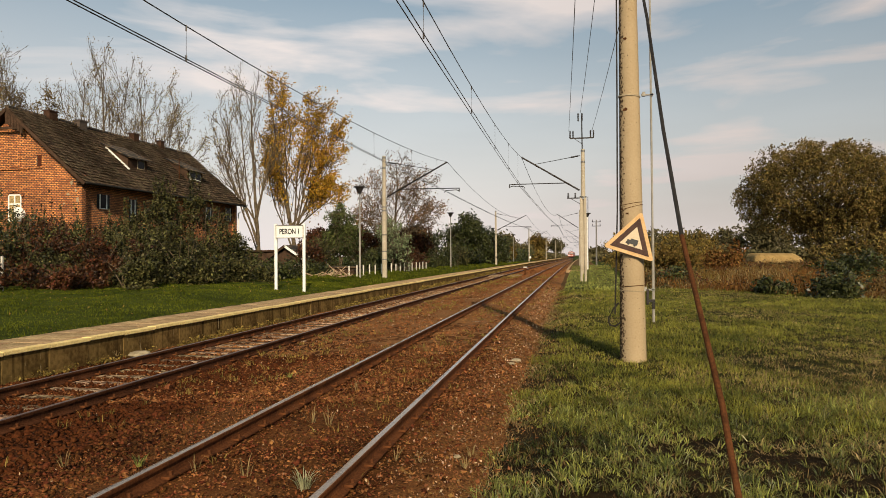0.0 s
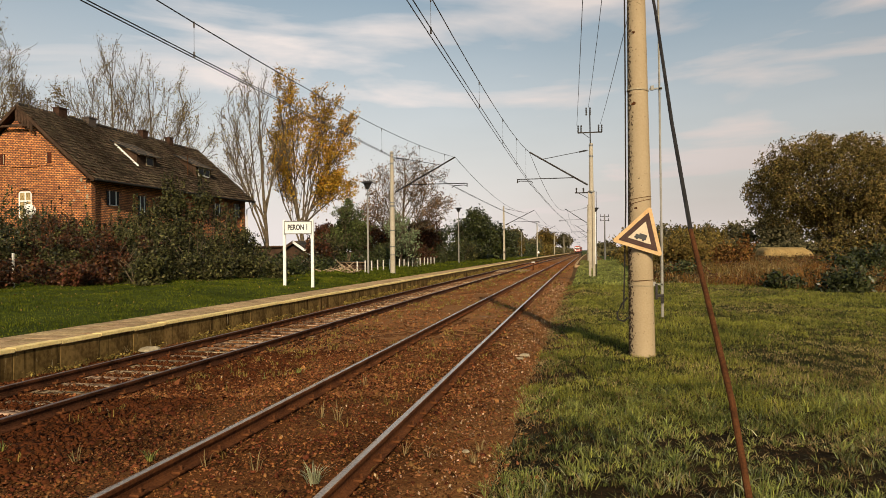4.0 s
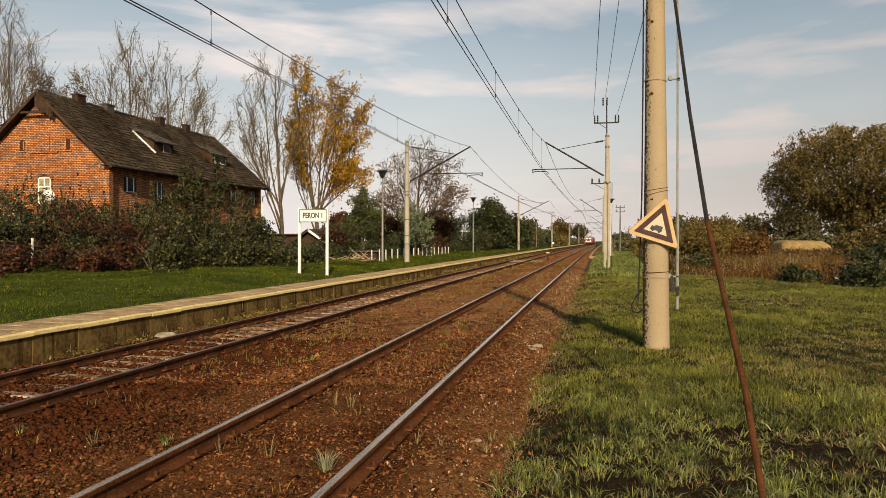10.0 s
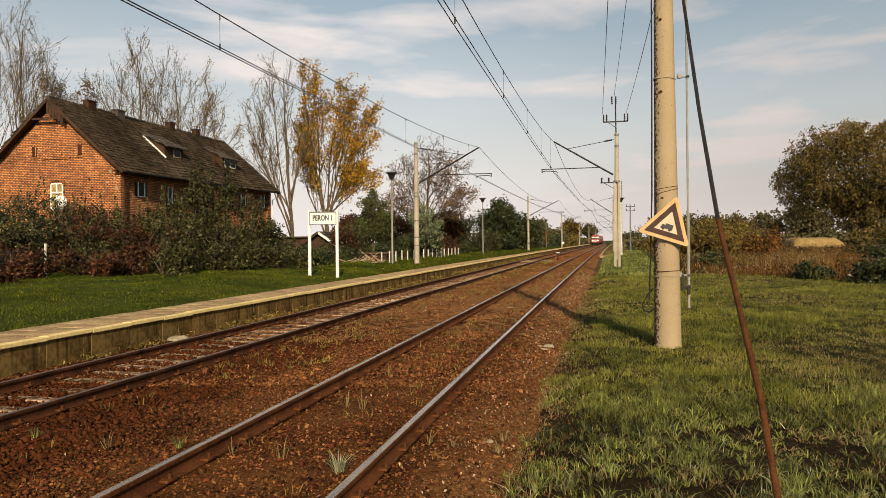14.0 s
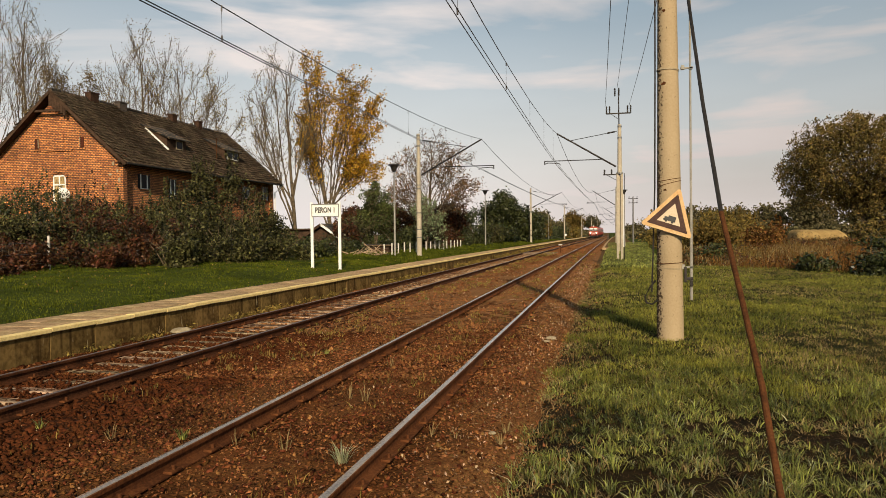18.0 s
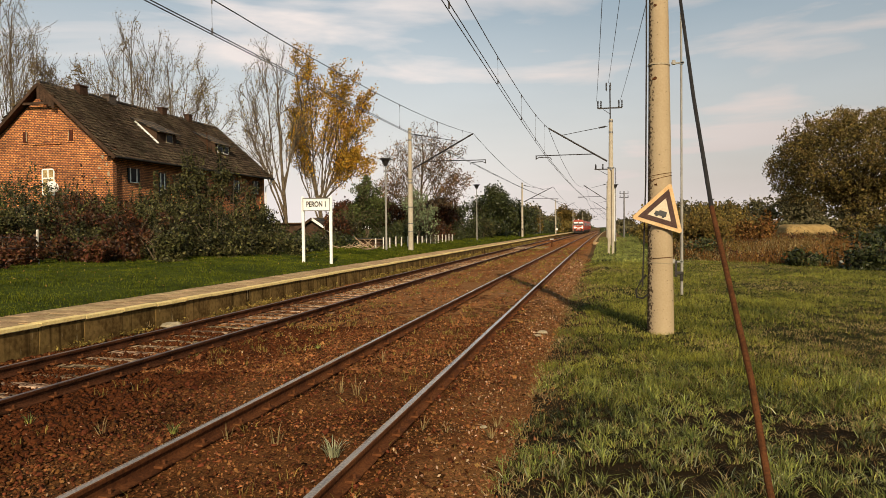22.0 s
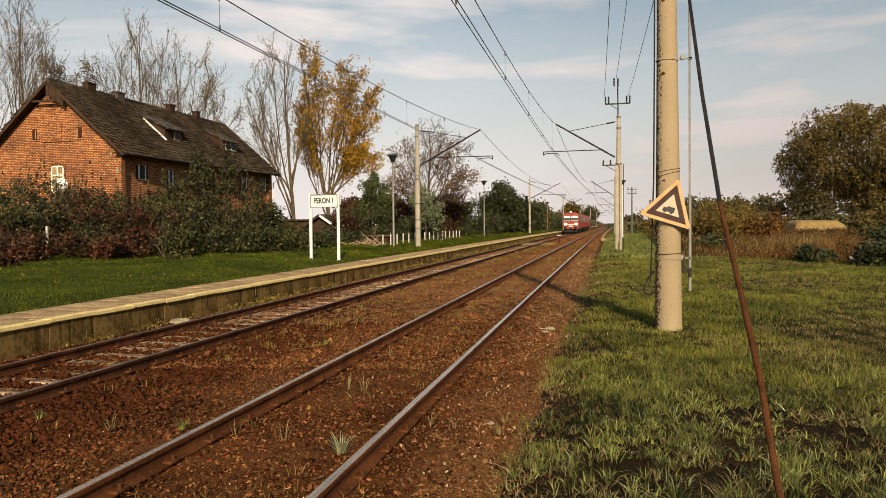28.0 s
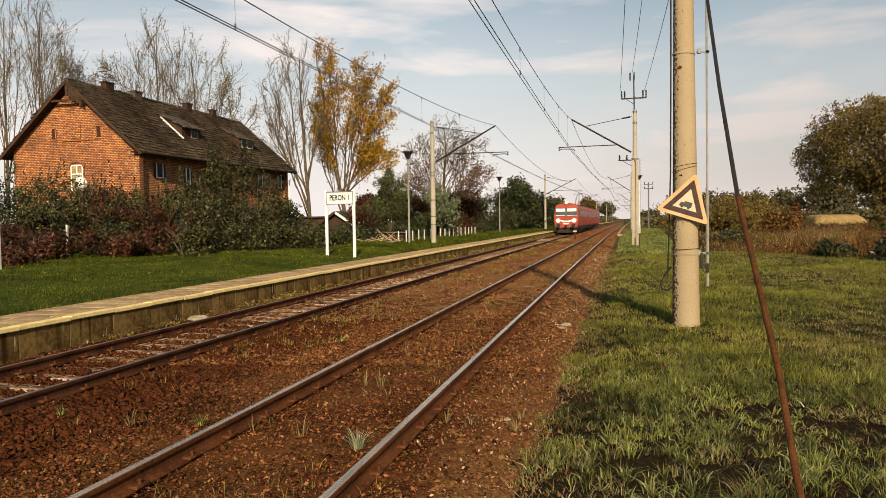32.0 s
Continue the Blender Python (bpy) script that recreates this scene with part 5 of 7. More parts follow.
def leafy_tree(label, x, y, z, rx, ry, h, leaves, size, material, seed, foot=0.1, lobes=26):
    """A dense round crown of many lobes, with a short trunk and limbs."""
    t = thing("tree", x, y, z, label, "tree", "trees")
    rng = np.random.default_rng(seed)
    pl = Plant(seed, 0.03)
    r = pl.rng
    pl.limb([Vector((0, 0, -0.3)), Vector((0.1, 0, h * 0.25)), Vector((0, 0.1, h * 0.6))], [0.045 * h * 0.6, 0.035 * h * 0.6, 0.05], 8)
    u = rng.normal(0, 1, (lobes, 3))
    u /= np.linalg.norm(u, axis=1)[:, None]
    if lobes > 60:
        # the largest crown is evenly domed
        k = np.arange(lobes) + 0.5
        up, turn = 1 - 2 * k / lobes, 2.39996 * k
        u = np.stack([np.sqrt(1 - up * up) * np.cos(turn), np.sqrt(1 - up * up) * np.sin(turn), up], 1)
    c = u * rng.uniform(0.62 if lobes > 60 else 0.35, 0.80, (lobes, 1)) * np.array([rx, ry, h * (1 - foot) / 2]) + np.array([0, 0, h * (foot + (1 - foot) / 2)])
    for k in range(lobes):
        q = Vector(c[k])
        pl.limb([Vector((0, 0, h * r.uniform(0.12, 0.4))), q * 0.5 + Vector((0, 0, h * 0.15)), q], [0.09, 0.06, 0.03], 4)
    raw("trunk", pl.v, pl.f, M_BARK, t)
    rad = rng.uniform(0.24, 0.40, lobes) * min(rx, h * 0.5) * (26 / max(lobes, 26)) ** 0.33
    i = rng.integers(0, lobes, leaves)
    d = rng.normal(0, 1, (leaves, 3))
    d /= np.linalg.norm(d, axis=1)[:, None]
    rr = rad[i] * (0.45 + 0.6 * rng.random(leaves) ** 0.5) * (1 + 0.22 * np.sin(d[:, 0] * 8 + i) * np.cos(d[:, 2] * 7 + 2 * i))
    pts = c[i] + d * rr[:, None]
    pts = sprays(pts, 8, size * 1.35, rng, (size, 0, size))
    pts[:, 2] = np.maximum(pts[:, 2], 0.05)
    leaf_cloud("crown", pts, size, material, t, rng)
    return t


def bush(label, x, y, z, rx, ry, h, leaves, size, material, seed, category="bush", name="bush", group="bushes"):
    """Stems and an uneven mass of leaves made of several lobes."""
    b = thing(name, x, y, z, label, category, group)
    rng = np.random.default_rng(seed)
    pl = Plant(seed)
    r = pl.rng
    for k in range(9):
        a = r.uniform(0, 6.283)
        tip = Vector((math.cos(a) * rx * r.uniform(0.3, 0.9), math.sin(a) * ry * r.uniform(0.3, 0.9), h * r.uniform(0.65, 1.05)))
        pl.limb([Vector((math.cos(a) * 0.15, math.sin(a) * 0.15, -0.1)), tip * 0.5 + Vector((r.uniform(-0.2, 0.2), 0, 0.1)), tip], [0.035, 0.022, 0.006], 4)
    raw("branchwork", pl.v, pl.f, M_TWIG, b)
    nl = 15
    c = np.stack([rng.uniform(-0.72, 0.72, nl) * rx, rng.uniform(-0.72, 0.72, nl) * ry, np.concatenate([rng.uniform(0.05, 0.3, 4), rng.uniform(0.16, 0.78, nl - 4)]) * h], 1)
    rad = rng.uniform(0.30, 0.52, nl) * min(rx, ry, h * 0.8)
    i = rng.integers(0, nl, leaves)
    d = rng.normal(0, 1, (leaves, 3))
    d /= np.linalg.norm(d, axis=1)[:, None]
    rr = rad[i] * (0.55 + 0.5 * rng.random(leaves) ** 0.5) * (1 + 0.25 * np.sin(d[:, 0] * 7 + i) * np.cos(d[:, 2] * 6))
    pts = c[i] + d * rr[:, None] * np.array([1.15, 1.15, 0.95])
    out = rng.random(leaves) < 0.05
    pts[out] += d[out] * rng.uniform(0.1, 0.45, (out.sum(), 1))
    pts = sprays(pts, 11, size * 1.4, rng)
    # upright shoots break the outline of taller bushes
    for k in range(int(5 * h) if h > 1.8 else 0):
        q = c[r.randrange(4, nl)] + np.array([r.uniform(-0.3, 0.3), r.uniform(-0.3, 0.3), 0.3])
        tall = r.uniform(0.25, 0.42) * min(h, 3.2)
        lead = np.array([r.uniform(-0.25, 0.25), r.uniform(-0.2, 0.2), 1.0]) * tall
        f = rng.random((34, 1))
        pts = np.concatenate([pts, q + lead * (0.3 + f) + rng.normal(0, 0.05, (34, 3)) * (1.25 - f)])
    pts[:, 2] = np.maximum(pts[:, 2], 0.03)
    leaf_cloud("foliage", pts, size, material, b, rng)
    return b


M_LEAF_GOLD = mat("golden_leaves", (0.60, 0.330, 0.035), (0.22, 0.135, 0.020), 0.5, 2.5, 0.5, bump=0, island=0.55, through_light=0.3)
M_LEAF_DULL = mat("dull_olive_leaves", (0.20, 0.13, 0.035), (0.085, 0.06, 0.018), 0.5, 5, 0.6, bump=0, island=0.4, through_light=0.25)
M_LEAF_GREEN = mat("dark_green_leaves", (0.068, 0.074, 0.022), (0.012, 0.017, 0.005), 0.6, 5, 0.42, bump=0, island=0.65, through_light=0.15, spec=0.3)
M_LEAF_RUST = mat("rusty_brown_leaves", (0.27, 0.145, 0.055), (0.085, 0.048, 0.020), 0.5, 5, 0.6, bump=0, island=0.5, through_light=0.25)
M_LEAF_FRESH = mat("mid_green_needles", (0.130, 0.150, 0.045), (0.024, 0.033, 0.010), 0.7, 5, 0.5, bump=0, island=0.6, through_light=0.15, spec=0.15)
M_LEAF_WILLOW = mat("willow_leaves", (0.225, 0.158, 0.048), (0.064, 0.050, 0.017), 0.5, 3, 0.5, bump=0, island=0.6, through_light=0.2)
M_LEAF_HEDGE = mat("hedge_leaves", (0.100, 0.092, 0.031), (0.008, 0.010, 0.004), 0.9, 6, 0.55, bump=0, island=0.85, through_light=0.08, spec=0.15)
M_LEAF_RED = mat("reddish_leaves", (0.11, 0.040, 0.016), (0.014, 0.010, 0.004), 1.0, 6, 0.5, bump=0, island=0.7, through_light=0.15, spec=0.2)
M_LEAF_BLUE = mat("grey_green_needles", (0.24, 0.28, 0.15), (0.10, 0.125, 0.065), 0.7, 5, 0.6, bump=0, island=0.35)
M_WEED = mat("dry_weeds", (0.20, 0.095, 0.028), (0.085, 0.045, 0.015), 0.4, 4, 0.8, bump=0, island=0.5, through_light=0.2)
M_STRAW = mat("straw_field", (0.36, 0.245, 0.10), (0.22, 0.14, 0.055), 0.9, 7, 0.95, bump=0.8)
M_FAR = mat("far_leaves", (0.125, 0.105, 0.050), (0.060, 0.054, 0.028), 0.1, 1, 0.8, bump=0, island=0.4)

BARE = (7, 4, 3)
M_LEAF_STRAW = mat("yellow_olive_leaves", (0.30, 0.21, 0.055), (0.13, 0.095, 0.028), 0.5, 5, 0.6, bump=0, island=0.5, through_light=0.3)
# poplars and bare trees behind the house
tree("bare grey poplars with upswept branches", -66.9, 70, 0.3, [(1.0, 0, 26.5), (-2.6, 1, 27), (5.0, -1, 23.5), (4.0, 1, 20.5), (-0.6, 1, 24.5)], 0.22, BARE, 23, 0.9, 2800, 0.09, M_LEAF_STRAW, 21, wood=M_TWIG)
tree("bare grey poplar behind the brick house", -74, 72, 0.3, [(0, 0, 27), (3, 0, 25), (-2, 1, 22)], 0.20, BARE, 23, 0.9, 2600, 0.08, M_LEAF_STRAW, 22, wood=M_TWIG)
tree("bare grey tree with fanned branches", -53.5, 74, 0.3, [(0.1, 0, 23.8), (-3.6, 1, 22.4), (-1.5, 0, 22.9), (3.1, 0, 22.2), (-5.6, -1, 20.6), (1.6, 1, 20.5)], 0.20, BARE, 24, 0.85, 2600, 0.09, M_LEAF_STRAW, 23, wood=M_TWIG)
tree("bare grey tree with fanned branches", -48.9, 75, 0.3, [(-0.9, 0, 21.0), (1.1, 1, 20.9), (4.2, 0, 19.2), (5.5, 0, 15.8), (-2.6, 0, 19.2), (7.2, 0, 14.2), (2.6, 1, 17.5)], 0.20, BARE, 25, 0.8, 5000, 0.095, M_LEAF_STRAW, 24, wood=M_TWIG)
tree("small olive-leaved tree behind the ridge", -62.4, 72, 0.3, [(-1.8, 0, 18.8), (0.5, 0, 19.3), (3.2, 0, 18.4)], 0.18, BARE, 32, 0.5, 9000, 0.11, M_LEAF_DULL, 25, wood=M_TWIG)
# beside the house
tree("bare poplar with pale bark beside the house", -32.9, 71, 0.3, [(-1.2, 0, 19.2), (-4.7, 0, 17.6), (-5.2, 0, 15.0), (-2.9, 1, 18.6), (-5.0, 0, 11.4), (0.8, 1, 13.0), (-3.6, -1, 13.5)], 0.20, BARE, 24, 0.85, 2600, 0.09, M_LEAF_STRAW, 26, wood=M_TWIG)
tree("tall poplar with golden autumn leaves", -30.75, 76, 0.3, [(-2.9, 0, 19.2), (1.2, 0, 17.5), (2.9, 0, 17.0), (4.4, 0, 12.2), (3.2, 1, 9.4), (-3.9, 1, 14.6), (-3.7, 0, 11.0), (-1.9, 0, 18.2), (4.6, 0, 15.2), (4.8, 0, 8.6)], 0.24, (7, 5, 4), 25, 0.85, 25000, 0.125, M_LEAF_GOLD, 27, scatter=0.30, wood=M_TWIG, bare_below=6.0, spray=5)
tree("small tree with sparse brownish leaves", -15.5, 62, 0.3, [(0.1, 0, 9.4), (-2.5, 0, 8.0), (2.3, 0, 8.0), (3.4, 0, 5.6), (-3.8, 0, 5.0)], 0.16, (12, 6, 5), 36, 0.35, 6500, 0.08, M_LEAF_RUST, 28, scatter=0.25, wood=M_TWIG, thin=0.014, spray=3)
leafy_tree("rust-brown leafy tree behind the sign", -21.9, 58, 0.3, 1.5, 1.5, 4.4, 5000, 0.12, M_LEAF_RED, 31, foot=0.0)
tree("mid-green conifer by the fence", -18.8, 56, 0.3, [(0, 0, 5.0), (0.8, 0, 3.6), (-0.8, 0, 3.4)], 0.10, (20, 7, 4), 58, 0.25, 16000, 0.085, M_LEAF_FRESH, 32, scatter=0.14, wood=M_TWIG)
leafy_tree("reddish-brown leafy shrub tree", -15.4, 68, 0.3, 2.3, 2.2, 4.4, 6000, 0.13, M_LEAF_RED, 33)
leafy_tree("dark green tree beyond the platform lamp", -13.9, 93, 0.4, 4.3, 3.6, 6.8, 15000, 0.14, M_LEAF_GREEN, 34, foot=0.0, lobes=40)
leafy_tree("dark green tree beyond the platform lamp", -12.2, 104, 0.4, 3.0, 3.6, 5.6, 10000, 0.14, M_LEAF_GREEN, 35, foot=0.0, lobes=32)
leafy_tree("dark green tree behind the platform", -19.0, 88, 0.4, 3.6, 3.0, 5.2, 10000, 0.14, M_LEAF_GREEN, 36, foot=0.0, lobes=32)
tree("young blue-green conifer by the fence", -13.4, 52, 0.35, [(0, 0, 3.6)], 0.06, (18, 7, 4), 60, 0.2, 4000, 0.08, M_LEAF_BLUE, 37, scatter=0.12)
leafy_tree("low dark hedge tree along the platform", -13.5, 122, 0.4, 4.5, 4, 4.2, 8000, 0.17, M_LEAF_GREEN, 45, foot=0.0)
leafy_tree("low olive hedge tree along the platform", -14.0, 138, 0.4, 4.5, 5, 3.8, 6000, 0.2, M_LEAF_DULL, 46, foot=0.0)
leafy_tree("dark shrub tree behind the fence", -17.2, 76, 0.4, 3.2, 3, 4.2, 9000, 0.13, M_LEAF_GREEN, 47, foot=0.0)
leafy_tree("dark shrub tree behind the fence", -20.5, 68, 0.4, 3.0, 3, 4.0, 8000, 0.13, M_LEAF_RED, 48, foot=0.0)
leafy_tree("far brownish-green tree along the line", -17, 170, 0.4, 5.5, 6, 6.4, 3500, 0.4, M_FAR, 38, foot=0.0)
leafy_tree("far brownish-green tree along the line", -16, 225, 0.4, 5, 5, 4.2, 3500, 0.45, M_FAR, 39, foot=0.0)
leafy_tree("far brownish-green tree along the line", -22, 150, 0.4, 5, 5, 6.5, 3500, 0.35, M_FAR, 40, foot=0.0)
leafy_tree("far brownish-green tree along the line", -17.0, 340, 0.4, 5.4, 6, 11.0, 5000, 0.5, M_LEAF_DULL, 41, foot=0.0)
leafy_tree("far brownish-green tree along the line", -9.6, 420, 0.4, 4.6, 6, 11.5, 3500, 0.5, M_FAR, 49, foot=0.0)
# right of the line
leafy_tree("large rounded olive-green tree in the meadow", 24.4, 76, 0.2, 9.2, 7.6, 12.9, 84000, 0.105, M_LEAF_WILLOW, 42, foot=0.18, lobes=110)
leafy_tree("olive-green tree in the meadow", 31.0, 72, 0.2, 6.4, 6.0, 8.8, 32000, 0.12, M_LEAF_WILLOW, 43, foot=0.06, lobes=45)
leafy_tree("olive-green tree in the meadow", 41.0, 74, 0.2, 7.0, 6.0, 9.6, 14000, 0.20, M_LEAF_WILLOW, 44, foot=0.06, lobes=45)
for k, (x, y, r, h) in enumerate(((23, 200, 7, 7.6), (31, 205, 7, 8.4), (40, 200, 7, 8.2), (46, 190, 5, 10), (20, 195, 6, 4.5), (18, 230, 7, 5), (56, 215, 8, 9), (67, 210, 8, 9.5), (80, 205, 9, 10), (9, 290, 5, 4))):
    leafy_tree("far olive-brown tree at the field edge", x, y, 0.1, r, r, h, 3000, 0.42, M_FAR, 60 + k, foot=0.02)



def hedgerow(label, x0, y0, x1, y1, h, deep, n, size, material, seed, z=0.3):
    """A long far hedge as one mass of leaf clumps with an uneven top."""
    rng = np.random.default_rng(seed)
    f = rng.random(n)
    d = f * math.hypot(x1 - x0, y1 - y0)
    top = h * (0.72 + 0.16 * np.sin(d * 0.31 + seed) + 0.12 * np.sin(d * 0.83 + 2 * seed) + 0.08 * np.sin(d * 2.1))
    across = rng.normal(0, deep, n)
    u = Vector((y1 - y0, x0 - x1, 0)).normalized()
    pts = np.stack([x0 + (x1 - x0) * f + u.x * across, y0 + (y1 - y0) * f + u.y * across, z + top * rng.random(n) ** 0.6], 1)
    ob = leaf_cloud("hedgerow", pts, size, material, None, rng)
    tagged(ob, label, "hedge", kind="stuff")


hedgerow("dark green hedge behind the far platform", -14.4, 84, -12.4, 190, 2.9, 1.0, 18000, 0.22, M_LEAF_GREEN, 1)
hedgerow("brownish far hedge along the line", -15.5, 185, -9.0, 460, 2.5, 2.0, 9000, 0.5, M_FAR, 2)
hedgerow("olive far hedge across the fields", 15, 168, 110, 180, 3.4, 2.0, 14000, 0.4, M_FAR, 3, 0.0)
hedgerow("brownish far hedge beyond the siding", 7.5, 165, 16, 420, 2.2, 1.5, 9000, 0.5, M_FAR, 4, 0.0)

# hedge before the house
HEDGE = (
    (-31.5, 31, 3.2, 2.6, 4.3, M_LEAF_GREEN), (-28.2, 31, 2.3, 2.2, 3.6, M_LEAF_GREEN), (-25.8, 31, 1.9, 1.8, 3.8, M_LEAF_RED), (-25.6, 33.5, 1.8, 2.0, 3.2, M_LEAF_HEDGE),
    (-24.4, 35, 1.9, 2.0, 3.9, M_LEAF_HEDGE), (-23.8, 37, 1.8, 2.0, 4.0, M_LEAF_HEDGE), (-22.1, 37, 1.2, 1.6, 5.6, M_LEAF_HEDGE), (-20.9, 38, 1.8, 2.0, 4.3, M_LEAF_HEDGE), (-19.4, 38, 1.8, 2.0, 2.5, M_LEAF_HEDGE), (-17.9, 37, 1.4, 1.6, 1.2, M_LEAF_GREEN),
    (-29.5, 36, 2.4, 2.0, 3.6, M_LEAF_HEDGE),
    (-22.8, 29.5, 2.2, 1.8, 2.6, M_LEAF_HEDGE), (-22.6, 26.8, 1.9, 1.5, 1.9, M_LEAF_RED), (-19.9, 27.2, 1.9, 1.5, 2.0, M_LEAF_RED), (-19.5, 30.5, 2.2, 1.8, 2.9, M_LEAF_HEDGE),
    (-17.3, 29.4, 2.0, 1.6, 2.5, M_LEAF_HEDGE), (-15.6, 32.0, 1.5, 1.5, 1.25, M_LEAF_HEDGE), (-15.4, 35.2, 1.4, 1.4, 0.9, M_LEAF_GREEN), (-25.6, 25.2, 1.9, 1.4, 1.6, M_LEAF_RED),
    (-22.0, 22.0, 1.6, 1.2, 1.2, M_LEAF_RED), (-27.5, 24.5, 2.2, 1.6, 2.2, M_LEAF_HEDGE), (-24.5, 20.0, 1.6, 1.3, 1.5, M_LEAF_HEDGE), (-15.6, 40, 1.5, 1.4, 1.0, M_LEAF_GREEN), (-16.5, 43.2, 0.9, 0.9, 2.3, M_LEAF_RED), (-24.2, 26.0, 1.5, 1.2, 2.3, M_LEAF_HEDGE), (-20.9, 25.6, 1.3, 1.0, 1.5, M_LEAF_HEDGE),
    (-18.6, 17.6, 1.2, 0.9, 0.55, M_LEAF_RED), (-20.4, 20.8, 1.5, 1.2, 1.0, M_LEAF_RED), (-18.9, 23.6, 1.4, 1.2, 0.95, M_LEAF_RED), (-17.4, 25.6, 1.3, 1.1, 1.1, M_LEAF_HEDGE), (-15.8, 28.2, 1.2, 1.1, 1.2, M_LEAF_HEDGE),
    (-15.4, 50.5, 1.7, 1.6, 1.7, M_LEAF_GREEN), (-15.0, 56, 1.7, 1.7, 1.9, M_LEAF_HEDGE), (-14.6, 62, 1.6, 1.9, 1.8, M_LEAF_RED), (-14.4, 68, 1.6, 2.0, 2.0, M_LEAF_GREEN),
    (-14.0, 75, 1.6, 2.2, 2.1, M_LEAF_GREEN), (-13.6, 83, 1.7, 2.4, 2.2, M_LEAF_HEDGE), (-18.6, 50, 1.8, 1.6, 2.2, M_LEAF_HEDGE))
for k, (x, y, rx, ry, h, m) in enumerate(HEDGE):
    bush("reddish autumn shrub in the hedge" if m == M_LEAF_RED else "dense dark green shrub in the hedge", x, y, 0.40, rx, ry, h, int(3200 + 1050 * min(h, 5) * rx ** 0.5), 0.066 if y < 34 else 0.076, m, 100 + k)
bush("tan dry scrub behind the far platform", -10.4, 198, 0.2, 2.8, 2.0, 2.3, 1500, 0.25, M_LEAF_STRAW, 139)
# shrubs in the weeds
for k, (x, y, rx, ry, h, m) in enumerate(((13.6, 38, 1.6, 1.3, 1.7, M_LEAF_GREEN), (9.9, 29.2, 0.9, 0.8, 1.0, M_LEAF_GREEN), (8.3, 31.8, 0.7, 0.6, 0.5, M_LEAF_GREEN), (16.4, 46, 3.0, 2.2, 3.3, M_LEAF_WILLOW), (20.5, 43, 2.8, 2.0, 2.6, M_LEAF_WILLOW), (7.6, 60, 2.5, 2.0, 3.1, M_LEAF_STRAW), (5.6, 72, 2.4, 2.0, 3.2, M_LEAF_STRAW), (11, 66, 3, 2.4, 2.9, M_LEAF_STRAW), (9.6, 54, 2.4, 2.0, 2.0, M_WEED), (12.6, 58, 2.2, 2.0, 0.8, M_LEAF_RED), (6.4, 48, 1.8, 1.5, 1.9, M_LEAF_DULL), (12.6, 74, 3.0, 2.4, 3.2, M_LEAF_WILLOW), (5.0, 40, 1.1, 0.9, 1.0, M_LEAF_GREEN), (22.0, 60, 3.0, 2.4, 3.0, M_LEAF_WILLOW), (25, 55, 3.2, 2.4, 3.8, M_LEAF_WILLOW), (29, 58, 3.2, 2.4, 4.6, M_LEAF_WILLOW), (24, 47, 2.6, 2.2, 2.6, M_LEAF_RED), (28, 50, 3, 2.4, 3.4, M_LEAF_WILLOW), (17.5, 39, 1.8, 1.6, 1.6, M_LEAF_RED), (33, 62, 3.4, 2.4, 5.0, M_LEAF_WILLOW))):
    bush("scrubby olive shrub among dry weeds", x, y, -0.03, rx, ry, h, 4200 if rx > 1 else 1600, 0.085 if y < 45 else 0.11, m, 140 + k)


def build_field():
    """A low swell of stubble field."""
    verts, faces = [], []
    nx, ny = 40, 14
    for j in range(ny + 1):
        for i in range(nx + 1):
            u, w = i / nx, j / ny
            e = min(1, 9 * u, 5 * (1 - u)) * min(1, 5 * w)
            verts.append((30.4 + 8.0 * u, 128 + 7 * w, -0.2 + 1.95 * e ** 0.28 * (1 - 0.06 * (1 - w)) + 0.10 * noise.noise((i * 0.5, j * 0.5, 0))))
    w = nx + 1
    faces = [(j * w + i, j * w + i + 1, (j + 1) * w + i + 1, (j + 1) * w + i) for j in range(ny) for i in range(nx)]
    ob = raw("stubble_field", verts, faces, M_STRAW)
    smooth(ob, 60)
    tagged(ob, "swell of pale yellow stubble field", "field", kind="structure")


build_field()


# ---- fences and shed ----
def build_fence():
    f = thing("post_fence", -12.7, 39.3, 0.30, "grey concrete post fence with wires behind the platform", "fence")
    for i in range(17):
        bm = box(NB(), 0.02 * (i % 3), i * 1.36 + 0.1 * (i % 2), 0.24, 0.07, 0.07, 1.08 + 0.08 * (i % 2), bevel=0.01)
        part("post", bm, M_POST, f)
    for z in (0.15, 0.35, 0.52):
        part("wire", rod(NB(), (0, 0, z), (0, 21.7, z), 0.006, n=5), M_STEEL, f)
    g = thing("garden_fence", -16.9, 16.1, 0.36, "thin concrete posts with slack wire before the hedge", "fence")
    foot = ((0, 0), (-2.35, 5.1))
    for x, y in foot:
        part("post", box(NB(), x, y, 0.6, 0.065, 0.065, 1.5, bevel=0.01), M_POST, g)
    for z in (0.4, 0.75, 1.1):
        for a, b in zip(foot, foot[1:]):
            part("wire", rod(NB(), (*a, z), (*b, z), 0.004, n=5), M_STEEL, g)


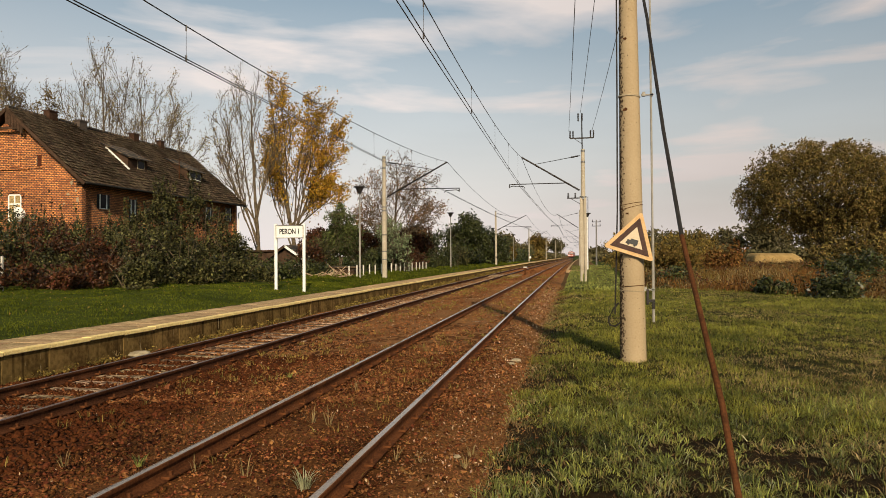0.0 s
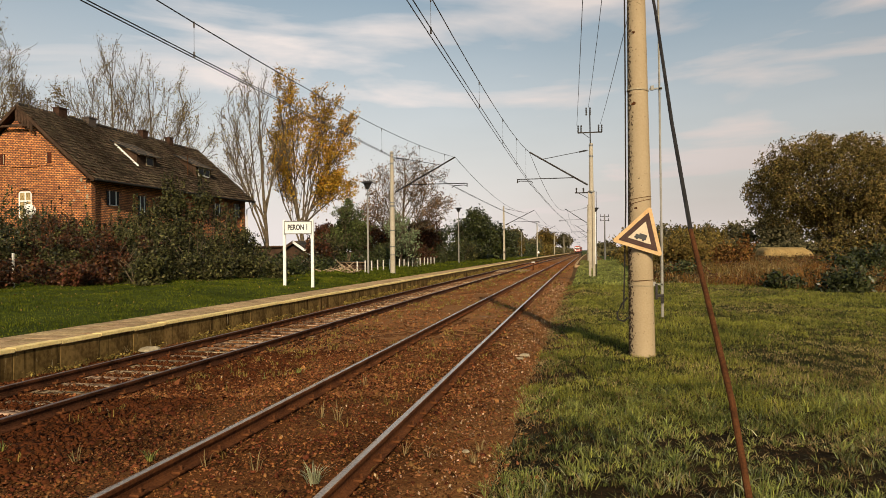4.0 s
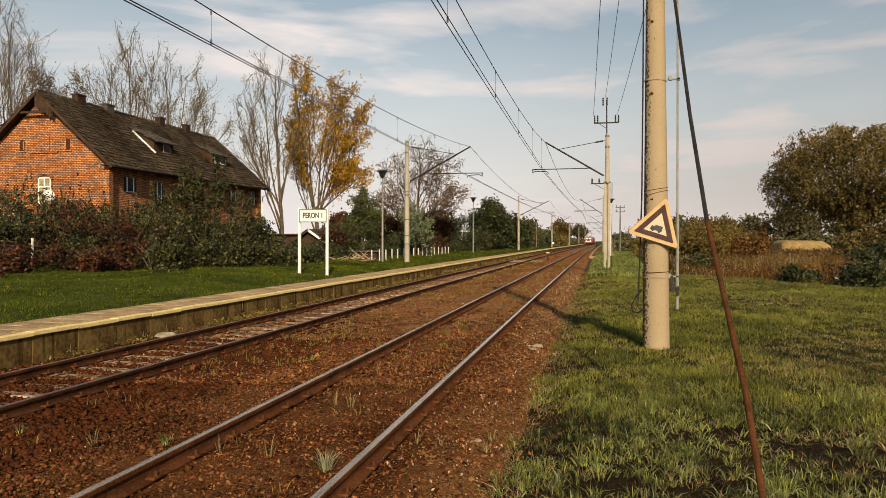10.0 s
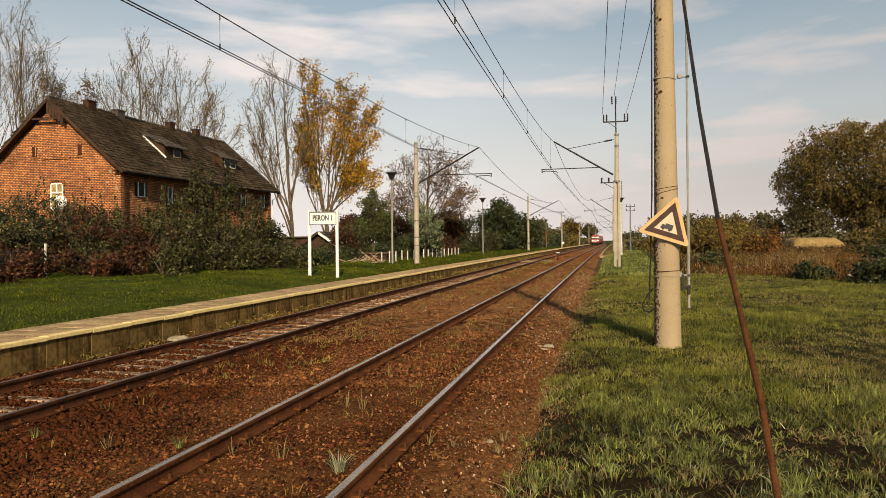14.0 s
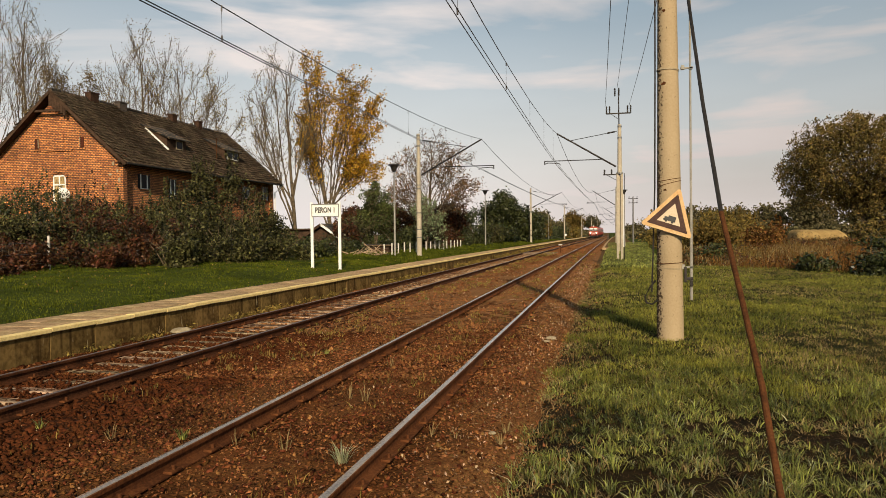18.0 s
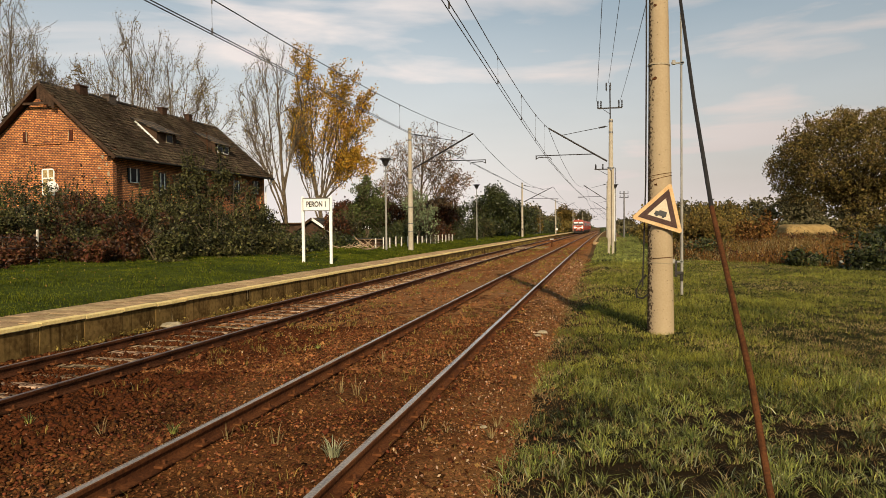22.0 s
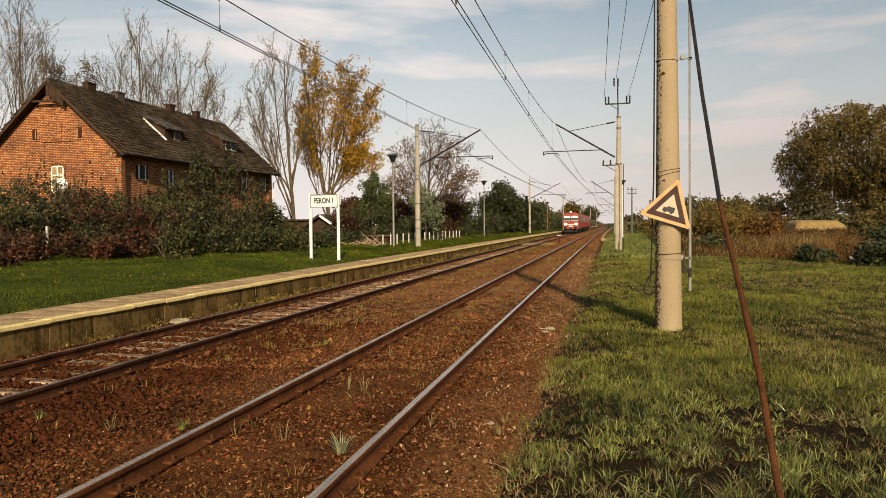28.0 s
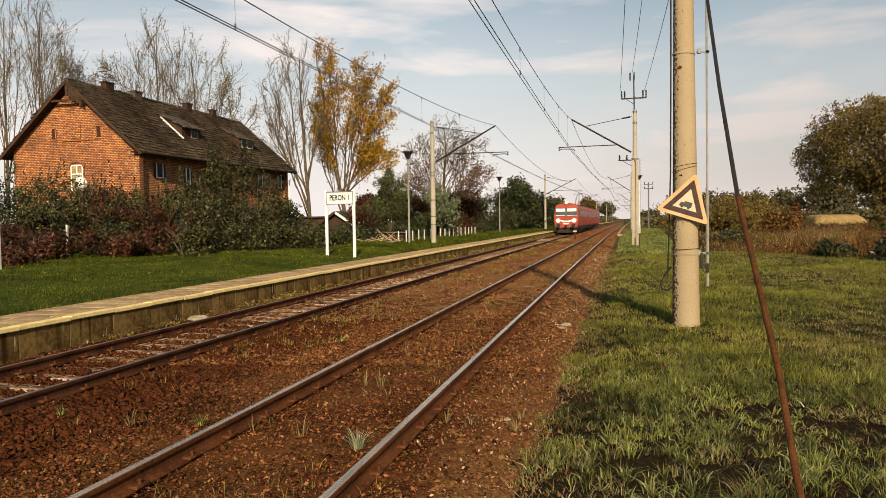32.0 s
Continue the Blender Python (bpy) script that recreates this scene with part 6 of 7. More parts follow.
def build_shed():
    s = thing("garden_shed", -19.15, 47.5, 0.1, "small dark timber shed with a white verge board", "shed")
    part("wall", box(NB(), 0, 0, 0.7, 2.4, 4.0, 1.4), M_ROOF_WOOD, s)
    part("gable", extrude_y(NB(), [(-1.2, 1.4), (1.2, 1.4), (0, 2.1)], -2.0, 2.0), M_ROOF_WOOD, s)
    pitch = math.atan2(0.93, 1.4)
    for k in (-1, 1):
        m = Matrix.Translation((k * 0.72, 0, 1.82)) @ Matrix.Rotation(k * pitch, 4, "Y")
        part("roof_slope", box(NB(), 0, 0, 0, 1.72, 4.6, 0.07, m), M_ROOF, s)
        m = Matrix.Translation((k * 0.72, -2.33, 1.82)) @ Matrix.Rotation(k * pitch, 4, "Y")
        part("verge_board", box(NB(), 0, 0, -0.04, 1.74, 0.04, 0.16, m), M_WHITE if k > 0 else M_ROOF_WOOD, s)
    part("lean_to_roof", box(NB(), -2.3, 0.2, 1.95, 2.6, 3.6, 0.10), M_ROOF_WOOD, s, "flat dark lean-to roof")
    part("lean_to_wall", box(NB(), -2.3, 0.2, 0.95, 2.3, 3.2, 1.9), M_ROOF_WOOD, s)
    h = thing("low_hut", -15.2, 45.5, 0.3, "low dark hut with a flat roof behind the fence", "hut")
    part("wall", box(NB(), 0, 0, 0.3, 2.2, 1.6, 0.6), M_ROOF_WOOD, h)
    part("roof", box(NB(), 0, 0, 0.64, 2.6, 2.0, 0.08), M_ROOF, h)
    part("door", box(NB(), -0.6, -0.82, 0.3, 0.7, 0.05, 0.5), M_CONCRETE, h)
    d = thing("brush_pile", -12.8, 36.8, 0.40, "heap of pale cut branches before the hut", "brush pile")
    r = random.Random(9)
    for k in range(34):
        p = Vector((r.uniform(-1.2, 1.2), r.uniform(-0.6, 0.6), r.uniform(0.0, 0.35)))
        q = p + Vector((r.uniform(-0.8, 0.8), r.uniform(-0.4, 0.4), r.uniform(0.05, 0.5)))
        part("branch", rod(NB(), p, q, 0.032, 0.014, 5), M_BRANCH, d)


build_fence()
build_shed()


# ---- grass ----
def grass(name, label, x, y, h, width, material, rng, lean=0.35, way=None):
    """Bent blades, each of a quad and a tip."""
    n = len(x)
    z = np.array([ground_z(a, b) for a, b in zip(x, y)]) - 0.01
    a = rng.uniform(0, 6.283, n)
    dx, dy = np.cos(a), np.sin(a)
    b = rng.uniform(0, 6.283, n) if way is None else way + rng.normal(0, 0.6, n)
    k = rng.random(n)
    lx, ly = np.cos(b) * lean * h * k, np.sin(b) * lean * h * k
    w = width * rng.uniform(0.7, 1.3, n)
    v = np.empty((n, 5, 3))
    for k, (f, s, g) in enumerate(((0, -1, 0), (0, 1, 0), (0.55, 0.8, 0.35), (0.55, -0.8, 0.35), (1.0, 0, 1.15))):
        v[:, k, 0] = x + dx * w * s + lx * g * 1.3
        v[:, k, 1] = y + dy * w * s + ly * g * 1.3
        v[:, k, 2] = z + h * f * (1 - 0.12 * g)
    i = np.arange(n)[:, None] * 5
    loops = np.concatenate([i + np.array([0, 1, 2, 3]), i + np.array([3, 2, 4])], 1).ravel()
    counts = np.tile([4, 3], n)
    ob = fast_mesh(name, v.reshape(-1, 3), loops, counts, material)
    return tagged(ob, label, "grass", kind="stuff")


M_GRASS = mat("grass_blades", (0.250, 0.262, 0.060), (0.018, 0.024, 0.006), 0.8, 9, 0.45, bump=0, island=0.75, through_light=0.05, spec=0.22)
M_GRASS_MID = mat("short_grass_blades", (0.225, 0.210, 0.034), (0.060, 0.068, 0.012), 0.5, 4, 0.45, bump=0, island=0.5, through_light=0.12, spec=0.15)
M_GRASS_PALE = mat("pale_grass_blades", (0.44, 0.43, 0.26), (0.20, 0.21, 0.11), 0.8, 6, 0.42, bump=0, island=0.4, through_light=0.2, spec=0.3)
M_GRASS_DRY = mat("dry_grass_blades", (0.36, 0.27, 0.13), (0.12, 0.078, 0.030), 0.8, 6, 0.6, bump=0, island=0.45, through_light=0.25)
M_LITTER = mat("dead_grass", (0.15, 0.088, 0.040), (0.022, 0.013, 0.006), 0.8, 6, 0.8, bump=0, island=0.6)
M_GRASS_LAWN = mat("lawn_blades", (0.118, 0.130, 0.012), (0.026, 0.038, 0.005), 0.55, 3, 0.55, bump=0, island=0.2, through_light=0.25)


def build_grass():
    rng = np.random.default_rng(5)
    def edge_x(y):
        return -0.62 + 0.20 * np.sin(y * 1.9) + 0.16 * np.sin(y * 4.3 + 1)

    # rank tussocks close by: blades spring outward from shared centres, bare soil shows between
    nt = 7600
    cy = 2.5 + 7.6 * rng.random(nt) ** 0.85
    cx = -0.9 + (1.9 + cy * 0.5) * rng.random(nt)
    gap = np.sin(cx * 2.6 + 1.1 * np.sin(cy * 1.9 + 1)) + np.cos(cy * 2.3 + 1.3 * np.sin(cx * 1.4)) + 0.6 * np.sin(cx * 6.1 - cy * 4.7)
    fine = np.sin(cx * 10 + 2.0 * np.sin(cy * 5)) * np.cos(cy * 8 + 1.6 * np.sin(cx * 7)) + 0.5 * np.sin(cx * 21 + cy * 5) * np.cos(cy * 17)
    keep = (cx > edge_x(cy) + rng.normal(0, 0.12, nt)) & (rng.random(nt) > np.clip(0.34 - 0.04 * gap - 0.55 * fine + 0.36 * np.sin(cx * 3.7 + cy * 2.3 + 2 * np.sin(cy * 3.1)) * np.sin(cy * 4.4 - cx * 2.9), 0.03, 0.97))
    keep &= rng.random(nt) < np.clip((10.2 - cy) / 2.5, 0, 1)
    cx, cy, gap, fine = cx[keep], cy[keep], gap[keep], fine[keep]
    per = 12
    i = np.repeat(np.arange(len(cx)), per)
    n = len(i)
    rad = (0.015 + 0.035 * rng.random(len(cx)))[i]
    a, r = rng.uniform(0, 6.283, n), rng.random(n) ** 0.7
    x, y = cx[i] + np.cos(a) * r * rad, cy[i] + np.sin(a) * r * rad
    ht = (0.072 + 0.014 * gap + 0.022 * fine + 0.070 * rng.random(len(cx)) ** 1.8).clip(0.035, 0.17)
    h = ht[i] * rng.uniform(0.5, 1.15, n)
    w = 0.0030 * rng.uniform(0.6, 1.5, n) * (1 + 0.04 * (y - 4).clip(0, 8))
    kind = rng.random(len(cx))[i] * 0.6 + rng.random(n) * 0.4
    worn = np.clip(1.3 - np.hypot((cx - 3.0) / 1.5, (cy - 6.6) / 1.3), 0, 1)[i] + np.clip(1.1 - np.hypot((cx - 0.75) / 0.45, (cy - 5.3) / 0.7), 0, 1)[i]
    close = np.clip((7.5 - y) / 4.0, 0, 1)
    pale = kind < 0.05 + 0.24 * close
    dry = kind > 0.76 - 0.05 * close - 0.10 * np.clip(-gap[i], 0, 1) - 0.30 * worn
    lush = ~dry & ~pale
    grass("meadow_grass", "rank tussocks of green grass with bare soil between", x[lush], y[lush], h[lush], w[lush], M_GRASS, rng, 1.0, a[lush])
    grass("pale_grass", "pale bluish blades among the near tussocks", x[pale], y[pale], h[pale], w[pale], M_GRASS_PALE, rng, 1.3, a[pale])
    grass("dry_grass", "withered straw-coloured blades in the tussocks", x[dry], y[dry], h[dry] * 0.8, w[dry], M_GRASS_DRY, rng, 1.4, a[dry])
    # short even grass beyond, in soft lighter and darker patches
    nt = 34000
    cy = 7.2 + 31 * rng.random(nt) ** 1.55
    cx = -0.9 + (1.9 + cy * 0.5) * rng.random(nt)
    patch = np.sin(cx * 0.9 + 0.9 * np.sin(cy * 0.6)) + np.cos(cy * 0.75 + 1.2 * np.sin(cx * 0.7)) + 0.7 * np.sin(cx * 2.9 + cy * 1.7)
    keep = (cx > edge_x(cy) + rng.normal(0, 0.14, nt)) & (cy < 38 - 0.95 * np.clip(cx - 3, 0, 8)) & (rng.random(nt) < np.clip((cy - 6.8) / 3.0, 0, 1))
    fine = np.sin(cx * 5.3 + 1.5 * np.sin(cy * 2.6)) * np.cos(cy * 3.4 + 1.8 * np.sin(cx * 3.2)) + 0.6 * np.sin(cx * 9.0 - cy * 3.0) * np.cos(cy * 6.1 + cx * 2.0)
    keep &= rng.random(nt) > np.clip(0.14 - 0.10 * patch - 0.75 * fine, 0.0, 0.93) * np.clip(1.5 - cy / 20, 0.2, 1)
    cx, cy, patch, fine = cx[keep], cy[keep], patch[keep], fine[keep]
    i = np.repeat(np.arange(len(cx)), 7)
    n = len(i)
    rad = (0.07 * (1 + 0.07 * cy))[i]
    a, r = rng.uniform(0, 6.283, n), rng.random(n) ** 0.6
    x, y = cx[i] + np.cos(a) * r * rad, cy[i] + np.sin(a) * r * rad
    h = (0.065 + 0.015 * patch + 0.025 * fine + 0.05 * rng.random(len(cx))).clip(0.03, 0.16)[i] * rng.uniform(0.6, 1.15, n)
    w = 0.0027 * (1 + 0.060 * (y - 7)) * rng.uniform(0.7, 1.4, n)
    dry = rng.random(n) < np.clip(0.14 - 0.22 * patch + 0.5 * np.clip(1.3 - np.hypot((cx - 4.0) / 2.4, (cy - 10.0) / 3.0), 0, 1), 0.02, 0.75)[i]
    grass("short_grass", "short yellow-green grass of the trackside meadow", x[~dry], y[~dry], h[~dry], w[~dry], M_GRASS_MID, rng, 0.8, a[~dry])
    grass("short_dry_grass", "withered brown blades in the short grass", x[dry], y[dry], h[dry] * 0.8, w[dry], M_GRASS_DRY, rng, 1.2)
    # the meadow on either hand and behind, thinner
    n = 13000
    x, y = rng.uniform(3, 28, n), rng.uniform(2, 34, n)
    keep = (x > 1.0 + 0.5 * y) & (y < 36 - 0.95 * np.clip(x - 3, 0, 8))
    x, y = x[keep], y[keep]
    nt = 2600
    cx, cy = rng.uniform(-0.75, 7.5, nt), rng.uniform(-5.5, 2.75, nt)
    keep = cx > edge_x(cy)
    cx, cy = cx[keep], cy[keep]
    i = np.repeat(np.arange(len(cx)), 12)
    x = np.concatenate([x, cx[i] + rng.normal(0, 0.05, len(i))])
    y = np.concatenate([y, cy[i] + rng.normal(0, 0.05, len(i))])
    grass("near_grass", "uneven meadow grass about the standpoint", x, y, rng.uniform(0.05, 0.15, len(x)), np.where(y < 2.9, 0.004, 0.008), M_GRASS, rng, 0.9)
    # matted dead litter lying between the tussocks
    n = 24000
    y = 2.5 + 15 * rng.random(n) ** 1.5
    x = -0.75 + (2.0 + y * 0.5) * rng.random(n)
    keep = x > -0.62 + rng.normal(0, 0.18, n)
    x, y = x[keep], y[keep]
    n = len(x)
    grass("grass_litter", "matted brown dead grass between the tussocks", x, y, rng.uniform(0.02, 0.05, n), 0.0026 * (1 + 0.09 * np.clip(y - 4, 0, 30)), M_LITTER, rng, 3.0)
    # thin dry wisps on the ballast shoulder
    n = 6500
    y = 2.6 + 24 * rng.random(n) ** 1.6
    x = -0.78 + rng.normal(0, 0.24, n)
    grass("shoulder_grass", "sparse dry wisps on the ballast shoulder", x, y, rng.uniform(0.03, 0.10, n), 0.0024 + 0.0002 * y, M_GRASS_DRY, rng, 1.3)
    # far strips
    n = 26000
    y = 34 + 75 * rng.random(n) ** 1.3
    x = -0.45 + 4.2e-5 * y * y + (3.0 + (y - 34) * 0.03) * rng.random(n)
    grass("verge_grass", "green grass verge further along the line", x, y, rng.uniform(0.10, 0.22, n), 0.016 + 0.0002 * y, M_GRASS, rng, 0.6)
    n = 22000
    y = 34 + 110 * rng.random(n) ** 1.3
    x = PLAT_BACK + bend(60) - 0.1 - rng.random(n) * 6.0
    grass("bank_grass", "green grass bank behind the platform", x, y, rng.uniform(0.08, 0.2, n), 0.016 + 0.0002 * y, M_GRASS_LAWN, rng, 0.6)
    n = 78000
    y = 8 + 48 * rng.random(n) ** 1.3
    x = PLAT_BACK - 0.02 - (11.0 * rng.random(n) ** 1.2) * np.where(y > 30, 0.3, 1)
    edge = rng.normal(0, 0.05, n)
    keep = (x < PLAT_BACK + edge - 0.02) & (x > -1.5 - 1.12 * y)
    x, y = x[keep], y[keep]
    grass("lawn_grass", "short lush green grass behind the platform", x, y, 0.03 + 0.045 * rng.random(len(x)) + 0.03 * (np.sin(x * 2.1) * np.sin(y * 1.7) > 0.4), 0.004 + 0.00035 * y, M_GRASS_LAWN, rng, 0.5)


    # low weeds in the ballast between the tracks
    nt = 1300
    cy = 4 + 62 * rng.random(nt) ** 1.4
    cx = np.where(rng.random(nt) < 0.6, rng.uniform(-5.7, -3.5, nt), rng.uniform(-3.1, -1.0, nt))
    keep = (np.sin(cx * 2.1) + np.sin(cy * 0.55 + 1) + rng.normal(0, 0.5, nt)) > 0.1
    cx, cy = cx[keep], cy[keep]
    i = np.repeat(np.arange(len(cx)), 9)
    n = len(i)
    a, r = rng.uniform(0, 6.283, n), rng.random(n)
    x, y = cx[i] + np.cos(a) * r * 0.09, cy[i] + np.sin(a) * r * 0.12
    ob = grass("ballast_weeds", "low dull weeds scattered in the ballast", x, y, rng.uniform(0.03, 0.12, n), 0.002 + 0.0003 * y, M_LEAF_STRAW, rng, 1.0, a)
    ob.location.z = 0.26
    ob["category"] = "weeds"


def build_fallen_leaves():
    """Yellowed leaves fallen on the lawn."""
    rng = np.random.default_rng(77)
    n = 420
    y = 7 + 30 * rng.random(n) ** 1.2
    x = PLAT_BACK - 0.1 - 9 * rng.random(n)
    z = np.array([ground_z(a, b) for a, b in zip(x, y)]) + 0.06
    ob = leaf_cloud("fallen_leaves", np.stack([x, y, z], 1), 0.035, M_LEAF_STRAW, None, rng, 0.3)
    tagged(ob, "yellowed leaves fallen on the lawn", "leaves", kind="stuff")


def build_wall_weeds():
    """Small weeds growing along the foot of the platform wall."""
    rng = np.random.default_rng(51)
    nt = 900
    cy = 6 + 85 * rng.random(nt) ** 1.5
    keep = np.sin(cy * 1.3) + np.sin(cy * 0.47) + rng.normal(0, 0.6, nt) > -0.03 * (cy - 8).clip(0, 30)
    cy = cy[keep]
    i = np.repeat(np.arange(len(cy)), 16)
    n = len(i)
    y = cy[i] + rng.normal(0, 0.10, n)
    x = EDGE_X + 0.13 + np.abs(rng.normal(0, 0.08, n)) + 4.2e-5 * y * y
    z = -0.29 + rng.random(n) * rng.uniform(0.03, 0.15, len(cy))[i] * (1 + 0.02 * (y - 10).clip(0, 40))
    ob = leaf_cloud("wall_weeds", np.stack([x, y, z], 1), (0.02 + 0.0006 * y)[:, None], M_LEAF_STRAW, None, rng, 0.5)
    tagged(ob, "small leafy weeds along the platform wall", "weeds", kind="stuff")


build_grass()
build_fallen_leaves()
build_wall_weeds()


def build_weeds():
    """Rank dry weeds beyond the cut grass: upright stems with small leaves."""
    rng = np.random.default_rng(8)
    n = 90000
    y = 26 + 72 * rng.random(n) ** 1.9
    x = 1.6 + rng.random(n) * (16 + y * 0.62)
    front = 36.5 - 0.95 * np.clip(x - 3.0, 0, 8)
    keep = (y > front + rng.normal(0, 0.45, n)) & (x > 3.3) & ~((x < 5.6) & (y > 44))
    x, y, front = x[keep], y[keep], front[keep]
    lump = np.sin(x * 0.8 + 1.3 * np.sin(y * 0.35)) * np.cos(y * 0.5) + 0.6 * np.sin(x * 2.3 + y * 1.1)
    tall = (0.62 + 0.38 * lump + 0.3 * rng.random(len(x))) * np.clip((y - front) / 2.5, 0.35, 1.0)
    tone = np.sin(x * 0.55 + 0.4) * np.cos(y * 0.3) + 0.4 * np.sin(x * 1.9 - y * 0.7) + rng.normal(0, 0.45, len(x))
    kinds = (("dry_weeds", tone > 0.0, M_WEED, "rank reddish-brown dry weeds in the meadow"), ("green_weeds", tone < -0.55, M_LEAF_DULL, "olive-green rank weeds in the meadow"),
             ("straw_weeds", (tone <= 0.0) & (tone >= -0.55), M_GRASS_DRY, "tall straw-coloured withered grass in the meadow"))
    for nm, sel, m, lab in kinds:
        ob = grass(nm, lab, x[sel], y[sel], tall[sel].clip(0.2, 1.05), 0.008 + 0.0002 * y[sel], m, rng, 0.5)
        ob["category"] = "weeds"
    # leafy docks and brambles growing through them, in mounds
    n = 95000
    y = 26 + 55 * rng.random(n) ** 1.7
    x = 1.8 + rng.random(n) * (16 + y * 0.55)
    front = 36.2 - 0.95 * np.clip(x - 3.0, 0, 8)
    keep = (y > front + rng.normal(0, 0.3, n)) & (x > 3.3) & ~((x < 5.6) & (y > 44))
    x, y, front = x[keep], y[keep], front[keep]
    mound = np.sin(x * 1.15 + 1.7 * np.sin(y * 0.4)) + np.sin(y * 0.85 + 0.8 * np.sin(x * 0.6)) + 0.7 * np.sin(x * 2.9 + y * 1.3)
    top = (0.50 + 0.30 * mound).clip(0.10, 1.15) * np.clip((y - front) / 1.8, 0.45, 1.0) * (1 + 0.010 * (y - 30).clip(0, 40))
    z = rng.random(len(x)) ** 0.45 * top - 0.08
    pick = np.sin(x * 0.9 + 2) * np.cos(y * 0.55) + 0.5 * np.sin(x * 2.1 - y) + rng.normal(0, 0.35, len(x)) - 0.7 * (y < front + 1.6)
    for nm, sel, m, lab in (("bramble_leaves", pick > 0.25, M_LEAF_RED, "reddish bramble leaves in the meadow edge"), ("dock_leaves", (pick <= 0.25) & (pick > -0.55), M_WEED, "withered brown dock leaves in the meadow edge"),
                            ("nettle_leaves", pick <= -0.55, M_LEAF_HEDGE, "dark green nettle leaves in the meadow edge")):
        ob = leaf_cloud(nm, np.stack([x[sel], y[sel], z[sel]], 1), 0.055, m, None, rng, flat=0.4)
        tagged(ob, lab, "weeds", kind="stuff")


build_weeds()


def tuft(label, x, y, z, n, h, material, seed, spread=0.05):
    rng = np.random.default_rng(seed)
    t = thing("weed_tuft", x, y, z, label, "weed", "weeds in the ballast")
    v, f = [], []
    for k in range(n):
        a = rng.uniform(0, 6.283)
        hh = h * rng.uniform(0.5, 1.1)
        lean = hh * rng.uniform(0.2, 1.2)
        bx, by = math.cos(a), math.sin(a)
        px_, py_ = -by * 0.004, bx * 0.004
        o = (bx * spread * rng.random(), by * spread * rng.random())
        i = len(v)
        v += [(o[0] - px_, o[1] - py_, 0), (o[0] + px_, o[1] + py_, 0), (o[0] + bx * lean * 0.4 + px_, o[1] + by * lean * 0.4 + py_, hh * 0.65),
              (o[0] + bx * lean * 0.4 - px_, o[1] + by * lean * 0.4 - py_, hh * 0.65), (o[0] + bx * lean, o[1] + by * lean, hh)]
        f += [(i, i + 1, i + 2, i + 3), (i + 3, i + 2, i + 4)]
    raw("leaf_tuft", v, f, material, t)


tuft("small green grass tuft in the ballast", -2.06, 5.22, -0.16, 60, 0.15, M_GRASS_PALE, 1)
tuft("small green grass tuft in the ballast", -3.7, 5.58, -0.16, 26, 0.1, M_GRASS, 2)
tuft("small green grass tuft in the ballast", -4.17, 10.01, -0.16, 14, 0.08, M_GRASS, 3)
tuft("small green grass tuft in the ballast", -5.26, 5.64, -0.16, 16, 0.08, M_GRASS, 4)
tuft("small green grass tuft in the ballast", -4.87, 18.77, -0.16, 12, 0.1, M_GRASS, 5)
tuft("small green grass tuft in the ballast", -4.46, 9.46, -0.16, 10, 0.08, M_GRASS, 6)
tuft("dry pale weed stalks in the ballast", -2.78, 7.3, -0.16, 9, 0.2, M_GRASS_DRY, 7)
tuft("dry pale weed stalks in the ballast", -2.56, 7.21, -0.16, 8, 0.2, M_GRASS_DRY, 8)
tuft("dry pale weed stalks in the ballast", -2.66, 5.46, -0.16, 7, 0.16, M_GRASS_DRY, 9)
tuft("dry pale weed stalks in the ballast", -1.56, 6.11, -0.16, 8, 0.12, M_GRASS_DRY, 10)
tuft("dry pale weed stalks in the ballast", -1.32, 6.07, -0.16, 7, 0.1, M_GRASS_DRY, 11)
tuft("dry pale weed stalks in the ballast", -4.34, 5.45, -0.16, 10, 0.14, M_GRASS_DRY, 12)
tuft("dry pale weed stalks in the ballast", -2.88, 9.12, -0.16, 6, 0.16, M_GRASS_DRY, 13)
tuft("dry pale weed stalks in the ballast", -8.23, 11.72, -0.16, 9, 0.12, M_GRASS_DRY, 14)
tuft("dry pale weed stalks in the ballast", -3.15, 5.52, -0.16, 5, 0.12, M_GRASS_DRY, 15)
tuft("dry pale weed stalks in the ballast", -0.91, 6.34, -0.16, 16, 0.1, M_GRASS_DRY, 16)
tuft("dry pale weed stalks in the ballast", -0.91, 5.99, -0.16, 16, 0.09, M_GRASS_DRY, 17)


# ---- pale stones lying about ----
def build_stones():
    rng = random.Random(4)
    for x, y, s, lab in ((-8.15, 12.3, 0.20, "pale flat stone leaning at the platform wall"), (-0.98, 12.3, 0.09, "pale stone on the ballast shoulder"), (-1.02, 12.0, 0.06, "pale stone on the ballast shoulder"), (-1.05, 6.4, 0.035, "small white stone in the ballast")):
        bm = NB()
        bmesh.ops.create_icosphere(bm, subdivisions=2, radius=1.0)
        for v in bm.verts:
            v.co *= 1 + 0.35 * noise.noise(v.co * 1.3 + Vector((x, y, 0)))
            v.co.z *= 0.45
            v.co *= s
        ob = part("stone", bm, M_CONCRETE)
        ob.location = (x, y, (-0.27 if x < -5 else -0.2) + s * 0.25)
        ob.rotation_euler = (0, 0, rng.uniform(0, 6))
        tagged(ob, lab, "stone", "loose stones")


build_stones()


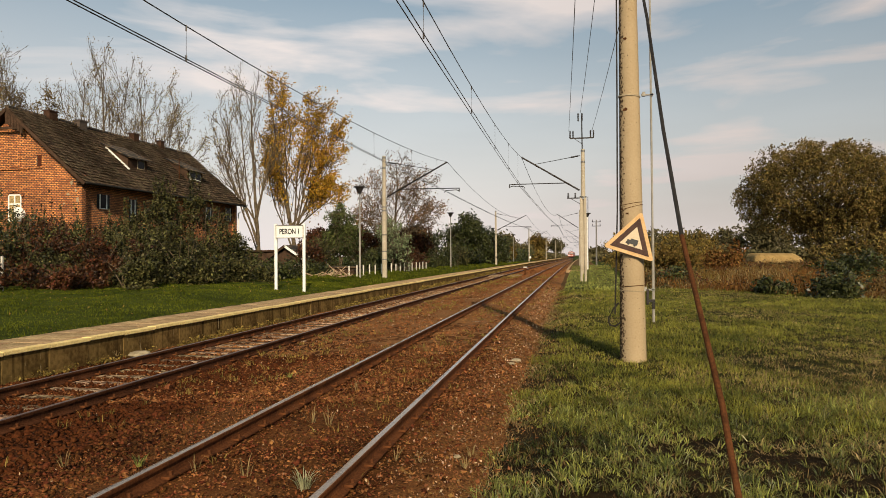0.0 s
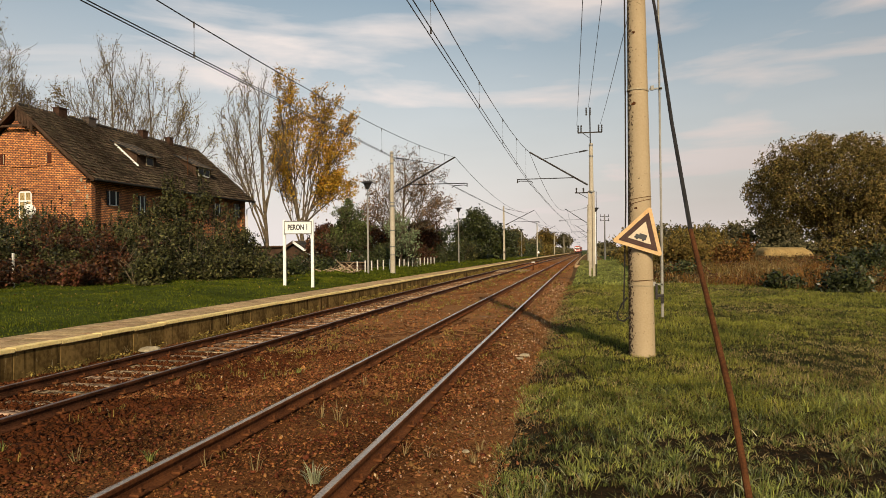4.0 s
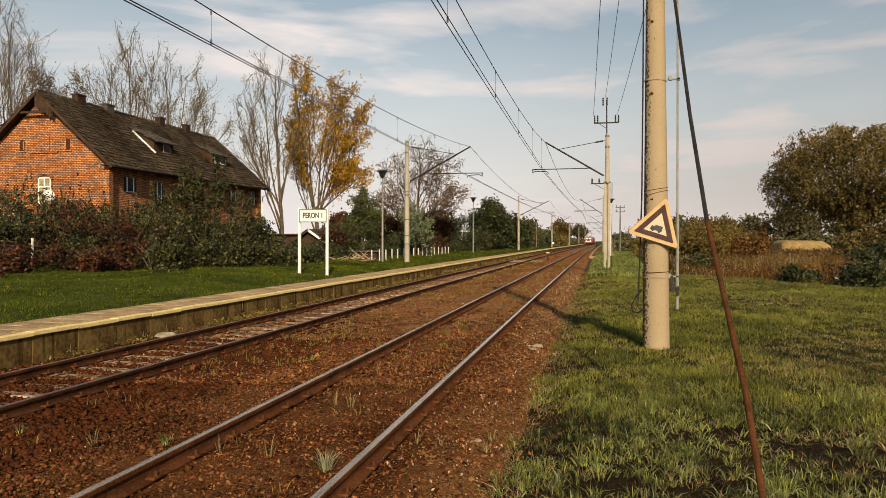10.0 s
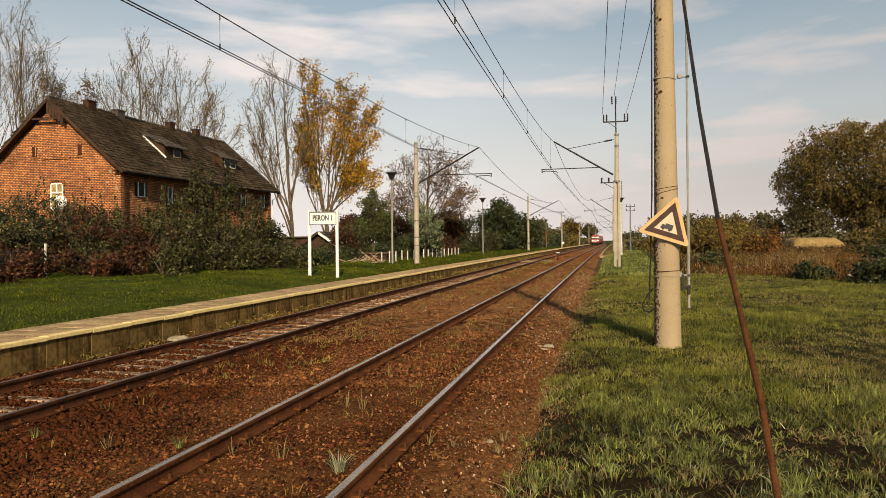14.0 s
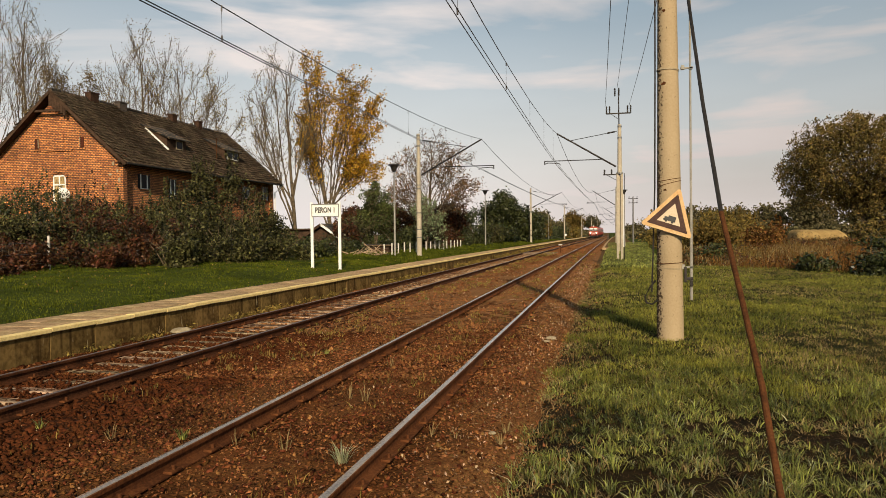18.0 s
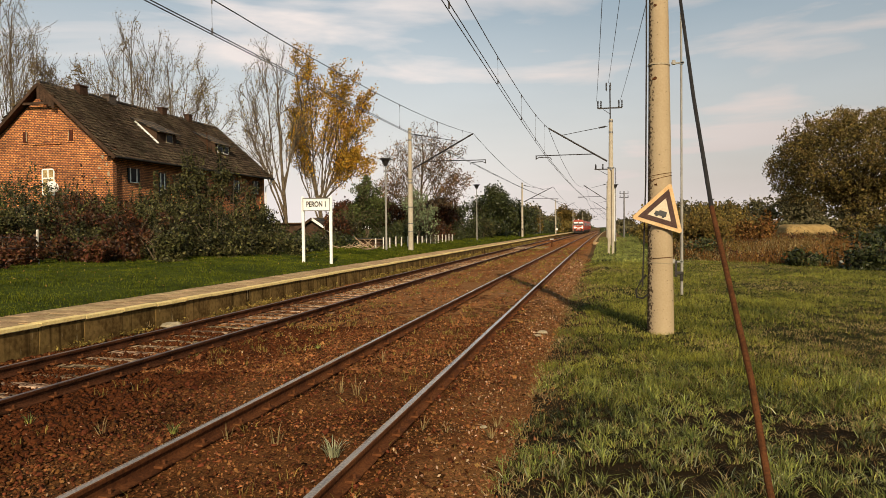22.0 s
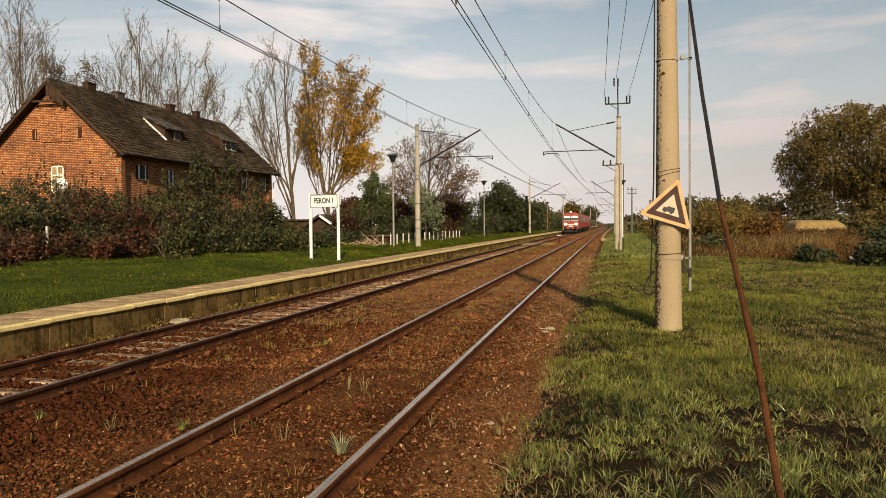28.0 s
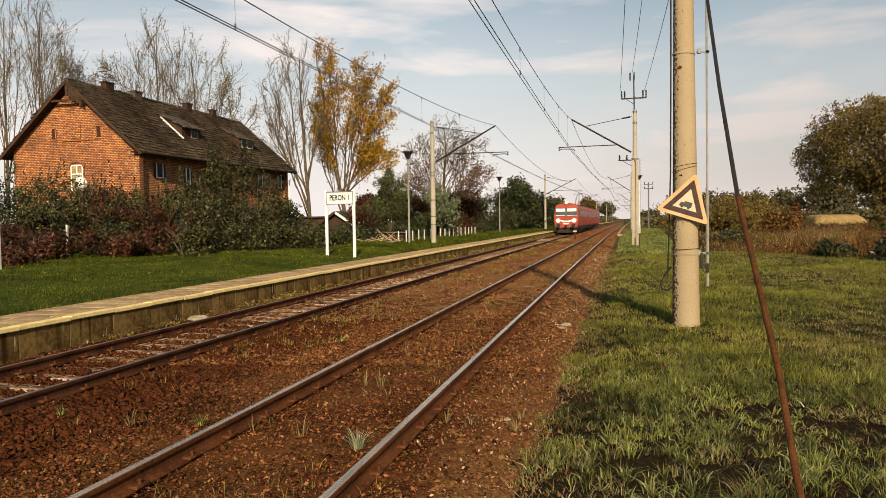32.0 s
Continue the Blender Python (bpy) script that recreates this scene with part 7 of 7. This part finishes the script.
def build_chips():
    """Pale chips and dry leaves strewn over the ballast."""
    rng = np.random.default_rng(15)
    n = 3200
    y = 3 + 38 * rng.random(n) ** 1.6
    x = np.where(rng.random(n) < 0.5, rng.uniform(-7.6, -0.6, n), rng.normal(-1.05, 0.25, n))
    keep = np.ones(n, bool)
    for r in (*RAIL_1, *RAIL_2):
        keep &= np.abs(x - r) > 0.1
    x, y = x[keep], y[keep]
    z = np.array([bed_z(a, 0) for a in x]) + 0.016
    ob = leaf_cloud("pale_chips", np.stack([x, y, z], 1), 0.011 + 0.0006 * y[:, None], M_CHIP, None, rng, 0.2)
    tagged(ob, "pale chips and dry leaves strewn on the ballast", "litter", kind="stuff")


build_chips()


# ---- the train ----
def wheelset(parent, x, y):
    bm = rod(NB(), (x - 0.06, y, 0.46), (x + 0.06, y, 0.46), 0.46, 0.46, 18)
    w = part("wheel", bm, M_DARK_STEEL, parent)
    part("rim", rod(NB(), (x * 1.0 + (0.065 if x > 0 else -0.065), y, 0.46), (x + (0.075 if x > 0 else -0.075), y, 0.46), 0.30, 0.26, 14), M_RUST, w)


def build_train():
    train = thing("passenger_train", -6.98, 90, Z_2, "red electric passenger train with white front stripes on the far track", "train")
    prof = [(-1.40, 0.95), (1.40, 0.95), (1.44, 1.5), (1.44, 2.55), (1.39, 3.0), (1.22, 3.36), (0.85, 3.58), (0.4, 3.68), (0, 3.70), (-0.4, 3.68), (-0.85, 3.58), (-1.22, 3.36), (-1.39, 3.0), (-1.44, 2.55), (-1.44, 1.5)]
    y = 0.0
    for k, L in enumerate((20.7, 21.6, 20.7)):
        bm = extrude_y(NB(), prof, y + (0.9 if k == 0 else 0.3), y + L - 0.3)
        car = part("car_body", bm, M_TRAIN_RED, train)
        roof = [(-1.24, 3.35), (-1.22, 3.38), (-0.86, 3.60), (-0.4, 3.70), (0, 3.72), (0.4, 3.70), (0.86, 3.60), (1.22, 3.38), (1.24, 3.35), (0.8, 3.5), (0, 3.55), (-0.8, 3.5)]
        part("roof", extrude_y(NB(), roof, y + (1.0 if k == 0 else 0.3), y + L - 0.3), M_TRAIN_ROOF, car, "dull red-brown roof")
        part("floor_frame", box(NB(), 0, y + L / 2 + 0.2, 0.78, 2.5, L - 1.6, 0.36), M_DARK_STEEL, car)
        n = 9
        for i in range(n):
            wy = y + 2.9 + (L - 5.4) * i / (n - 1)
            door = i in (2, 6)
            for sx in (-1, 1):
                if door:
                    part("door", box(NB(), sx * 1.445, wy, 2.0, 0.03, 1.35, 2.0, bevel=0.008), M_TRAIN_DARK, car, "dark red sliding door")
                    for q in (-0.33, 0.33):
                        part("door_window", box(NB(), sx * 1.462, wy + q, 2.45, 0.02, 0.42, 0.75), M_TRAIN_GLASS, car)
                else:
                    fr = part("window_frame", box(NB(), sx * 1.44, wy, 2.42, 0.03, 1.32, 0.92, bevel=0.008), M_STEEL, car)
                    part("pane", box(NB(), sx * 1.452, wy, 2.42, 0.03, 1.2, 0.80), M_TRAIN_GLASS, fr)
        for by in (y + 3.2, y + L - 3.2):
            bogie = part("bogie", box(NB(), 0, by, 0.55, 2.2, 3.3, 0.32, bevel=0.04), M_DARK_STEEL, train)
            for dy in (-1.25, 1.25):
                for sx in (-0.75, 0.75):
                    wheelset(bogie, sx, by + dy)
        for q in (0.33, 0.5, 0.66):
            part("equipment_box", box(NB(), 0, y + L * q, 0.5, 2.3, 2.0, 0.5, bevel=0.04), M_DARK_STEEL, car)
        if k < 2:
            part("gangway", box(NB(), 0, y + L, 2.1, 1.3, 0.7, 2.2), M_BLACK, train)
        y += L
    # cab: flat nose leaning back a little above the waist
    side = [(0.9, 0.95), (0.12, 0.95), (0.05, 1.25), (0.05, 2.15), (0.30, 3.20), (0.55, 3.48), (0.9, 3.66)]
    half = [1.36, 1.36, 1.38, 1.40, 1.33, 1.12, 0.7]
    bm = NB()
    a = [bm.verts.new((-w, p, q)) for (p, q), w in zip(side, half)]
    b = [bm.verts.new((w, p, q)) for (p, q), w in zip(side, half)]
    c = [bm.verts.new((-min(1.435, w + 0.06), 0.92, q)) for (p, q), w in zip(side, half)]
    d = [bm.verts.new((min(1.435, w + 0.06), 0.92, q)) for (p, q), w in zip(side, half)]
    for i in range(1, 6):
        bm.faces.new((a[i], b[i], b[i + 1], a[i + 1]))
        bm.faces.new((c[i], a[i], a[i + 1], c[i + 1]))
        bm.faces.new((b[i], d[i], d[i + 1], b[i + 1]))
    bmesh.ops.recalc_face_normals(bm, faces=bm.faces)
    cab = part("cab", bm, M_TRAIN_RED, train)
    tilt = -math.degrees(math.atan2(0.25, 1.05))
    for x in (-0.66, 0.66):
        m = pose(x, 0.135, 2.63, tilt, 0, 0)
        part("screen_seal", box(NB(), 0, 0.012, 0, 1.30, 0.05, 1.00, m, bevel=0.02), M_BLACK, cab, "black rubber windscreen seal")
        ws = part("windscreen", box(NB(), 0, 0, 0, 1.18, 0.05, 0.88, m, bevel=0.02), M_TRAIN_GLASS, cab)
        part("sun_blind", box(NB(), 0, -0.03, 0.24, 1.10, 0.02, 0.36, m), M_WHITE, ws, "white sun blind")
        part("wiper", box(NB(), 0.1, -0.035, -0.22, 0.03, 0.02, 0.5, m), M_BLACK, ws)
        part("sill_trim", box(NB(), 0, -0.03, -0.42, 1.12, 0.02, 0.05, m), M_WHITE, ws)
        lamp = part("headlight_panel", rod(NB(), (x * 1.42, 0.06, 1.62), (x * 1.42, -0.02, 1.62), 0.27, 0.24, 20), M_WHITE, cab, "white headlight panel")
        part("headlight", rod(NB(), (x * 1.42, -0.02, 1.62), (x * 1.42, -0.045, 1.62), 0.17, 0.15, 16), M_LAMP, lamp, "lit headlight")
        part("buffer", rod(NB(), (x * 1.33, 0.15, 1.02), (x * 1.33, -0.42, 1.02), 0.10, 0.10, 12), M_DARK_STEEL, train)
        part("buffer_plate", rod(NB(), (x * 1.33, -0.42, 1.02), (x * 1.33, -0.48, 1.02), 0.24, 0.24, 18), M_DARK_STEEL, train)
    bm = NB()
    pts = [(-1.2, 1.74), (-0.6, 1.62), (-0.3, 1.52), (0.3, 1.52), (0.6, 1.62), (1.2, 1.74)]
    for p, q in zip(pts, pts[1:]):
        v = [bm.verts.new((p[0], 0.035, p[1] - 0.09)), bm.verts.new((q[0], 0.035, q[1] - 0.09)), bm.verts.new((q[0], 0.035, q[1] + 0.09)), bm.verts.new((p[0], 0.035, p[1] + 0.09))]
        f = bm.faces.new(v)
    e = bmesh.ops.extrude_face_region(bm, geom=bm.faces[:])
    bmesh.ops.translate(bm, vec=(0, 0.03, 0), verts=[v for v in e["geom"] if isinstance(v, bmesh.types.BMVert)])
    bmesh.ops.recalc_face_normals(bm, faces=bm.faces)
    part("white_stripe", bm, M_WHITE, cab, "white nose stripe")
    part("number_panel", box(NB(), 0, 0.035, 1.25, 0.7, 0.03, 0.16), M_WHITE, cab)
    part("top_light", rod(NB(), (0, 0.5, 3.72), (0, 0.30, 3.72), 0.18, 0.18, 18), M_WHITE, cab, "round roof headlight")
    part("bumper_beam", box(NB(), 0, 0.25, 0.92, 2.6, 0.3, 0.3, bevel=0.03), M_TRAIN_RED, cab)
    part("snow_guard", box(NB(), 0, 0.35, 0.42, 2.3, 0.08, 0.5, bevel=0.02), M_DARK_STEEL, cab)
    part("coupler", box(NB(), 0, -0.1, 0.98, 0.25, 0.6, 0.28, bevel=0.03), M_DARK_STEEL, cab)
    # raised pantograph on the middle car
    for yy in (24.5,):
        bm = NB()
        for sx in (-0.7, 0.7):
            tube(bm, [(sx, yy - 0.9, 3.9), (sx * 0.8, yy + 0.7, 4.75), (sx * 0.5, yy - 0.1, 5.55)], 0.03)
            tube(bm, [(sx, yy + 0.9, 3.9), (sx * 0.8, yy - 0.7, 4.75), (sx * 0.5, yy + 0.1, 5.55)], 0.03)
        box(bm, 0, yy, 3.85, 1.7, 2.2, 0.08)
        tube(bm, [(-0.95, yy, 5.45), (-0.7, yy, 5.58), (0.7, yy, 5.58), (0.95, yy, 5.45)], 0.035)
        part("pantograph", bm, M_DARK_STEEL, train)
    return train


M_TRAIN_RED = mat("train_red", (0.42, 0.092, 0.056), (0.27, 0.058, 0.038), 0.8, 8, 0.45, bump=0.02, amount=0.7)
M_TRAIN_DARK = mat("train_dark_red", (0.38, 0.05, 0.025), (0.28, 0.035, 0.02), 0.5, 8, 0.4, bump=0.02)
M_TRAIN_ROOF = mat("train_roof", (0.22, 0.10, 0.08), (0.13, 0.07, 0.06), 0.5, 8, 0.6, bump=0.05)
M_TRAIN_GLASS = plain("train_glass", (0.05, 0.048, 0.045), 0.22)
M_LAMP = plain("headlight_glow", (1.0, 0.95, 0.85), 0.3, 0.0, 3.0)
TRAIN = build_train()


def motions():
    rows = [(0.0, 411.0), (4.0, 371.5), (8.0, 331.5), (11.0, 301.0), (14.0, 270.5), (17.0, 240.0), (19.0, 220.0), (21.0, 199.5), (23.0, 179.0), (25.0, 158.0), (28.0, 126.8), (30.0, 106.0), (32.0, 85.5)]
    walk(TRAIN, [(t, pose(-6.98 + bend(y), y, Z_2, 0, 0, -math.degrees(8.4e-5 * min(y, 240)))) for t, y in rows])


motions()
